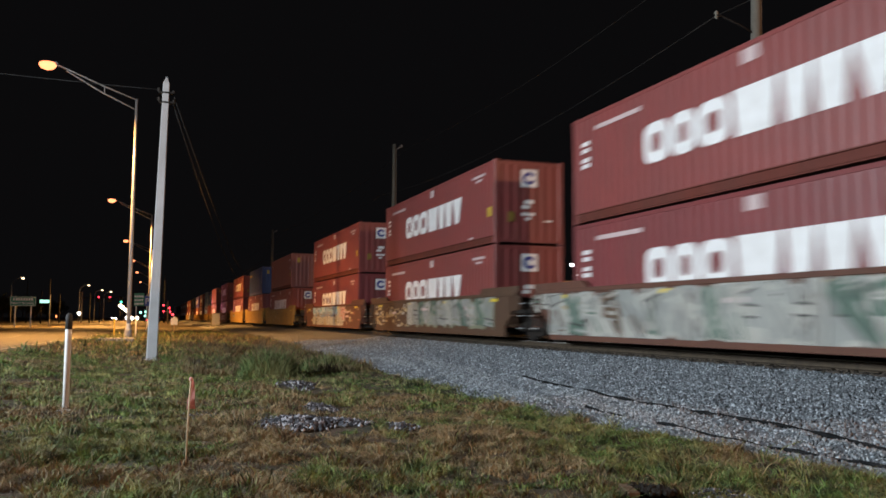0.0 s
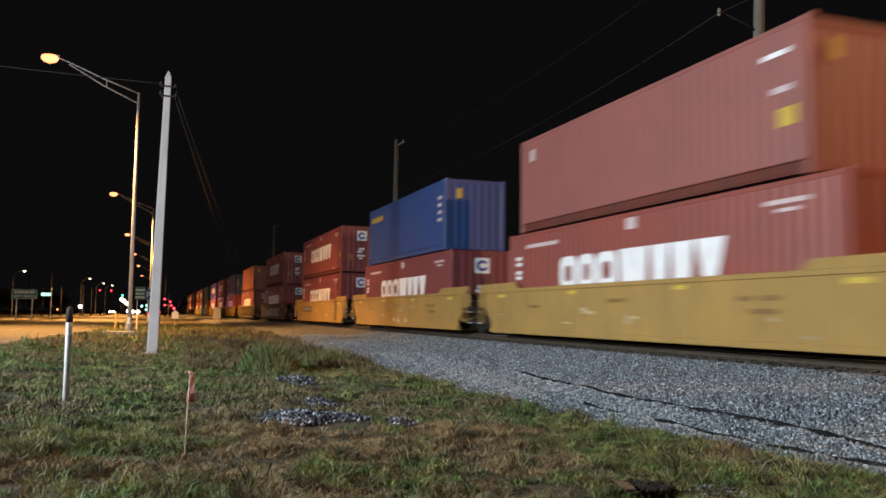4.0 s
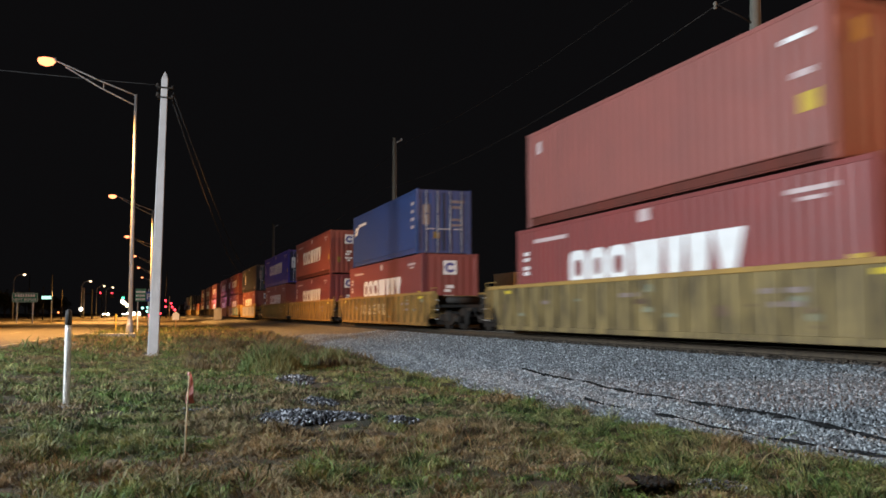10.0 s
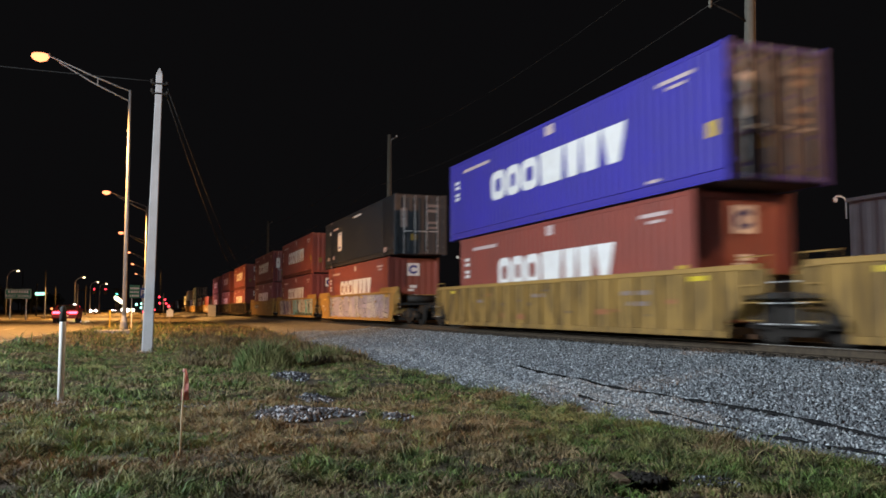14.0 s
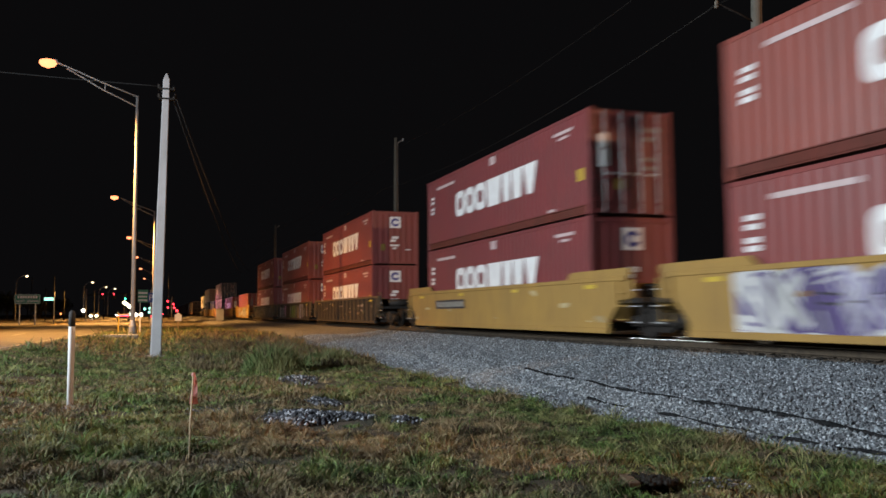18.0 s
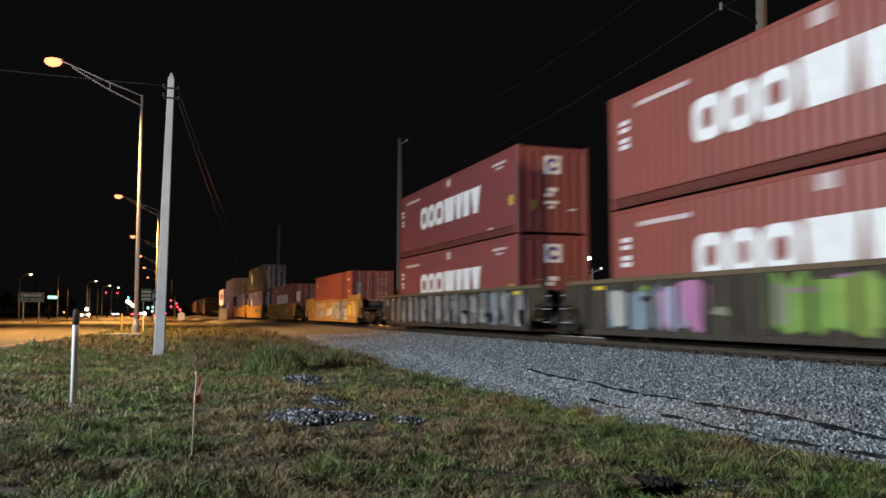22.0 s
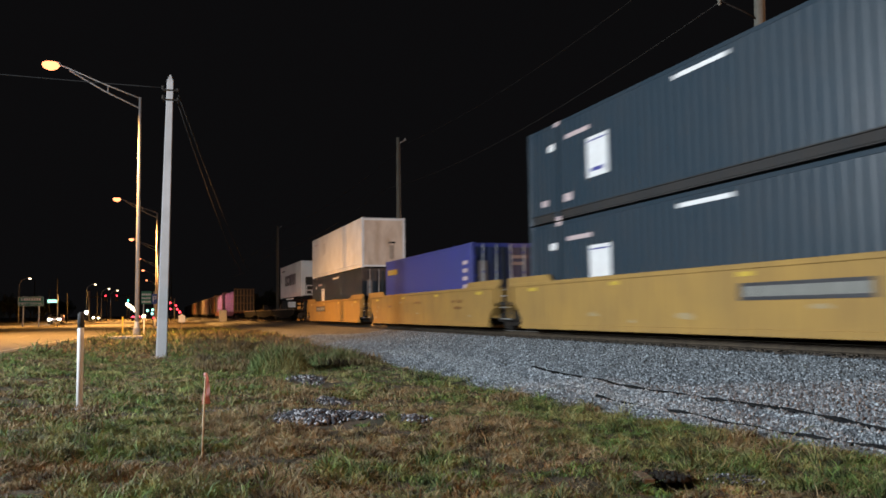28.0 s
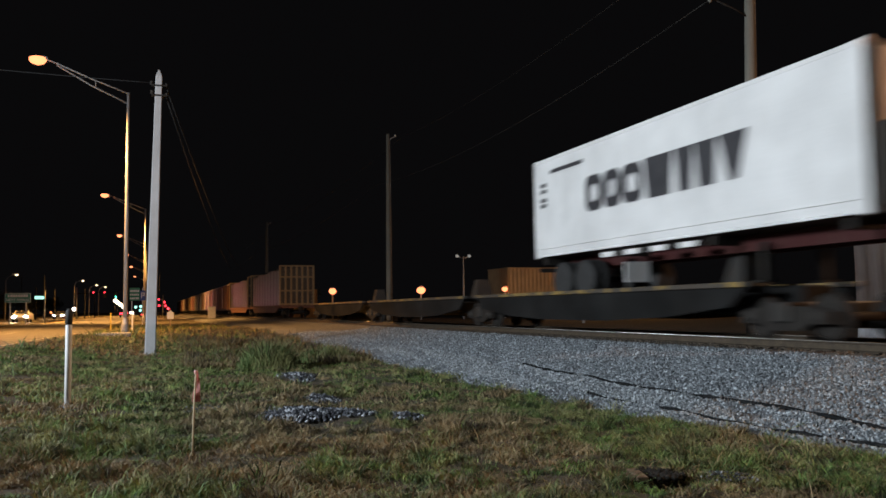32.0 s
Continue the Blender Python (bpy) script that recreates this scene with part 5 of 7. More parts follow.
def graffiti(ob, y0, y1, z0, z1, edge, fill, marks, seed, lean=0.45, grain=0.8):
    """A sprayed piece: a ragged field, crossed by crowded outlined strokes."""
    r = random.Random(seed)
    shapes, count = [], 0
    if fill:
        for grow, material, layer in ((0.09, edge, 1), (0.0, fill, 2)):
            n = max(5, int((y1 - y0) / 0.3))
            r2 = random.Random(seed + 3)
            up = [(y0 - grow + (y1 - y0 + 2 * grow) * i / n + r2.uniform(-0.1, 0.1), min(1.42, z1 + grow - r2.choice((0, 0, 0.05, 0.14, 0.26)))) for i in range(n + 1)]
            dn = [(y0 - grow + (y1 - y0 + 2 * grow) * i / n + r2.uniform(-0.1, 0.1), max(0.2, z0 - grow + r2.choice((0, 0, 0.04, 0.12, 0.2)))) for i in range(n + 1)]
            if material:
                shapes += [(material, [dn[i], dn[i + 1], up[i + 1], up[i]], layer) for i in range(n)]
    k = max(2, int((y1 - y0) / grain))
    w, h = (y1 - y0) / k, z1 - z0
    for i in range(k):
        y = y0 + w * (i + 0.5) + r.uniform(-0.1, 0.1)
        m = marks[i % len(marks)]
        tilt = lean * r.uniform(-0.3, 1.0) * h
        if edge is None:
            shapes.append((m, [(b, min(z1, max(z0, c))) for b, c in blob(r, y, (z0 + z1) / 2 + r.uniform(-0.06, 0.06), w * r.uniform(0.6, 0.95), h * r.uniform(0.6, 0.95), lean * r.uniform(-0.3, 0.6))], 3 + i % 3))
            continue
        for (a, b), (c, d) in r.sample(STROKES, 4):
            t = r.uniform(0.12, 0.27) * min(1.0, h)
            ends = (y + a * w + tilt * (b - 0.5), z0 + b * h, y + c * w + tilt * (d - 0.5), z0 + d * h)
            step = 3 + 3 * (count % 5)
            count += 1
            shapes.append((SP["black"] if r.random() < 0.5 else edge, stroke(*ends, t + 0.09, z0, z1), step))
            shapes.append((m, stroke(*ends, t, z0, z1), step + 1))
            if r.random() < 0.5:
                q = r.uniform(0.3, 0.7)
                shapes.append((marks[(i + 1) % len(marks)], stroke(ends[0], ends[1], ends[0] + q * (ends[2] - ends[0]), ends[1] + q * (ends[3] - ends[1]), t * 0.35, z0, z1), step + 2))
    sprayed_part(ob, "graffiti", shapes, "sprayed graffiti in several colours")


def specks(ob, y0, y1, count, materials, seed):
    """Loose sprayed smudges and paint patches."""
    r = random.Random(seed)
    shapes = []
    for i in range(count):
        y, z = r.uniform(y0, y1), r.uniform(0.35, 1.25)
        shapes.append((materials[i % len(materials)], blob(r, y, z, r.uniform(0.12, 0.7), r.uniform(0.05, 0.22), r.uniform(-0.6, 0.8), 7, 0.4), 1 + i % 3))
    sprayed_part(ob, "paint_smudges", shapes, "small worn paint smudges")


# bottom rails: darker than red walls, grey on dark boxes, brown runs in both
DARK_RED_RAIL = painted("dark_red_rail", (0.15, 0.036, 0.026), (0.05, 0.025, 0.018), amount=0.7, rough=0.7, lo=0.40, hi=0.68, gloss=0.15)
DARK_RAIL = painted("dark_grey_rail", (0.030, 0.032, 0.034), (0.05, 0.035, 0.025), amount=0.6, rough=0.7, lo=0.42, hi=0.7, gloss=0.15)
RAIL_PAINT = {"oxide_red_a": DARK_RED_RAIL, "oxide_red_b": DARK_RED_RAIL, "oxide_red_c": DARK_RED_RAIL, "faded_orange": DARK_RED_RAIL, "slate_teal": DARK_RAIL, "charcoal": DARK_RAIL, "navy": DARK_RAIL}
# white box end: sodium warmth in the base colour, brown dirt runs over it
WARM_END = painted("warm_end_white", (0.74, 0.59, 0.47), (0.36, 0.22, 0.13), amount=0.6, rough=0.6, lo=0.40, hi=0.70)
BROWN_MARK = mat("brown_mark", (0.24, 0.12, 0.035), (0.17, 0.09, 0.03), 0.6, 0, 4.0, 30.0, 0.02, 0.5)
# darker yellow for the plates on container ends
DARK_YELLOW = mat("dark_yellow", (0.27, 0.19, 0.035), (0.20, 0.12, 0.03), 0.6, 0, 4.0, 30.0, 0.02, 0.5)
DULL = mat("dull_plate", (0.26, 0.20, 0.18), (0.18, 0.14, 0.13), 0.6, 0, 4.0, 30.0, 0.02, 0.5)
PALE_GREY = mat("pale_grey", (0.30, 0.30, 0.27), (0.24, 0.24, 0.21), 0.5, 0, 4.0, 30.0, 0.02, 0.5)
PALE_DECAL = mat("pale_decal", (0.58, 0.46, 0.46), (0.48, 0.38, 0.37), 0.5, 0, 4.0, 30.0, 0.02, 0.5)

W2 = 1.295


def side_block(ob, name, y0, y1, z0, z1, material, x=-W2, slant=0.0, taper=0.0):
    """A thin painted shape on the track-side wall."""
    o = [(y0 + taper, z0), (y1 - taper, z0), (y1 - slant, z1), (y0 - slant, z1)]
    return part(name, prism(name, o, x - 0.006, x - 0.002, material), ob)


def end_block(ob, name, x0, x1, z0, z1, y, material):
    return part(name, box(name, x0, x1, y - 0.008, y - 0.003, z0, z1, material), ob)


def company_mark(ob, L, material, z0=1.05, z1=2.0):
    """The large company mark as seven plain shapes."""
    far = L / 2
    k = L / 13.72
    y = far - 3.46 * k
    b = 0.25
    for w, kind in ((1.0, "ring"), (0.92, "ring"), (1.05, "ring"), (1.3, "block"), (0.75, "block"), (0.85, "block"), (1.0, "wedge")):
        w *= k * 1.045
        a, c = y - w * 0.93, y
        if kind == "ring":
            loops = []
            for ry, rz, power in ((w * 0.465, (z1 - z0) / 2, 0.55), (w * 0.465 - 0.285 * k, (z1 - z0) / 2 - b, 0.7)):
                loops.append([(0, (a + c) / 2 + ry * math.copysign(abs(math.cos(u)) ** power, math.cos(u)), (z0 + z1) / 2 + rz * math.copysign(abs(math.sin(u)) ** power, math.sin(u))) for u in np.linspace(0, 2 * math.pi, 24, endpoint=False)])
            me = loft("m", loops, material, caps=False)
            bm = bmesh.new()
            bm.from_mesh(me)
            bmesh.ops.solidify(bm, geom=bm.faces[:], thickness=0.004)
            o = part("logo_shape", bm, ob)
            o.data.materials.append(material)
            o.location.x = -W2 - 0.005
        elif kind == "block":
            side_block(ob, "logo_shape", a, c, z0, z1, material, taper=0.12)
        else:
            side_block(ob, "logo_shape", a, c, z0, z1, material, taper=0.30)
        y -= w


def shipping_container(L, paint, label, style="company", end="panel", H=2.9, group="shipping containers", mark=None, flat=False, category="container", door_tone=None):
    ob = thing("shipping_container", label, category, group=group)
    hl = L / 2
    pitch = 0.30 if not flat else 0.55
    depth = (0.018 if style == "company" else 0.015) if not flat else 0.012
    part("side_wall", ribbed_wall("side_wall", (-W2 + 0.004, -hl + 0.14), (-W2 + 0.004, hl - 0.14), 0.27, H - 0.1, pitch, depth, paint, -1), ob)
    part("side_wall", ribbed_wall("side_wall", (W2 - 0.004, -hl + 0.14), (W2 - 0.004, hl - 0.14), 0.27, H - 0.1, pitch, depth, paint, 1), ob)
    for sx in (-1, 1):
        x0, x1 = sorted((sx * W2, sx * (W2 - 0.09)))
        part("bottom_rail", loft("bottom_rail", [[(sx * (W2 - o), y, z) for o, z in ((0.0, 0.285), (0.0, 0.262), (0.035, 0.25), (0.06, 0.09), (0.02, 0.05), (0.02, 0.03), (0.12, 0.03), (0.12, 0.285))] for y in (-hl + 0.1, hl - 0.1)], RAIL_PAINT.get(paint.name, paint)), ob, "bottom side rail")
        part("top_rail", box("top_rail", x0, x1, -hl + 0.1, hl - 0.1, H - 0.11, H - 0.012, paint, 0.01), ob)
        for sy in (-1, 1):
            y0, y1 = sorted((sy * hl, sy * (hl - 0.15)))
            p = part("corner_post", box("corner_post", *sorted((sx * W2, sx * (W2 - 0.16))), y0, y1, 0.0, H, paint, 0.012), ob)
            for z in (0.0, H - 0.118):
                part("corner_casting", box("corner_casting", *sorted((sx * (W2 + 0.006), sx * (W2 - 0.17))), *sorted((sy * (hl + 0.006), sy * (hl - 0.178))), z - 0.003, z + 0.121, paint, 0.015), p)
    part("roof", box("roof", -W2 + 0.05, W2 - 0.05, -hl + 0.1, hl - 0.1, H - 0.04, H - 0.01, paint), ob)
    part("floor", box("floor", -W2 + 0.08, W2 - 0.08, -hl + 0.1, hl - 0.1, 0.03, 0.15, BLACK), ob)
    for z in (0.055, H - 0.165):
        for e in (-hl, hl - 0.1):
            part("end_beam", box("end_beam", -W2 + 0.16, W2 - 0.16, e, e + 0.1, z, z + 0.11, paint), ob)
    part("end_wall", ribbed_wall("end_wall", (W2 - 0.16, hl - 0.03), (-W2 + 0.16, hl - 0.03), 0.1, H - 0.1, 0.3, 0.034, paint), ob)
    if end == "doors":
        for sx in (-1, 1):
            x0, x1 = sorted((sx * 0.012, sx * (W2 - 0.165)))
            d = part("door", ribbed_wall("door", (x0, -hl + 0.03), (x1, -hl + 0.03), 0.13, H - 0.13, 0.55, 0.03, door_tone or paint), ob)
            for xx in (x0, x1 - 0.03):
                part("gasket", box("gasket", xx, xx + 0.03, -hl, -hl + 0.04, 0.13, H - 0.13, RUBBER), d)
            for u in (0.25, 0.74):
                x = sx * (0.02 + u * (W2 - 0.2))
                part("lock_rod", rod("lock_rod", (x, -hl - 0.015, 0.06), (x, -hl - 0.015, H - 0.06), 0.02, 0.02, GALV, 6), d)
                part("handle", box("handle", min(x, x - sx * 0.4), max(x, x - sx * 0.4), -hl - 0.04, -hl - 0.02, 1.1, 1.14, GALV), d)
                for z in (0.3, 0.95, 1.75, 2.5):
                    part("bracket", box("bracket", x - 0.06, x + 0.06, -hl - 0.03, -hl + 0.01, z, z + 0.07, paint), d)
            for z in (0.35, 0.95, 1.6, 2.3):
                part("hinge", box("hinge", *sorted((sx * (W2 - 0.2), sx * (W2 - 0.06))), -hl - 0.03, -hl, z, z + 0.1, paint), d)
        end_block(ob, "plate", -1.0, -0.68, 1.3, 2.2, -hl - 0.005, DULL if style != "company" else DECAL)
        for i, (x, z, w, h) in enumerate(((0.35, 2.3, 0.6, 0.12), (0.35, 2.05, 0.5, 0.12), (0.35, 1.5, 0.45, 0.1), (0.35, 1.25, 0.5, 0.1), (-0.5, 0.7, 0.3, 0.3))):
            end_block(ob, "code_bar", x, x + w, z, z + h, -hl - 0.004, DULL if i < 4 else DARK_YELLOW)
    elif end == "plain":
        part("end_panel", box("end_panel", -W2 + 0.16, W2 - 0.16, -hl + 0.01, -hl + 0.05, 0.12, H - 0.12, WARM_END if style == "white_box" else paint), ob)
    else:
        part("front_wall", ribbed_wall("front_wall", (-W2 + 0.16, -hl + 0.012), (W2 - 0.16, -hl + 0.012), 0.16, H - 0.16, 0.30, 0.016, paint), ob)
        if style == "company":
            end_block(ob, "badge", -0.32, 0.30, 1.97, 2.58, -hl, DECAL)
            bm = bmesh.new()
            o = [bm.verts.new((-0.01 + 0.24 * math.cos(a), -hl - 0.012, 2.275 + 0.22 * math.sin(a))) for a in np.linspace(0.5, 5.8, 14)]
            i_ = [bm.verts.new((-0.01 + 0.12 * math.cos(a), -hl - 0.012, 2.275 + 0.11 * math.sin(a))) for a in np.linspace(0.5, 5.8, 14)]
            for k in range(13):
                bm.faces.new((o[k], o[k + 1], i_[k + 1], i_[k]))
            part("badge_ring", bm, ob).data.materials.append(DECAL_BLUE)
            for x, z, w, h in ((-0.2, 1.38, 0.36, 0.14), (-0.28, 1.22, 0.3, 0.12), (-0.3, 0.98, 0.5, 0.1), (-0.16, 0.82, 0.2, 0.1), (0.55, 0.78, 0.3, 0.06)):
                end_block(ob, "code_bar", x, x + w, z, z + h, -hl, DECAL)
        end_block(ob, "yellow_plate", -0.82, -0.58, 0.75 if style == "company" else 2.1, 1.1 if style == "company" else 2.5, -hl, DARK_YELLOW if style == "company" else DECAL_YELLOW)
    f = hl
    if style == "company":
        company_mark(ob, L, mark or DECAL)
        k = L / 13.72
        pale = mark or PALE_DECAL
        side_block(ob, "line_bar", f - 3.3 * k, f - 1.22 * k, 2.40, 2.51, pale)
        for z in (2.06, 1.88, 1.62, 1.46):
            side_block(ob, "code_bar", f - 0.88 * k, f - 0.5 * k, z, z + 0.11, mark or DECAL)
        if mark is not None:
            return ob
        side_block(ob, "square_plate", f - 7.35 * k, f - 6.9 * k, 2.46, 2.74, PALE_DECAL if mark is None else mark)
        side_block(ob, "code_bar", f - 12.85 * k, f - 11.7 * k, 2.44, 2.53, pale)
        side_block(ob, "code_bar", f - 12.6 * k, f - 12.0 * k, 2.29, 2.36, PALE_DECAL)
        side_block(ob, "code_bar", f - 11.75 * k, f - 11.3 * k, 0.30, 0.37, PALE_DECAL, x=-W2 - 0.004)
        if mark is None:
            side_block(ob, "yellow_plate", -f + 0.28, -f + 0.62, 0.95, 1.28, DECAL_YELLOW)
    elif style == "plain":
        side_block(ob, "square_plate", f - 1.0, f - 0.7, 2.15, 2.5, PALE_DECAL)
        side_block(ob, "code_bar", -f + 0.5, -f + 1.2, 2.3, 2.4, DECAL)
        side_block(ob, "code_bar", -f + 0.45, -f + 0.95, 1.6, 1.72, PALE_DECAL)
        side_block(ob, "yellow_plate", -f + 0.35, -f + 0.8, 0.95, 1.3, DECAL_YELLOW)
    elif style in ("yellow_name", "short_name"):
        for i in range(8 if style == "yellow_name" else 6):
            side_block(ob, "name_bar", f - 0.68 - i * 0.29, f - 0.47 - i * 0.29, 2.16, 2.42, DECAL_YELLOW)
        for z in (2.1, 1.8, 1.5, 1.2):
            side_block(ob, "code_bar", -f + 0.4, -f + 0.9, z, z + 0.14, PALE_DECAL)
    elif style == "swoosh":
        side_block(ob, "logo_shape", f - 1.2, f - 0.45, 2.0, 2.22, DECAL, slant=0.3)
        side_block(ob, "logo_shape", f - 0.95, f - 0.3, 1.78, 1.98, DECAL, slant=0.3)
        side_block(ob, "name_bar", f - 3.1, f - 1.35, 2.2, 2.34, DECAL)
        for z in (2.2, 1.85, 1.5, 1.15):
            side_block(ob, "code_bar", -f + 0.3, -f + 0.75, z, z + 0.14, PALE_DECAL)
    elif style == "white_tag":
        side_block(ob, "tag", f - 4.85, f - 3.75, 0.95, 2.05, DECAL)
        side_block(ob, "tag_mark", f - 4.6, f - 3.95, 1.1, 1.2, DECAL_BLUE, x=-W2 - 0.005)
        side_block(ob, "tag_mark", f - 4.75, f - 3.85, 1.92, 1.96, DECAL_BLUE, x=-W2 - 0.005)
        side_block(ob, "code_bar", f - 3.9, f - 2.5, 2.28, 2.40, PALE_DECAL)
        side_block(ob, "code_bar", f - 1.9, f - 1.4, 2.08, 2.28, DECAL)
        side_block(ob, "line_bar", f - 9.7, f - 7.8, 2.56, 2.66, DECAL)
        side_block(ob, "code_bar", f - 1.35, f - 0.9, 0.5, 0.68, PALE_DECAL)
        side_block(ob, "code_bar", f - 2.85, f - 2.35, 0.5, 0.72, PALE_DECAL)
        for z in (0.0, H - 0.13):
            side_block(ob, "post_casting", f - 2.15, f - 1.85, z, z + 0.12, PALE_DECAL, x=-W2 - 0.009)
        for u in (0.12, 0.88):
            side_block(ob, "post_strip", -f + L * u - 0.1, -f + L * u + 0.1, 0.0, H, paint, x=-W2 - 0.003)
        side_block(ob, "code_bar", -f + 1.4, -f + 2.0, 0.2, 0.45, PALE_DECAL)
    elif style == "white_box":
        for u in (0.125, 0.875):
            side_block(ob, "post_strip", -f + L * u - 0.08, -f + L * u + 0.08, 0.0, H, paint, x=-W2 - 0.003)
        side_block(ob, "code_bar", f - 2.4, f - 1.2, 2.35, 2.43, PALE_DECAL)
        side_block(ob, "faded_mark", f - 5.2, f - 4.2, 1.5, 2.3, mat("faded_mark", (0.66, 0.66, 0.68), None, 0.5))
        end_block(ob, "code_bar", 0.3, 0.7, 1.4, 1.5, -hl - 0.005, STEEL)
        end_block(ob, "code_bar", 0.35, 0.6, 0.5, 1.3, -hl - 0.005, mat("stain", (0.42, 0.33, 0.26), None, 0.7))
    return ob


# -- trucks: shared meshes
SIDE_FRAME = [(-1.15, 0.30), (-1.15, 0.52), (-0.75, 0.60), (-0.35, 0.62), (0.35, 0.62), (0.75, 0.60), (1.15, 0.52), (1.15, 0.30), (0.7, 0.30), (0.42, 0.17), (-0.42, 0.17), (-0.7, 0.30)]
FRAME_ME = [prism("side_frame", SIDE_FRAME, x - 0.07, x + 0.07, STEEL) for x in (-1.0, 1.0)]
BOLSTER_ME = box("bolster", -1.15, 1.15, -0.22, 0.22, 0.32, 0.70, BLACK, 0.03)
WHEEL_R = 0.42


def wheel_mesh(x):
    s = 1 if x > 0 else -1
    prof = [(0.075, 0.10), (0.075, WHEEL_R - 0.06), (0.07, WHEEL_R), (-0.045, WHEEL_R + 0.004), (-0.06, WHEEL_R + 0.028), (-0.07, WHEEL_R - 0.05), (-0.02, WHEEL_R - 0.09), (-0.02, 0.12)]
    return loft("wheel", [ring((x + s * o, 0, 0), r, 20, "x") for o, r in prof], STEEL, True)


WHEEL_ME = [wheel_mesh(-0.753), wheel_mesh(0.753)]
AXLE_ME = rod("axle", (-1.02, 0, 0), (1.02, 0, 0), 0.085, 0.085, STEEL, 10)
BEARING_ME = [rod("bearing", (s * 1.0, 0, 0), (s * 1.13, 0, 0), 0.12, 0.10, BLACK, 10) for s in (-1, 1)]
SPRING_ME = [loft("spring", [ring((s * 1.0, dy, 0.19 + 0.026 * i), 0.07 if i % 2 else 0.052, 8) for i in range(10)], STEEL) for s in (-1, 1) for dy in (-0.17, 0.0, 0.17)]


def truck(ob, y):
    t = part("truck", BOLSTER_ME, ob, "dark steel railway truck with two wheelsets", (0, y, 0))
    for me in FRAME_ME:
        part("side_frame", me, t)
    for dy in (-0.86, 0.86):
        part("axle", AXLE_ME, t, loc=(0, dy, WHEEL_R))
        for me in WHEEL_ME:
            part("wheel", me, t, loc=(0, dy, WHEEL_R))
        for me in BEARING_ME:
            part("bearing", me, t, loc=(0, dy, WHEEL_R))
    for me in SPRING_ME:
        part("spring", me, t)
    return t


COUPLER_ME = loft("coupler", [[(-w, y, z0), (w, y, z0), (w, y, z1), (-w, y, z1)] for y, w, z0, z1 in ((0, 0.1, 0.68, 0.92), (0.55, 0.1, 0.68, 0.92), (0.62, 0.18, 0.62, 0.98), (0.82, 0.17, 0.62, 0.98), (0.9, 0.08, 0.66, 0.94))], STEEL)
HOSE_ME = tube("hose", [(0.3, 0.2, 0.75), (0.34, 0.45, 0.55), (0.34, 0.75, 0.42), (0.3, 1.0, 0.5)], 0.025, RUBBER)


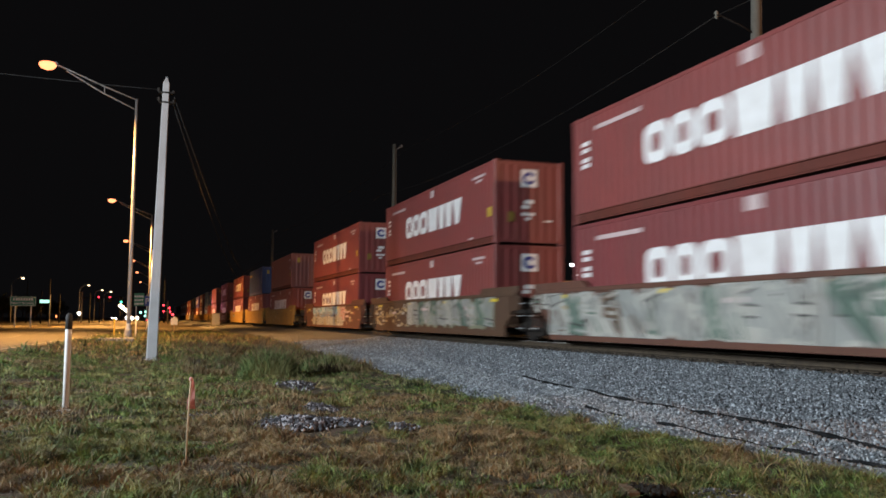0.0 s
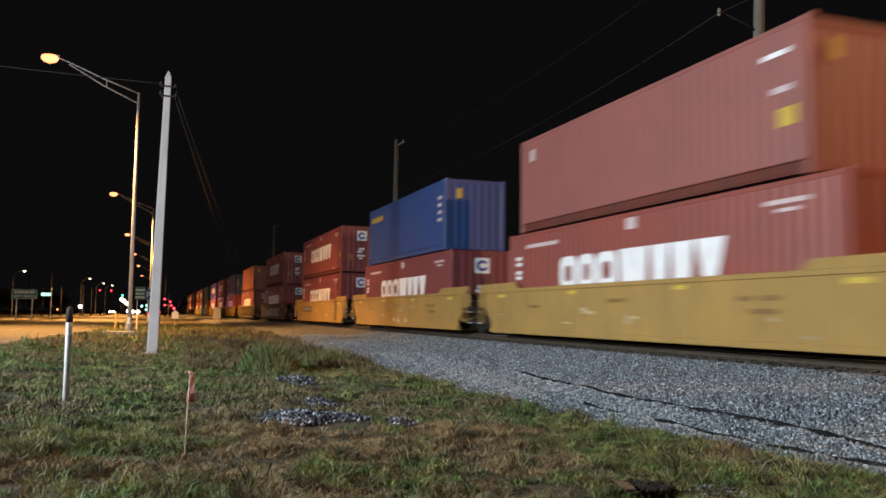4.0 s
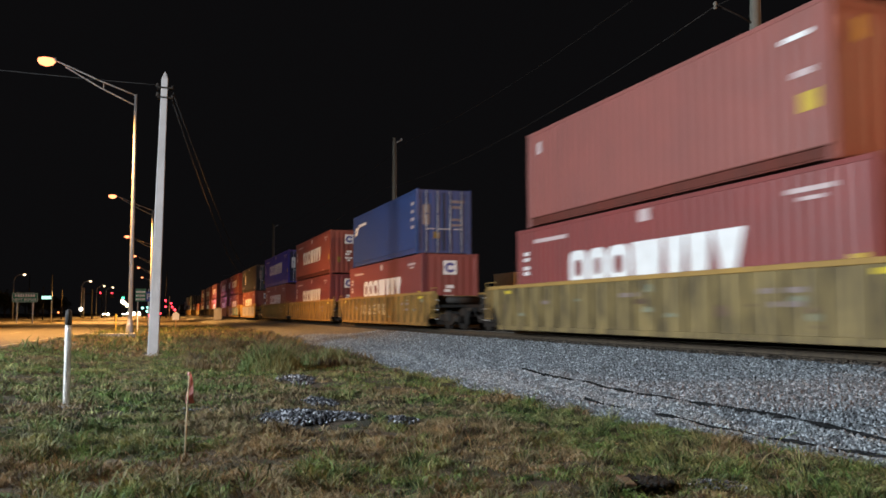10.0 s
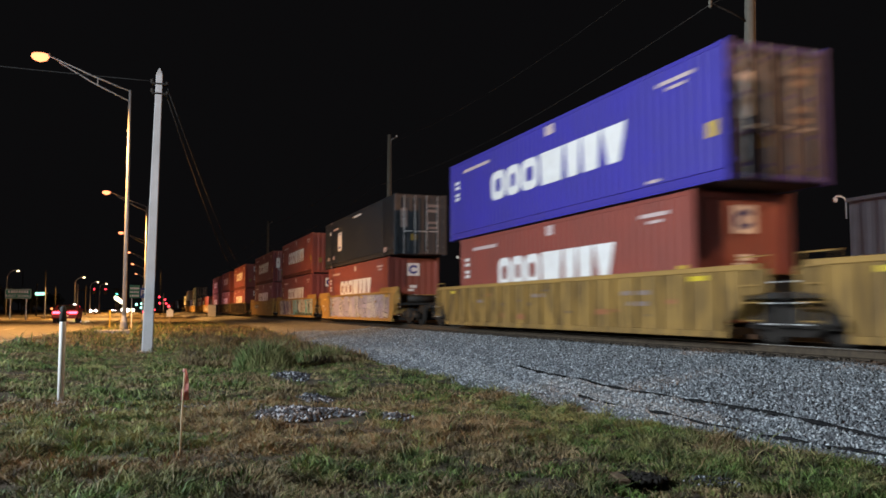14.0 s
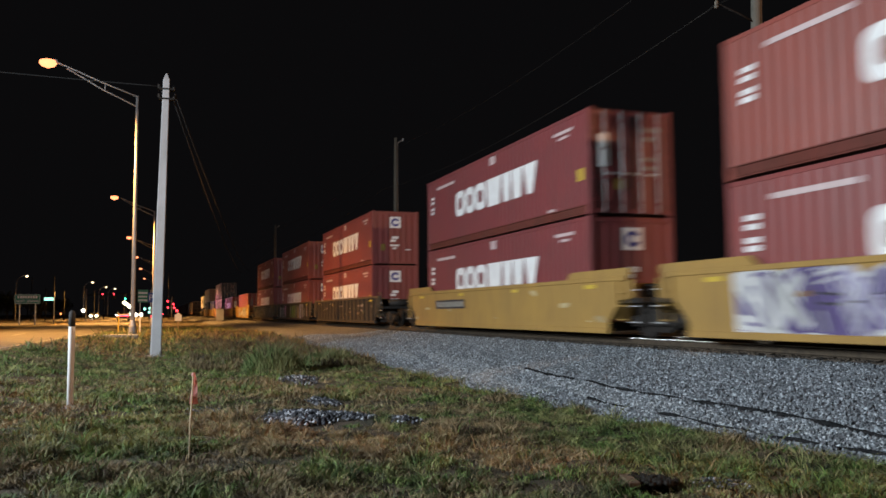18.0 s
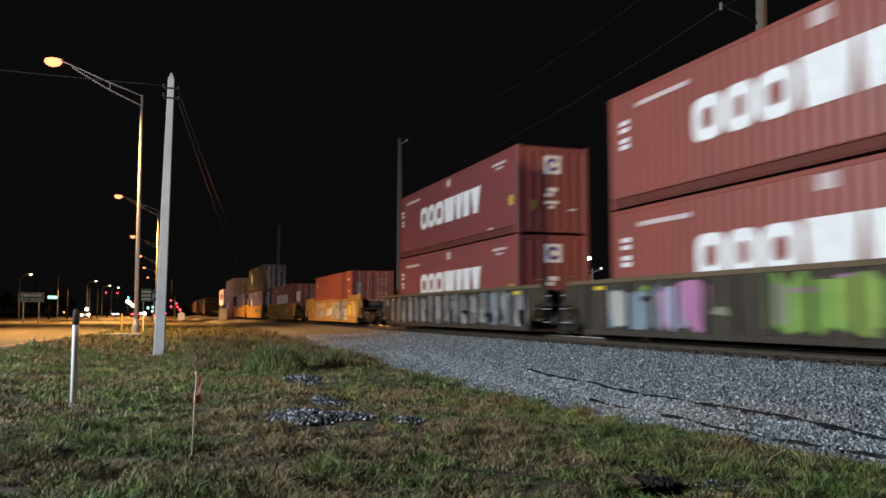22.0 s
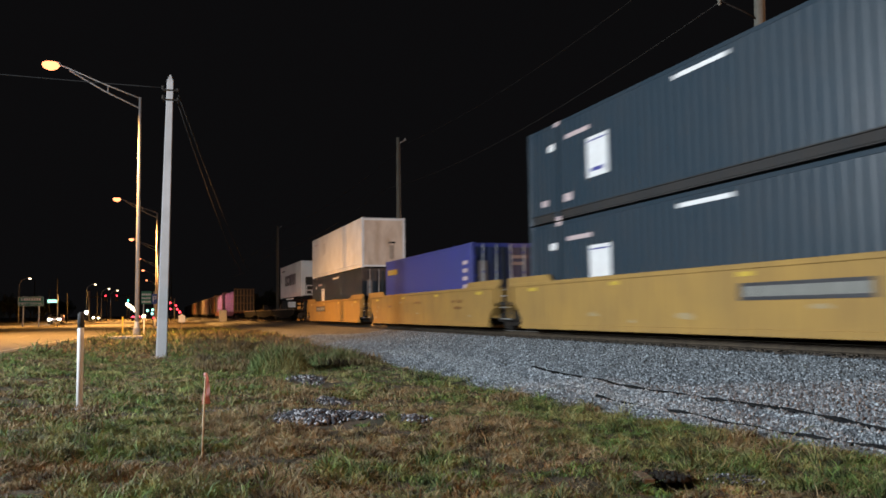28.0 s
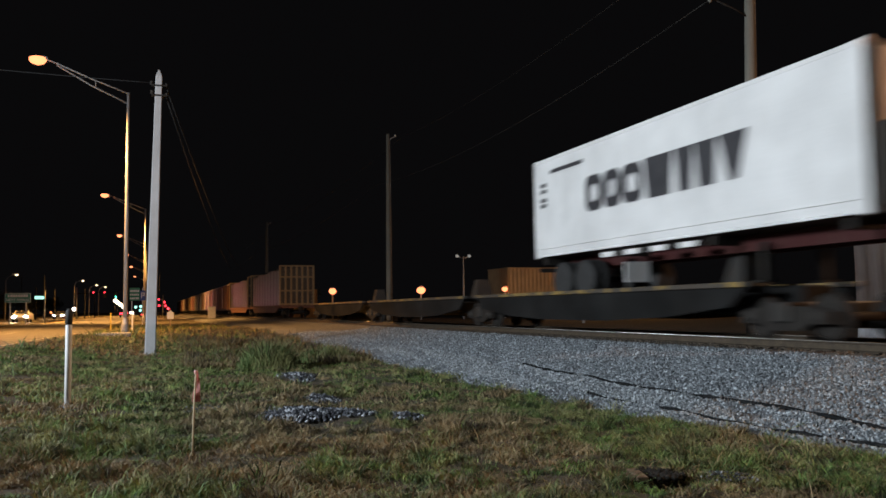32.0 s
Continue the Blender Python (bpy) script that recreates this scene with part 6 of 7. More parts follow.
def well_car(paint, label, half=8.15, ribbed=False, plate=False, front_truck=True, back_truck=True, raised=True, back_coupled=False, front_coupled=False, chord=None, joint=9.8):
    """One well unit: the floor hangs low between the trucks; y runs along the train."""
    ob = thing("well_car", label, "well car", group="well cars of the train")
    chord = chord or paint
    golden = paint is YELLOW
    low, top, xs = 0.17, 1.47, 1.45
    for sx in (-1, 1):
        a, b = sorted((sx * xs, sx * (xs - 0.05)))
        part("side_sheet", box("side_sheet", a, b, -half, half, low, top, paint), ob)
        part("top_chord", box("top_chord", *sorted((sx * (xs + 0.035), sx * (xs - 0.10))), -half - 0.9, half + 0.9, top - 0.06, top + 0.05, chord, 0.012), ob)
        part("bottom_sill", box("bottom_sill", *sorted((sx * (xs + 0.03), sx * (xs - 0.12))), -half, half, low - 0.06, low + 0.08, paint, 0.012), ob)
        if ribbed:
            n = 17
            me = box("rib", *sorted((sx * (xs + 0.002), sx * (xs + 0.075))), -0.05, 0.05, low + 0.08, top - 0.06, paint)
            for i in range(n):
                part("rib", me, ob, loc=(0, -half + 0.25 + i * (2 * half - 0.5) / (n - 1), 0))
        for sy in (-1, 1):
            if raised:
                o = [(sy * (half - 2.2), top + 0.05), (sy * (half - 1.95), top + 0.24), (sy * (half + 1.0), top + 0.24), (sy * (half + 1.0), top + 0.05)]
                o = o if sy > 0 else o[::-1]
                part("raised_end", prism("raised_end", o, *sorted((sx * xs, sx * (xs - 0.06))), chord), ob)
            o = [(sy * half, low + 0.25), (sy * half, top - 0.06), (sy * (half + 1.15), top - 0.06), (sy * (half + 1.15), 0.98), (sy * (half + 0.55), 0.92)]
            o = o if sy > 0 else o[::-1]
            part("end_gusset", prism("end_gusset", o, *sorted((sx * (xs - 0.005), sx * (xs - 0.07))), paint), ob)
            for z in (0.40, 0.78, 1.16):
                part("grab_iron", rod("grab_iron", (sx * (xs - 0.03), sy * (half + 0.9), z), (sx * (xs - 0.03), sy * (half + 1.4), z), 0.016, 0.016, GALV, 6), ob, "pale steel grab iron")
            part("ladder_post", rod("ladder_post", (sx * (xs - 0.03), sy * (half + 1.4), 0.36), (sx * (xs - 0.03), sy * (half + 1.4), 1.2), 0.02, 0.02, BLACK, 6), ob)
            part("reflector", box("reflector", *sorted((sx * (xs + 0.004), sx * (xs + 0.012))), sy * (half - 0.9) - 0.3, sy * (half - 0.9) + 0.3, top - 0.22, top - 0.12, DECAL_YELLOW if golden else REFLECT), ob, "yellow reflective strip")
        for u in (() if ribbed else (-0.3, 0.3)):
            part("reflector", box("reflector", *sorted((sx * (xs + 0.004), sx * (xs + 0.012))), u * half - 0.22, u * half + 0.22, top - 0.20, top - 0.11, DECAL_YELLOW if golden else REFLECT), ob, "yellow reflective strip")
    for i in range(7):
        y = -half + 0.4 + i * (2 * half - 0.8) / 6
        part("cross_member", box("cross_member", -xs + 0.06, xs - 0.06, y - 0.12, y + 0.12, low + 0.0, low + 0.13, BLACK), ob)
    if plate:
        for y in (plate,):
            part("plate_frame", box("plate_frame", -xs - 0.012, -xs - 0.003, y - 1.65, y + 1.65, 0.80, 1.14, DECAL_BLACK), ob)
            for k in range(7):
                part("plate_bar", box("plate_bar", -xs - 0.02, -xs - 0.013, y - 1.5 + k * 0.44, y - 1.2 + k * 0.44, 0.87, 1.07, PALE_GREY), ob)
    else:
        for y, w, z in ((-5.2, 0.55, 1.0), (-4.5, 0.4, 1.0), (-5.0, 0.8, 0.75), (4.8, 0.6, 0.9), (0.2, 0.8, 1.02)):
            part("code_bar", box("code_bar", -xs - 0.012, -xs - 0.003, y - w / 2, y + w / 2, z, z + 0.1, DULL if ribbed else BROWN_MARK if golden else PALE_DECAL), ob)
    for sy in (-1, 1):
        e = sy * (half + 0.03)
        part("end_bulkhead", box("end_bulkhead", -xs + 0.07, xs - 0.07, *sorted((e, e + sy * 0.07)), low + 0.3, top - 0.1, paint), ob)
        part("platform", box("platform", -xs + 0.08, xs - 0.08, *sorted((e + sy * 0.08, sy * (joint - 0.25))), 0.86, 0.98, BLACK, 0.01), ob, "dark end platform over the truck")
        part("center_sill", box("center_sill", -0.3, 0.3, *sorted((e + sy * 0.08, sy * (joint + (0.6 if (sy < 0 and front_coupled) or (sy > 0 and back_coupled) else -0.05)))), 0.60, 0.86, BLACK, 0.02), ob)
        part("handrail", tube("handrail", [(-xs + 0.05, sy * (half + 1.1), 1.0), (-xs + 0.05, sy * (half + 1.1), 1.66), (-xs + 0.05, sy * (half + 0.3), 1.66), (-xs + 0.05, sy * (half + 0.3), 1.45)], 0.018, chord), ob)
        part("ladder", boxes("ladder", [(-xs - 0.06, -xs - 0.035, sy * (half + 0.75) - 0.2, sy * (half + 0.75) + 0.2, z, z + 0.025) for z in (0.45, 0.78, 1.1, 1.4)] + [(-xs - 0.06, -xs + 0.0, sy * (half + 0.75) + k - 0.012, sy * (half + 0.75) + k + 0.012, 0.42, 1.43) for k in (-0.2, 0.2)], chord), ob)
        part("brake_tank", rod("brake_tank", (-0.9, sy * (half + 0.75), 1.16), (0.5, sy * (half + 0.75), 1.16), 0.17, 0.17, BLACK, 10), ob)
        part("valve_box", box("valve_box", 0.6, 1.1, *sorted((sy * (half + 0.5), sy * (half + 1.0))), 0.98, 1.4, BLACK, 0.02), ob)
    if front_truck:
        truck(ob, -joint)
    if back_truck:
        truck(ob, joint)
    if front_coupled:
        o = part("coupler", COUPLER_ME, ob, loc=(0, -joint - 0.75, 0))
        o.rotation_euler.z = math.pi
        o = part("hose", HOSE_ME, ob, loc=(0, -joint - 0.7, 0))
        o.rotation_euler.z = math.pi
    if back_coupled:
        part("coupler", COUPLER_ME, ob, loc=(0, joint + 0.75, 0))
        part("hose", HOSE_ME, ob, loc=(0, joint + 0.7, 0))
    return ob


L45, L40, L53 = 13.9, 12.25, 16.15
LOAD_SHIFT = {2: -0.16, 13: -0.08, 19: -0.38, 21: -0.18}      # loads that sit off the middle of their car
PROTO = {}


def box_on(kind, y, level):
    """A container of a kind: the first is built, the next ones are copies."""
    if kind not in PROTO:
        PROTO[kind] = KINDS[kind]()
        ob = PROTO[kind]
    else:
        ob = copy_thing(PROTO[kind], Matrix())
    TRAIN.append((ob, TRACK_X, y, RAIL_Z + (0.33 if level == 0 else 3.24)))
    return ob


KINDS = {
    "c45a": lambda: shipping_container(L45, RED[0], "oxide-red container with a large white company mark", H=2.885),
    "c45b": lambda: shipping_container(L45, RED[1], "dark oxide-red container with a large white company mark", H=2.885),
    "c45c": lambda: shipping_container(L45, RED[2], "faded red container with a large white company mark", H=2.885),
    "c45d": lambda: shipping_container(L45, RED[1], "dark red container with white company mark and locked doors", end="doors", H=2.885),
    "c40": lambda: shipping_container(L40, RED[0], "shorter oxide-red container with a white company mark", H=2.885),
    "p40": lambda: shipping_container(L40, ORANGE, "plain faded orange-red container with small plates", style="plain", end="panel", H=2.885),
    "r40": lambda: shipping_container(L40, RED[2], "plain red container with locked doors and small plates", style="plain", end="doors", H=2.885),
    "b40": lambda: shipping_container(L40, BLUE, "blue corrugated container with a small yellow name field", style="yellow_name", H=2.885),
    "s40": lambda: shipping_container(L40, BLUE, "blue container with a white swoosh mark and locked doors", style="swoosh", end="doors", H=2.885),
    "n40": lambda: shipping_container(L40, NAVY, "dark navy container with small white plates", style="plain", H=2.885),
    # violet-blue boxes: doors in a darker tone than the sides
    "v53": lambda: shipping_container(L53, VIOLET, "long violet-blue container with a white company mark", end="doors", H=2.885, door_tone=NAVY),
    "d40": lambda: shipping_container(L40, DEEP_BLUE, "violet-blue container with a yellow name field", style="short_name", end="doors", H=2.885, door_tone=NAVY),
    "k53": lambda: shipping_container(L53, CHARCOAL, "long charcoal container with a white tag", style="white_tag", end="doors", H=2.885),
    "t53": lambda: shipping_container(L53, SLATE, "long slate-blue container with a white tag and doors", style="white_tag", end="doors", H=2.885),
    "w53": lambda: shipping_container(L53, REEFER, "long smooth white container with a plain end wall", style="white_box", end="plain", flat=True, H=2.885),
}

# centre on the train, paint, ribbed, plate, joints (front, back: 1 coupled), lower, upper, words
W = "loaded well car in %s"
CARS = [
    (-218.0, CAR_BROWN, 0, 0, 0, 0, "c45b", "c45a", W % "brown paint covered with pale graffiti"),
    (-198.5, CAR_OLIVE, 0, 0, 0, 0, "c45a", "c45a", W % "brown paint with olive graffiti"),
    (-178.7, CAR_BROWN, 0, 0, 0, 1, "c45b", "c45a", W % "brown paint with blue and white graffiti"),
    (-155.5, YELLOW, 0, 0, 1, 0, "c45c", "p40", W % "plain yellow paint"),
    (-136.0, YELLOW, 0, 0, 0, 0, "c45b", "b40", W % "plain yellow paint"),
    (-115.8, YELLOW, 0, 3.75, 0, 1, "c45b", "c45a", W % "plain yellow paint"),
    (-92.3, CAR_OLIVE, 0, 0, 1, 1, "c45b", "c40", W % "brown paint with white graffiti"),
    (-68.6, OLD_OLIVE, 1, 0, 1, 1, "c45a", "p40", W % "dirty yellow ribbed steel"),
    (-44.75, OLD_YELLOW, 1, 0, 1, 0, "c45a", "s40", W % "dirty yellow ribbed steel"),
    (-24.9, OLD_YELLOW, 1, 0, 0, 0, "c45b", "c45c", W % "dirty yellow ribbed steel"),
    (-5.6, OLD_YELLOW, 1, 0, 0, 1, "c45c", "v53", W % "dirty yellow ribbed steel"),
    (18.2, YELLOW, 0, 0, 1, 0, "c45c", "k53", W % "yellow paint with pale graffiti"),
    (38.0, YELLOW, 0, 0, 0, 0, "c45a", "c45c", W % "yellow paint with lilac and white graffiti"),
    (57.6, YELLOW, 0, 3.75, 0, 1, "c45b", "c45d", W % "plain yellow paint"),
    (81.1, CAR_DARK, 1, 0, 1, 0, "c45a", "c45a", W % "dark weathered ribbed steel"),
    (100.9, CAR_DARK, 1, 0, 0, 0, "c45c", "c45c", W % "dark ribbed steel with green and pink graffiti"),
    (120.7, CAR_DARK, 1, 0, 0, 1, "c45a", "c45b", W % "dark ribbed steel with grey graffiti"),
    (144.2, YELLOW, 0, 0, 1, 1, "r40", None, "yellow well car with graffiti carrying one red container"),
    (168.1, OLD_YELLOW, 1, 0, 1, 1, "c45d", None, "dirty yellow ribbed well car carrying one red container"),
    (192.0, YELLOW, 0, -3.9, 1, 0, "t53", "t53", W % "smooth yellow paint with a lettered plate"),
    (211.0, YELLOW, 0, 0, 0, 0, "d40", None, "smooth yellow well car carrying one violet-blue container"),
    (230.7, YELLOW, 0, 3.75, 0, 1, "k53", "w53", W % "smooth yellow paint"),
]
# sprayed pieces by car: from, to, low, high, edge, field, marks
PIECES = {
    0: ((-8.1, -3.0, 0.24, 1.42, "bone", "bone", "bone sage grey white"), (-3.0, 3.4, 0.24, 1.42, "bone", "grey", "sage bone grey bone"), (3.4, 8.1, 0.24, 1.40, "grey", "bone", "grey brown bone sage"), (8.15, 9.2, 0.96, 1.40, "bone", "grey", "bone sage bone"), (6.1, 9.0, 1.53, 1.70, None, None, "bone grey bone")),
    1: ((-7.2, 2.6, 0.40, 1.43, "olive", "grey", "grey sage bone sage grey bone"),),
    2: ((-2.5, 5.7, 0.92, 1.43, "pale_blue", "sky", "sky blue pale_blue"), (-3.9, 5.9, 0.24, 0.80, "grey", "bone", "bone white tan bone"), (-1.3, 5.1, 0.78, 1.1, "blue", "blue", "blue white tan"), (-4.4, -2.6, 0.60, 1.40, "bone", "rose", "rose bone rose")),
    15: ((4.6, 6.9, 0.24, 1.36, None, "steel", "steel bone blue ash"), (2.9, 4.6, 0.24, 1.36, None, "pink", "pink lilac pink"), (-1.6, 1.2, 0.24, 1.40, None, "green", "lime green olive"), (-3.6, -1.6, 0.24, 1.36, None, None, "tan olive"), (-5.6, -3.6, 0.24, 1.36, None, "lilac", "ash lilac"), (-8.0, -5.6, 0.24, 1.36, None, None, "mauve tan ash")),
    16: ((-8.0, 8.1, 0.24, 1.38, None, "smoke", "ash smoke grey steel smoke"), (-7.9, 7.9, 0.24, 0.85, None, None, "grey smoke ash smoke"), (8.1, 9.2, 0.96, 1.40, None, "smoke", "ash smoke grey")),
    6: ((-4.2, 4.2, 0.34, 1.10, "grey", None, "grey pale_blue ash"), (4.2, 7.6, 0.3, 1.2, "brown", None, "ash grey tan")),
    8: ((-1.6, 3.4, 0.55, 1.10, "tan", None, "straw tan straw"),),
    11: ((-7.6, -1.0, 0.24, 1.42, "grey", "lilac", "white lilac periwinkle white"), (-1.0, 5.6, 0.24, 1.40, "lilac", "periwinkle", "lilac white periwinkle")),
    12: ((1.0, 6.6, 0.24, 1.42, "white", "purple", "white purple lilac purple white"), (-0.9, 1.0, 0.24, 1.42, "sky", "tan", "cyan rust tan sky"), (-8.0, -0.9, 0.24, 0.42, "sage", "sage", "sage"), (-8.0, -0.9, 0.42, 1.42, "cyan", "white", "white black cyan white bone")),
    17: ((1.4, 4.8, 0.24, 0.95, None, "ash", "ash lilac ash"), (1.2, 4.8, 0.85, 1.42, None, None, "bone straw bone"), (-1.1, 1.2, 0.45, 1.02, None, "white", "white bone"), (-5.4, -1.1, 0.85, 1.42, None, "steel", "steel sage_pale ash"), (-5.8, -1.0, 0.24, 0.92, "ash", "ash", "white bone white"), (-8.0, -5.8, 0.3, 1.4, None, None, "straw yellow rose")),
}
SMUDGES = {0: (4.0, 8.0, 14, "rust bone tan"), 1: (2.4, 8.1, 60, "tan straw bone tan"), 2: (-8.1, 8.1, 44, "tan straw bone rust"), 3: (-8, 8, 8, "tan straw"), 4: (-8, 8, 7, "tan straw"), 5: (-8, 8, 8, "tan straw"), 6: (-8, 8, 16, "rust brown grey"), 7: (-8, 8, 16, "brown olive"), 8: (-8, 8, 16, "brown olive"), 9: (-8, 8, 14, "rust brown"), 10: (-8, 8, 14, "brown rust"), 11: (4, 8, 10, "tan white"), 13: (-8, 8, 8, "tan straw"), 14: (-8, 8, 18, "olive brown tan"), 15: (-8, 8, 12, "pink green olive"), 16: (-8, 8, 26, "ash grey steel"), 17: (-8, 8, 16, "straw bone yellow"), 18: (-8, 8, 16, "brown"), 19: (-8, 8, 6, "tan"), 20: (-8, 8, 6, "tan"), 21: (-8, 8, 6, "tan")}
for i, (y, paint, ribbed, plate, fc, bc, low, up, label) in enumerate(CARS):
    nxt = CARS[i + 1][0] - y if i + 1 < len(CARS) else 19.6
    prv = y - CARS[i - 1][0] if i else 19.6
    ob = well_car(paint, label, ribbed=bool(ribbed), plate=plate, front_truck=bool(fc) or i == 0, back_truck=True, raised=not ribbed, front_coupled=bool(fc), back_coupled=bool(bc), chord=YELLOW if paint in (OLD_YELLOW, OLD_OLIVE) else CHORD_TAN if paint is CAR_DARK else None, joint=9.8 if not (fc or bc) else 9.75)
    for k, (a, b, z0, z1, edge, fill, marks) in enumerate(PIECES.get(i, ())):
        graffiti(ob, a, b, z0, z1, SP.get(edge), SP.get(fill), [SP[m] for m in marks.split()], 10 * i + k)
    if i in SMUDGES:
        a, b, count, tones = SMUDGES[i]
        specks(ob, a, b, count, [SP[m] for m in tones.split()], 500 + i)
    TRAIN.append((ob, TRACK_X, y, RAIL_Z))
    y += LOAD_SHIFT.get(i, 0.0)
    box_on(low, y, 0)
    if up:
        box_on(up, y, 1)

# -- spine car with a refrigerated box on its road chassis
DECK_EDGE = sprayed("deck_edge", (0.06, 0.05, 0.04), [(0.24, 0.16, 0.05), (0.05, 0.045, 0.04)], 0.6, 0.5)
SPINE = painted("spine_dark", (0.008, 0.008, 0.008), (0.018, 0.015, 0.012), amount=0.6, rough=0.85, gloss=0.08)


def spine_unit(y, label, front_truck, last):
    ob = thing("spine_car", label, "spine car", group="spine cars of the train")
    part("center_sill", box("center_sill", -0.38, 0.38, -7.3, 7.3, 0.45, 1.02, SPINE, 0.03), ob)
    for sx in (-1, 1):
        part("side_apron", prism("side_apron", [(-6.9, 1.0), (6.9, 1.0), (6.4, 0.62), (4.2, 0.40), (1.6, 0.30), (-1.6, 0.30), (-4.2, 0.40), (-6.4, 0.62)], *sorted((sx * 1.38, sx * 1.32)), SPINE), ob)
        part("deck_edge", box("deck_edge", *sorted((sx * 1.45, sx * 1.25)), -7.0, 7.0, 1.0, 1.10, DECK_EDGE, 0.01), ob, "worn dull yellow deck edge")
    for k in range(6):
        yy = -6.2 + k * 2.48
        part("cross_beam", box("cross_beam", -1.3, 1.3, yy - 0.12, yy + 0.12, 0.9, 1.04, BLACK), ob)
    part("hitch_stand", loft("hitch_stand", [[(-0.35, -5.6, 1.0), (0.35, -5.6, 1.0), (0.35, -4.9, 1.0), (-0.35, -4.9, 1.0)], [(-0.22, -5.45, 1.75), (0.22, -5.45, 1.75), (0.22, -5.1, 1.75), (-0.22, -5.1, 1.75)]], BLACK), ob)
    part("ramp_plate", box("ramp_plate", -1.2, 1.2, 3.6, 6.8, 1.05, 1.10, STEEL, 0.01), ob)
    if front_truck:
        truck(ob, -7.5)
    truck(ob, 7.5)
    TRAIN.append((ob, TRACK_X, y, RAIL_Z))


for i in range(3):
    spine_unit(253.7 + 15.1 * i, "dark low spine car " + ("carrying a white trailer" if i == 0 else "with worn yellow deck edges"), i == 0, i == 2)

KENO = thing("container_trailer", "white refrigerated box with a black company mark on a road chassis", "trailer")
rb = shipping_container(12.2, REEFER, "x", style="company", end="plain", flat=True, mark=DECAL_BLACK, H=2.9)
for o in list(rb.children):
    o.parent = KENO
    o.location.z += 1.2
bpy.data.objects.remove(rb)
unit = part("reefer_unit", box("reefer_unit", -0.95, 0.95, -6.35, -6.1, 1.35, 2.75, BLACK, 0.03), KENO, "dark refrigeration unit with pale frames")
part("frame", boxes("frame", [(-0.95, 0.95, -6.4, -6.34, z, z + 0.09) for z in (1.3, 1.62, 2.0)] + [(x, x + 0.09, -6.4, -6.34, 1.3, 2.1) for x in (-0.95, 0.1, 0.86)], GALV), unit)
part("fan_ring", loft("fan_ring", [ring((0.35, -6.36, 2.4), r, 16, "y") for r in (0.36, 0.28)], STEEL, caps=False), unit)
part("tank", box("tank", -0.5, 0.5, -6.42, -6.2, 1.45, 1.6, WHITE, 0.03), unit)
for x in (-0.42, 0.42):
    part("chassis_beam", box("chassis_beam", x - 0.07, x + 0.07, -5.9, 5.9, 0.86, 1.19, painted("chassis_red", (0.05, 0.012, 0.012), amount=0.5, rough=0.8, gloss=0.1)), KENO)
for yy in (-5.6, -2.0, 1.4, 5.6):
    part("cross_bar", box("cross_bar", -1.22, 1.22, yy - 0.1, yy + 0.1, 1.0, 1.19, STEEL, 0.01), KENO)
for k in range(4):
    part("side_marker", box("side_marker", -1.30, -1.2, -1.6 + k * 1.1, -1.0 + k * 1.1, 1.02, 1.14, DECAL), KENO, "white marker bar")
for x in (-0.75, 0.75):
    leg = part("landing_leg", box("landing_leg", x - 0.07, x + 0.07, -3.1, -2.95, 0.25, 1.0, STEEL, 0.01), KENO)
    part("foot", box("foot", x - 0.15, x + 0.15, -3.15, -2.9, 0.2, 0.25, STEEL), leg)
TYRE_ME = loft("tyre", [ring((o, 0, 0), r, 20, "x") for o, r in ((-0.13, 0.28), (-0.13, 0.47), (-0.10, 0.51), (0.10, 0.51), (0.13, 0.47), (0.13, 0.28))], RUBBER, True)
RIM_ME = loft("rim", [ring((o, 0, 0), r, 16, "x") for o, r in ((-0.11, 0.275), (-0.05, 0.2), (-0.06, 0.08))], WHITE, True)
for yy in (3.3, 4.55):
    part("axle", rod("axle", (-1.1, yy, 0.51), (1.1, yy, 0.51), 0.06, 0.06, STEEL), KENO)
    for x in (-1.13, -0.82, 0.82, 1.13):
        w = part("tyre", TYRE_ME, KENO, loc=(x, yy, 0.51))
        part("rim", RIM_ME, w)
part("mud_flap", box("mud_flap", -1.28, -0.6, 1.2, 1.24, 0.35, 0.85, WHITE), KENO, "pale mud flap")
part("light_bar", boxes("light_bar", [(-1.2, 1.2, 5.95, 6.05, 0.8, 0.92)], STEEL), KENO)
TRAIN.append((KENO, TRACK_X, 250.0, RAIL_Z + 0.89))


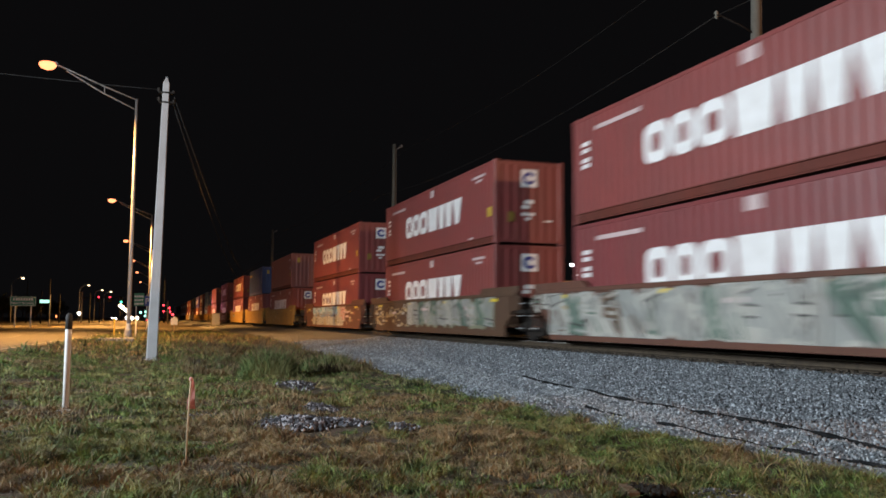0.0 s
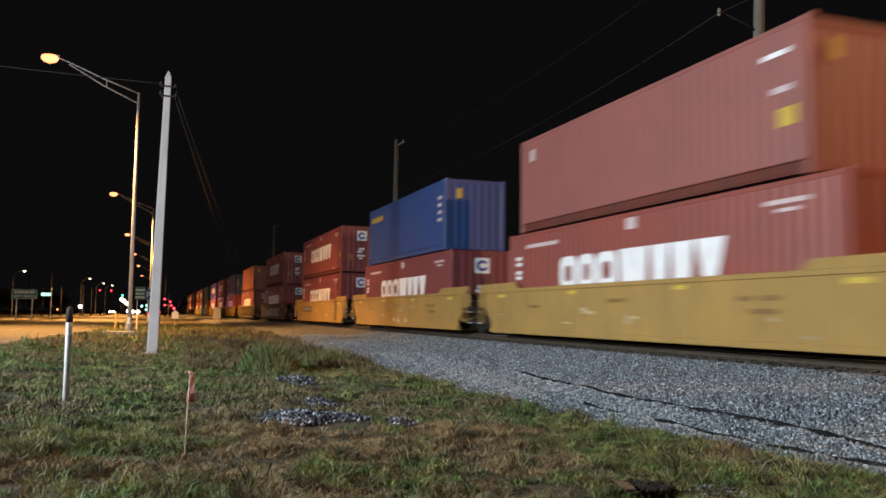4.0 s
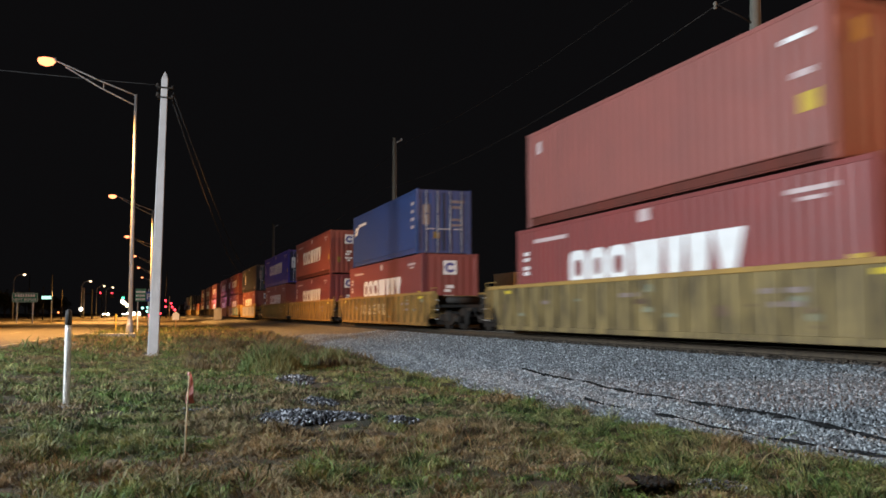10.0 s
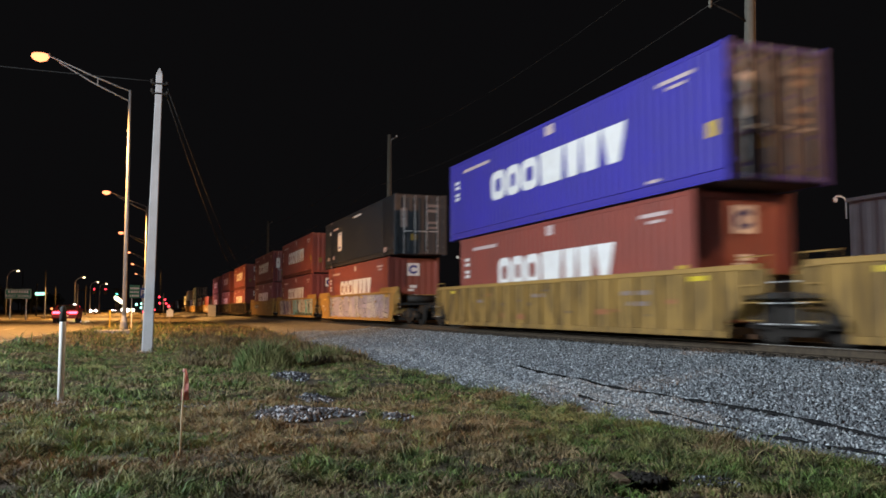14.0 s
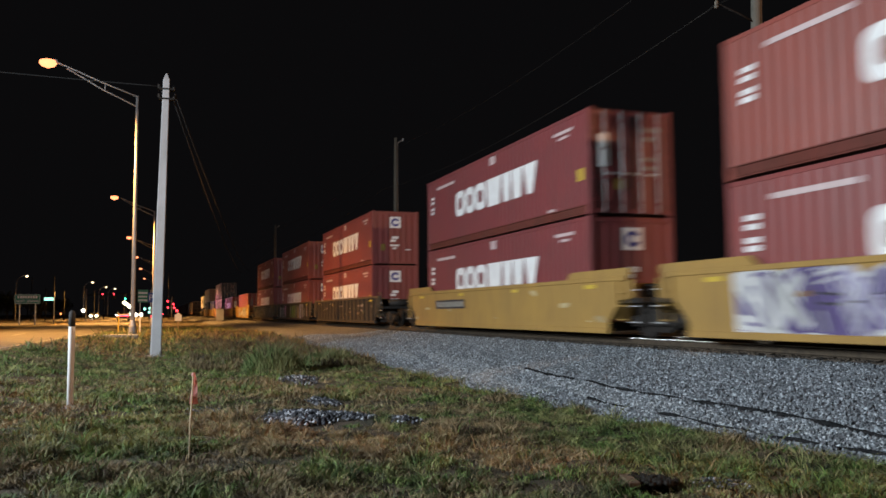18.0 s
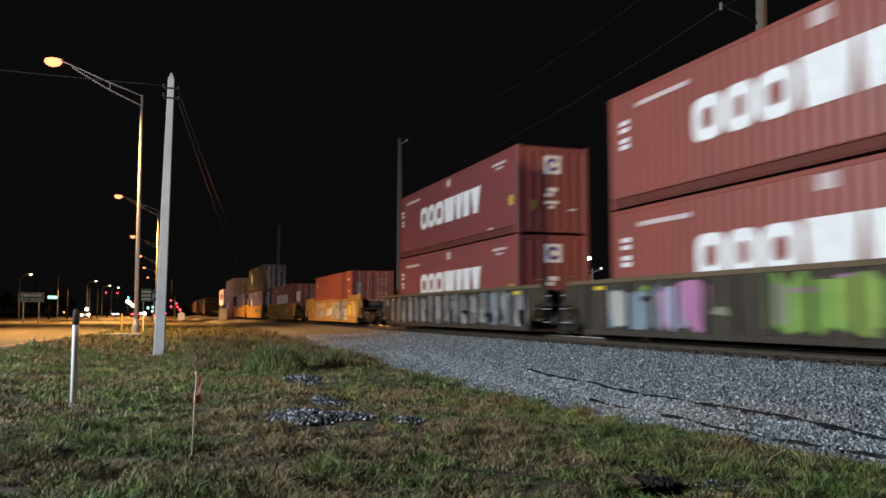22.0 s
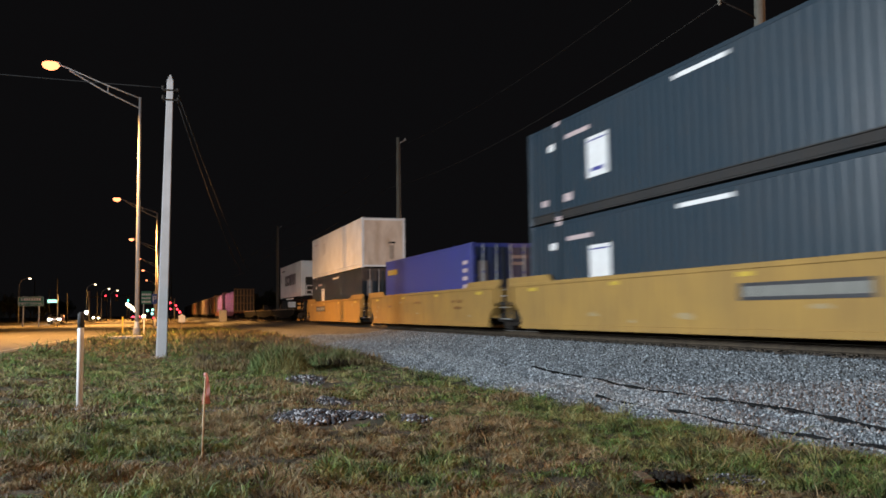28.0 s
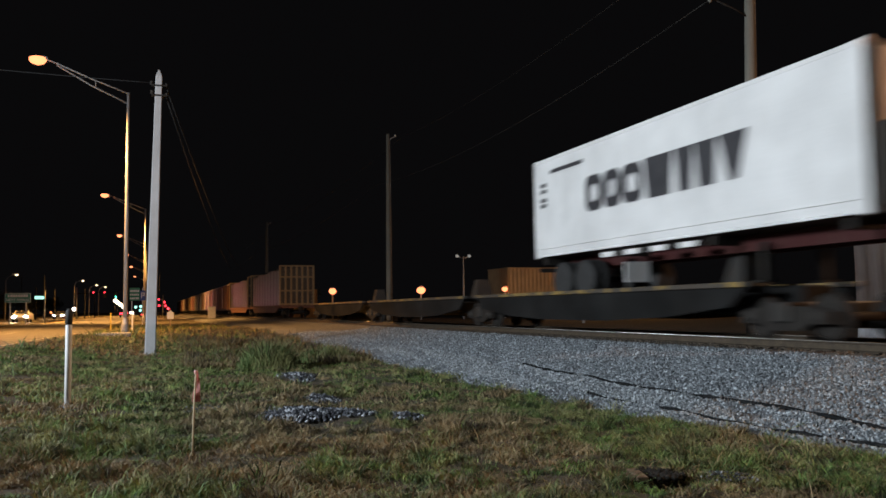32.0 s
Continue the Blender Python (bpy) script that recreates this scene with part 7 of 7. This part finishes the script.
# -- freight cars at the tail
def bulkhead_car(y, half, load, label):
    ob = thing("bulkhead_flat_car", label, "flat car", group="flat cars of the train")
    part("deck", box("deck", -1.5, 1.5, -half, half, 0.85, 1.1, CAR_BROWN, 0.02), ob)
    part("side_sill", prism("side_sill", [(-half, 0.85), (half, 0.85), (half - 2.5, 0.85), (half - 4, 0.45), (-half + 4, 0.45), (-half + 2.5, 0.85)], -1.45, -1.35, CAR_BROWN), ob)
    tan = painted("bulkhead_tan", (0.27, 0.185, 0.09), amount=0.3)
    for sy in (-1, 1):
        e = sy * (half - 1.4)
        for x in np.linspace(-1.45, 1.45, 7):
            part("bulkhead_post", box("bulkhead_post", x - 0.07, x + 0.07, *sorted((e, e + sy * 0.16)), 1.1, 4.55, tan, 0.01), ob)
        for z in (1.15, 2.3, 3.5, 4.45):
            part("bulkhead_rail", box("bulkhead_rail", -1.5, 1.5, *sorted((e + sy * 0.01, e + sy * 0.14)), z, z + 0.11, tan), ob)
        for z in np.arange(1.2, 4.4, 0.32):
            part("bulkhead_plank", box("bulkhead_plank", -1.45, 1.45, *sorted((e - sy * 0.06, e - sy * 0.005)), z, z + 0.29, load), ob)
    for k in range(5):
        yy = -half + 1.9 + k * (2 * half - 3.8) / 5
        w = (2 * half - 3.8) / 5
        part("cargo_block", box("cargo_block", -1.35, 1.35, yy + 0.06, yy + w - 0.06, 1.12, 4.2 + 0.12 * (k % 2), load, 0.03), ob, "dark wrapped bundle")
        part("strap", box("strap", -1.37, 1.37, yy + w * 0.5 - 0.03, yy + w * 0.5 + 0.03, 1.12, 4.36, BLACK), ob)
    for sy in (-1, 1):
        truck(ob, sy * (half - 2.2))
        o = part("coupler", COUPLER_ME, ob, loc=(0, sy * half, 0))
        o.rotation_euler.z = 0 if sy > 0 else math.pi
    TRAIN.append((ob, TRACK_X, y, RAIL_Z))


WRAP = painted("dark_wrap", (0.035, 0.028, 0.022), amount=0.4)
bulkhead_car(316.5, 11.8, WRAP, "bulkhead flat car with tan end frames and dark bundles")
bulkhead_car(341.5, 12.4, painted("dark_wrap_b", (0.03, 0.025, 0.02), amount=0.3), "bulkhead flat car loaded with dark wrapped bundles")


def boxcar(y, paint, label):
    ob = thing("boxcar", label, "boxcar", group="boxcars of the train")
    part("side_wall", ribbed_wall("side_wall", (-1.48, -8.2), (-1.48, 8.2), 0.95, 4.35, 0.9, 0.05, paint, -1), ob)
    part("side_wall", ribbed_wall("side_wall", (1.48, -8.2), (1.48, 8.2), 0.95, 4.35, 0.9, 0.05, paint, 1), ob)
    for sy in (-1, 1):
        part("end_wall", box("end_wall", -1.48, 1.48, *sorted((sy * 8.2, sy * 8.12)), 0.95, 4.35, paint), ob)
        for k in range(5):
            part("end_rib", box("end_rib", -1.35, 1.35, *sorted((sy * 8.2, sy * 8.27)), 1.3 + 0.6 * k, 1.42 + 0.6 * k, paint, 0.01), ob)
        truck(ob, sy * 6.6)
        o = part("coupler", COUPLER_ME, ob, loc=(0, sy * 8.3, 0))
        o.rotation_euler.z = 0 if sy > 0 else math.pi
    part("roof", loft("roof", [[(-1.5, s, 4.35), (1.5, s, 4.35), (1.4, s, 4.45), (0, s, 4.6), (-1.4, s, 4.45)] for s in (-8.25, 8.25)], GALV), ob)
    d = part("door", box("door", -1.56, -1.5, -1.6, 1.6, 1.05, 4.25, paint, 0.01), ob)
    part("door_bar", rod("door_bar", (-1.58, -1.2, 1.1), (-1.58, -1.2, 4.2), 0.03, 0.03, GALV), d)
    part("underframe", box("underframe", -1.4, 1.4, -8.2, 8.2, 0.75, 0.96, BLACK), ob)
    TRAIN.append((ob, TRACK_X, y, RAIL_Z))


PALE = painted("boxcar_pale", (0.26, 0.21, 0.195), amount=0.25)
PINKISH = painted("boxcar_rose", (0.18, 0.075, 0.062), amount=0.35)
OCHRE = painted("boxcar_ochre", (0.18, 0.125, 0.06), amount=0.35)
for i, p in enumerate((CAR_BROWN, PINKISH, PALE, OCHRE, PALE, PINKISH, OCHRE, CAR_BROWN, PALE, PINKISH, CAR_BROWN, OCHRE)):
    boxcar(364.5 + 18.2 * i, p, "weathered boxcar with a sliding door at the tail of the train")


# ---- road traffic ----
GLASS = bpy.data.materials.new("car_glass")
GLASS.use_nodes = True
gb = GLASS.node_tree.nodes["Principled BSDF"]
gb.inputs["Base Color"].default_value = (0.02, 0.022, 0.025, 1)
gb.inputs["Roughness"].default_value = 0.06
TAIL = glowing("tail_lamp", (1.0, 0.05, 0.09), 9.0)
HEAD = glowing("head_lamp", (1.0, 0.95, 0.85), 600.0)


LOW_BEAM = glowing("low_beam", (1.0, 0.95, 0.86), 36000.0)


def road_car(paint, label, heads=False):
    """A saloon car; its front points along +y."""
    ob = thing("car", label, "car", group="cars on the road")
    prof = [(-2.35, 0.35), (-2.4, 0.62), (-2.35, 0.98), (-1.55, 1.04), (-0.75, 1.42), (0.45, 1.42), (1.15, 1.02), (2.2, 0.86), (2.4, 0.6), (2.35, 0.35)]
    rings_ = []
    for x, k, dz in ((-0.93, 0.96, -0.03), (-0.90, 1.0, 0.0), (0.90, 1.0, 0.0), (0.93, 0.96, -0.03)):
        rings_.append([(x * (1.0 if z < 1.1 else 0.80), y * k, z + (dz if z > 0.5 else 0)) for y, z in prof])
    part("body", loft("body", rings_, paint, False), ob)
    part("rear_window", mesh_of("rear_window", [(-0.66, -1.47, 1.10), (0.66, -1.47, 1.10), (0.60, -0.84, 1.40), (-0.60, -0.84, 1.40)], [(0, 1, 2, 3)], GLASS), ob)
    part("windscreen", mesh_of("windscreen", [(-0.66, 1.1, 1.08), (0.66, 1.1, 1.08), (0.60, 0.52, 1.41), (-0.60, 0.52, 1.41)], [(0, 1, 2, 3)], GLASS), ob)
    for sx in (-1, 1):
        part("side_window", prism("side_window", [(-1.2, 1.06), (0.9, 1.06), (0.4, 1.38), (-0.7, 1.38)], *sorted((sx * 0.80, sx * 0.86)), GLASS), ob)
        part("mirror", box("mirror", *sorted((sx * 0.92, sx * 1.08)), 0.75, 0.9, 0.98, 1.12, paint, 0.02), ob)
        part("headlight", box("headlight", *sorted((sx * 0.5, sx * 0.82)), 2.36, 2.42, 0.60, 0.78, HEAD if heads else GALV, 0.02), ob, "glowing white headlight" if heads else "")
        if not heads:
            c = sx * 0.66
            # black plates added ahead of the lamp, only to narrow its beam
            h = part("beam_blind", boxes("beam_blind", [(c - 0.09, c + 0.09, 2.40, 2.80, 0.785, 0.80), (c - 0.09, c - 0.075, 2.40, 2.80, 0.66, 0.79), (c + 0.075, c + 0.09, 2.40, 2.80, 0.66, 0.79)], BLACK), ob)
            part("low_beam", box("low_beam", c - 0.07, c + 0.07, 2.425, 2.432, 0.725, 0.782, LOW_BEAM), h, "dipped white headlight beam")
        part("tail_light", box("tail_light", *sorted((sx * 0.3, sx * 0.88)), -2.43, -2.36, 0.72, 0.9, TAIL, 0.02), ob, "glowing red tail light")
        for yy in (-1.4, 1.45):
            w = part("wheel", loft("wheel", [ring((sx * 0.80 + o, yy, 0.33), r, 18, "x") for o, r in ((-0.11, 0.2), (-0.11, 0.31), (-0.08, 0.335), (0.08, 0.335), (0.11, 0.31), (0.11, 0.2))], RUBBER, True), ob)
            part("rim", loft("rim", [ring((sx * 0.90 + o * sx, yy, 0.33), r, 12, "x") for o, r in ((0.01, 0.2), (-0.03, 0.1))], GALV), w)
    part("light_strip", box("light_strip", -0.3, 0.3, -2.42, -2.36, 0.78, 0.86, TAIL, 0.01), ob)
    part("bumper", box("bumper", -0.88, 0.88, -2.46, -2.3, 0.38, 0.62, paint, 0.04), ob)
    part("number_plate", box("number_plate", -0.26, 0.26, -2.475, -2.46, 0.5, 0.62, WHITE), ob)
    return ob


RED_CAR = road_car(painted("car_red", (0.11, 0.006, 0.013), amount=0.05, rough=0.45, gloss=0.25), "dark red saloon car with a glowing full-width tail light")
HEAD_CAR = road_car(painted("car_silver", (0.3, 0.3, 0.32), amount=0.05, rough=0.25), "silver saloon car with bright headlights on", True)
HEAD_CAR_B = road_car(painted("car_black", (0.02, 0.02, 0.025), amount=0.05, rough=0.2), "black saloon car with bright headlights on", True)


# ---- keys ----
def run(t):
    """Metres that the train has gone past its place at 16 s."""
    u = t - 16
    return 2.03 + 14.5905 * u - 0.0031783 * u * u - 0.00024534 * u ** 3


def motions():
    for ob, x, y, z in TRAIN:
        walk(ob, [(t, pose(x, y - run(t), z)) for t in (0, 4, 8, 12, 16, 20, 24, 28, 32)])
    walk(RED_CAR, [(t, pose(x, y, 0.05 + 0.5 * float(smooth_step(13, 28, y)))) for t, x, y in CAR_RED])
    walk(HEAD_CAR, [(t, pose(-14.6, y, 0.55, 0, 0, 180)) for t, y in CAR_A])
    walk(HEAD_CAR_B, [(t, pose(-15.2, y, 0.55, 0, 0, 180)) for t, y in CAR_B])


CAR_RED = [(0, -6.1, -208), (11, -6.1, 12.4), (11.4, -6.1, 20.4), (11.8, -6.1, 28.4), (12, -6.1, 32.4), (12.5, -6.1, 42.4), (13, -6.1, 52.4), (13.5, -6.1, 62.4), (14, -6.1, 73), (14.5, -6.05, 83), (16.5, -5.5, 122), (17, -5.4, 130), (18, -5.2, 146), (20, -4.95, 171), (22, -4.95, 189), (24, -4.95, 195), (32, -4.95, 196)]
CAR_A = [(0, 360), (20, 205), (27.5, 140), (28.5, 133), (29.5, 132), (30.5, 126), (31.5, 118), (32, 114)]
CAR_B = [(0, 620), (20, 350), (22, 326), (24, 285), (27.5, 235), (28.5, 222), (29.5, 206), (30.5, 195), (31.5, 174), (32, 166)]

motions()
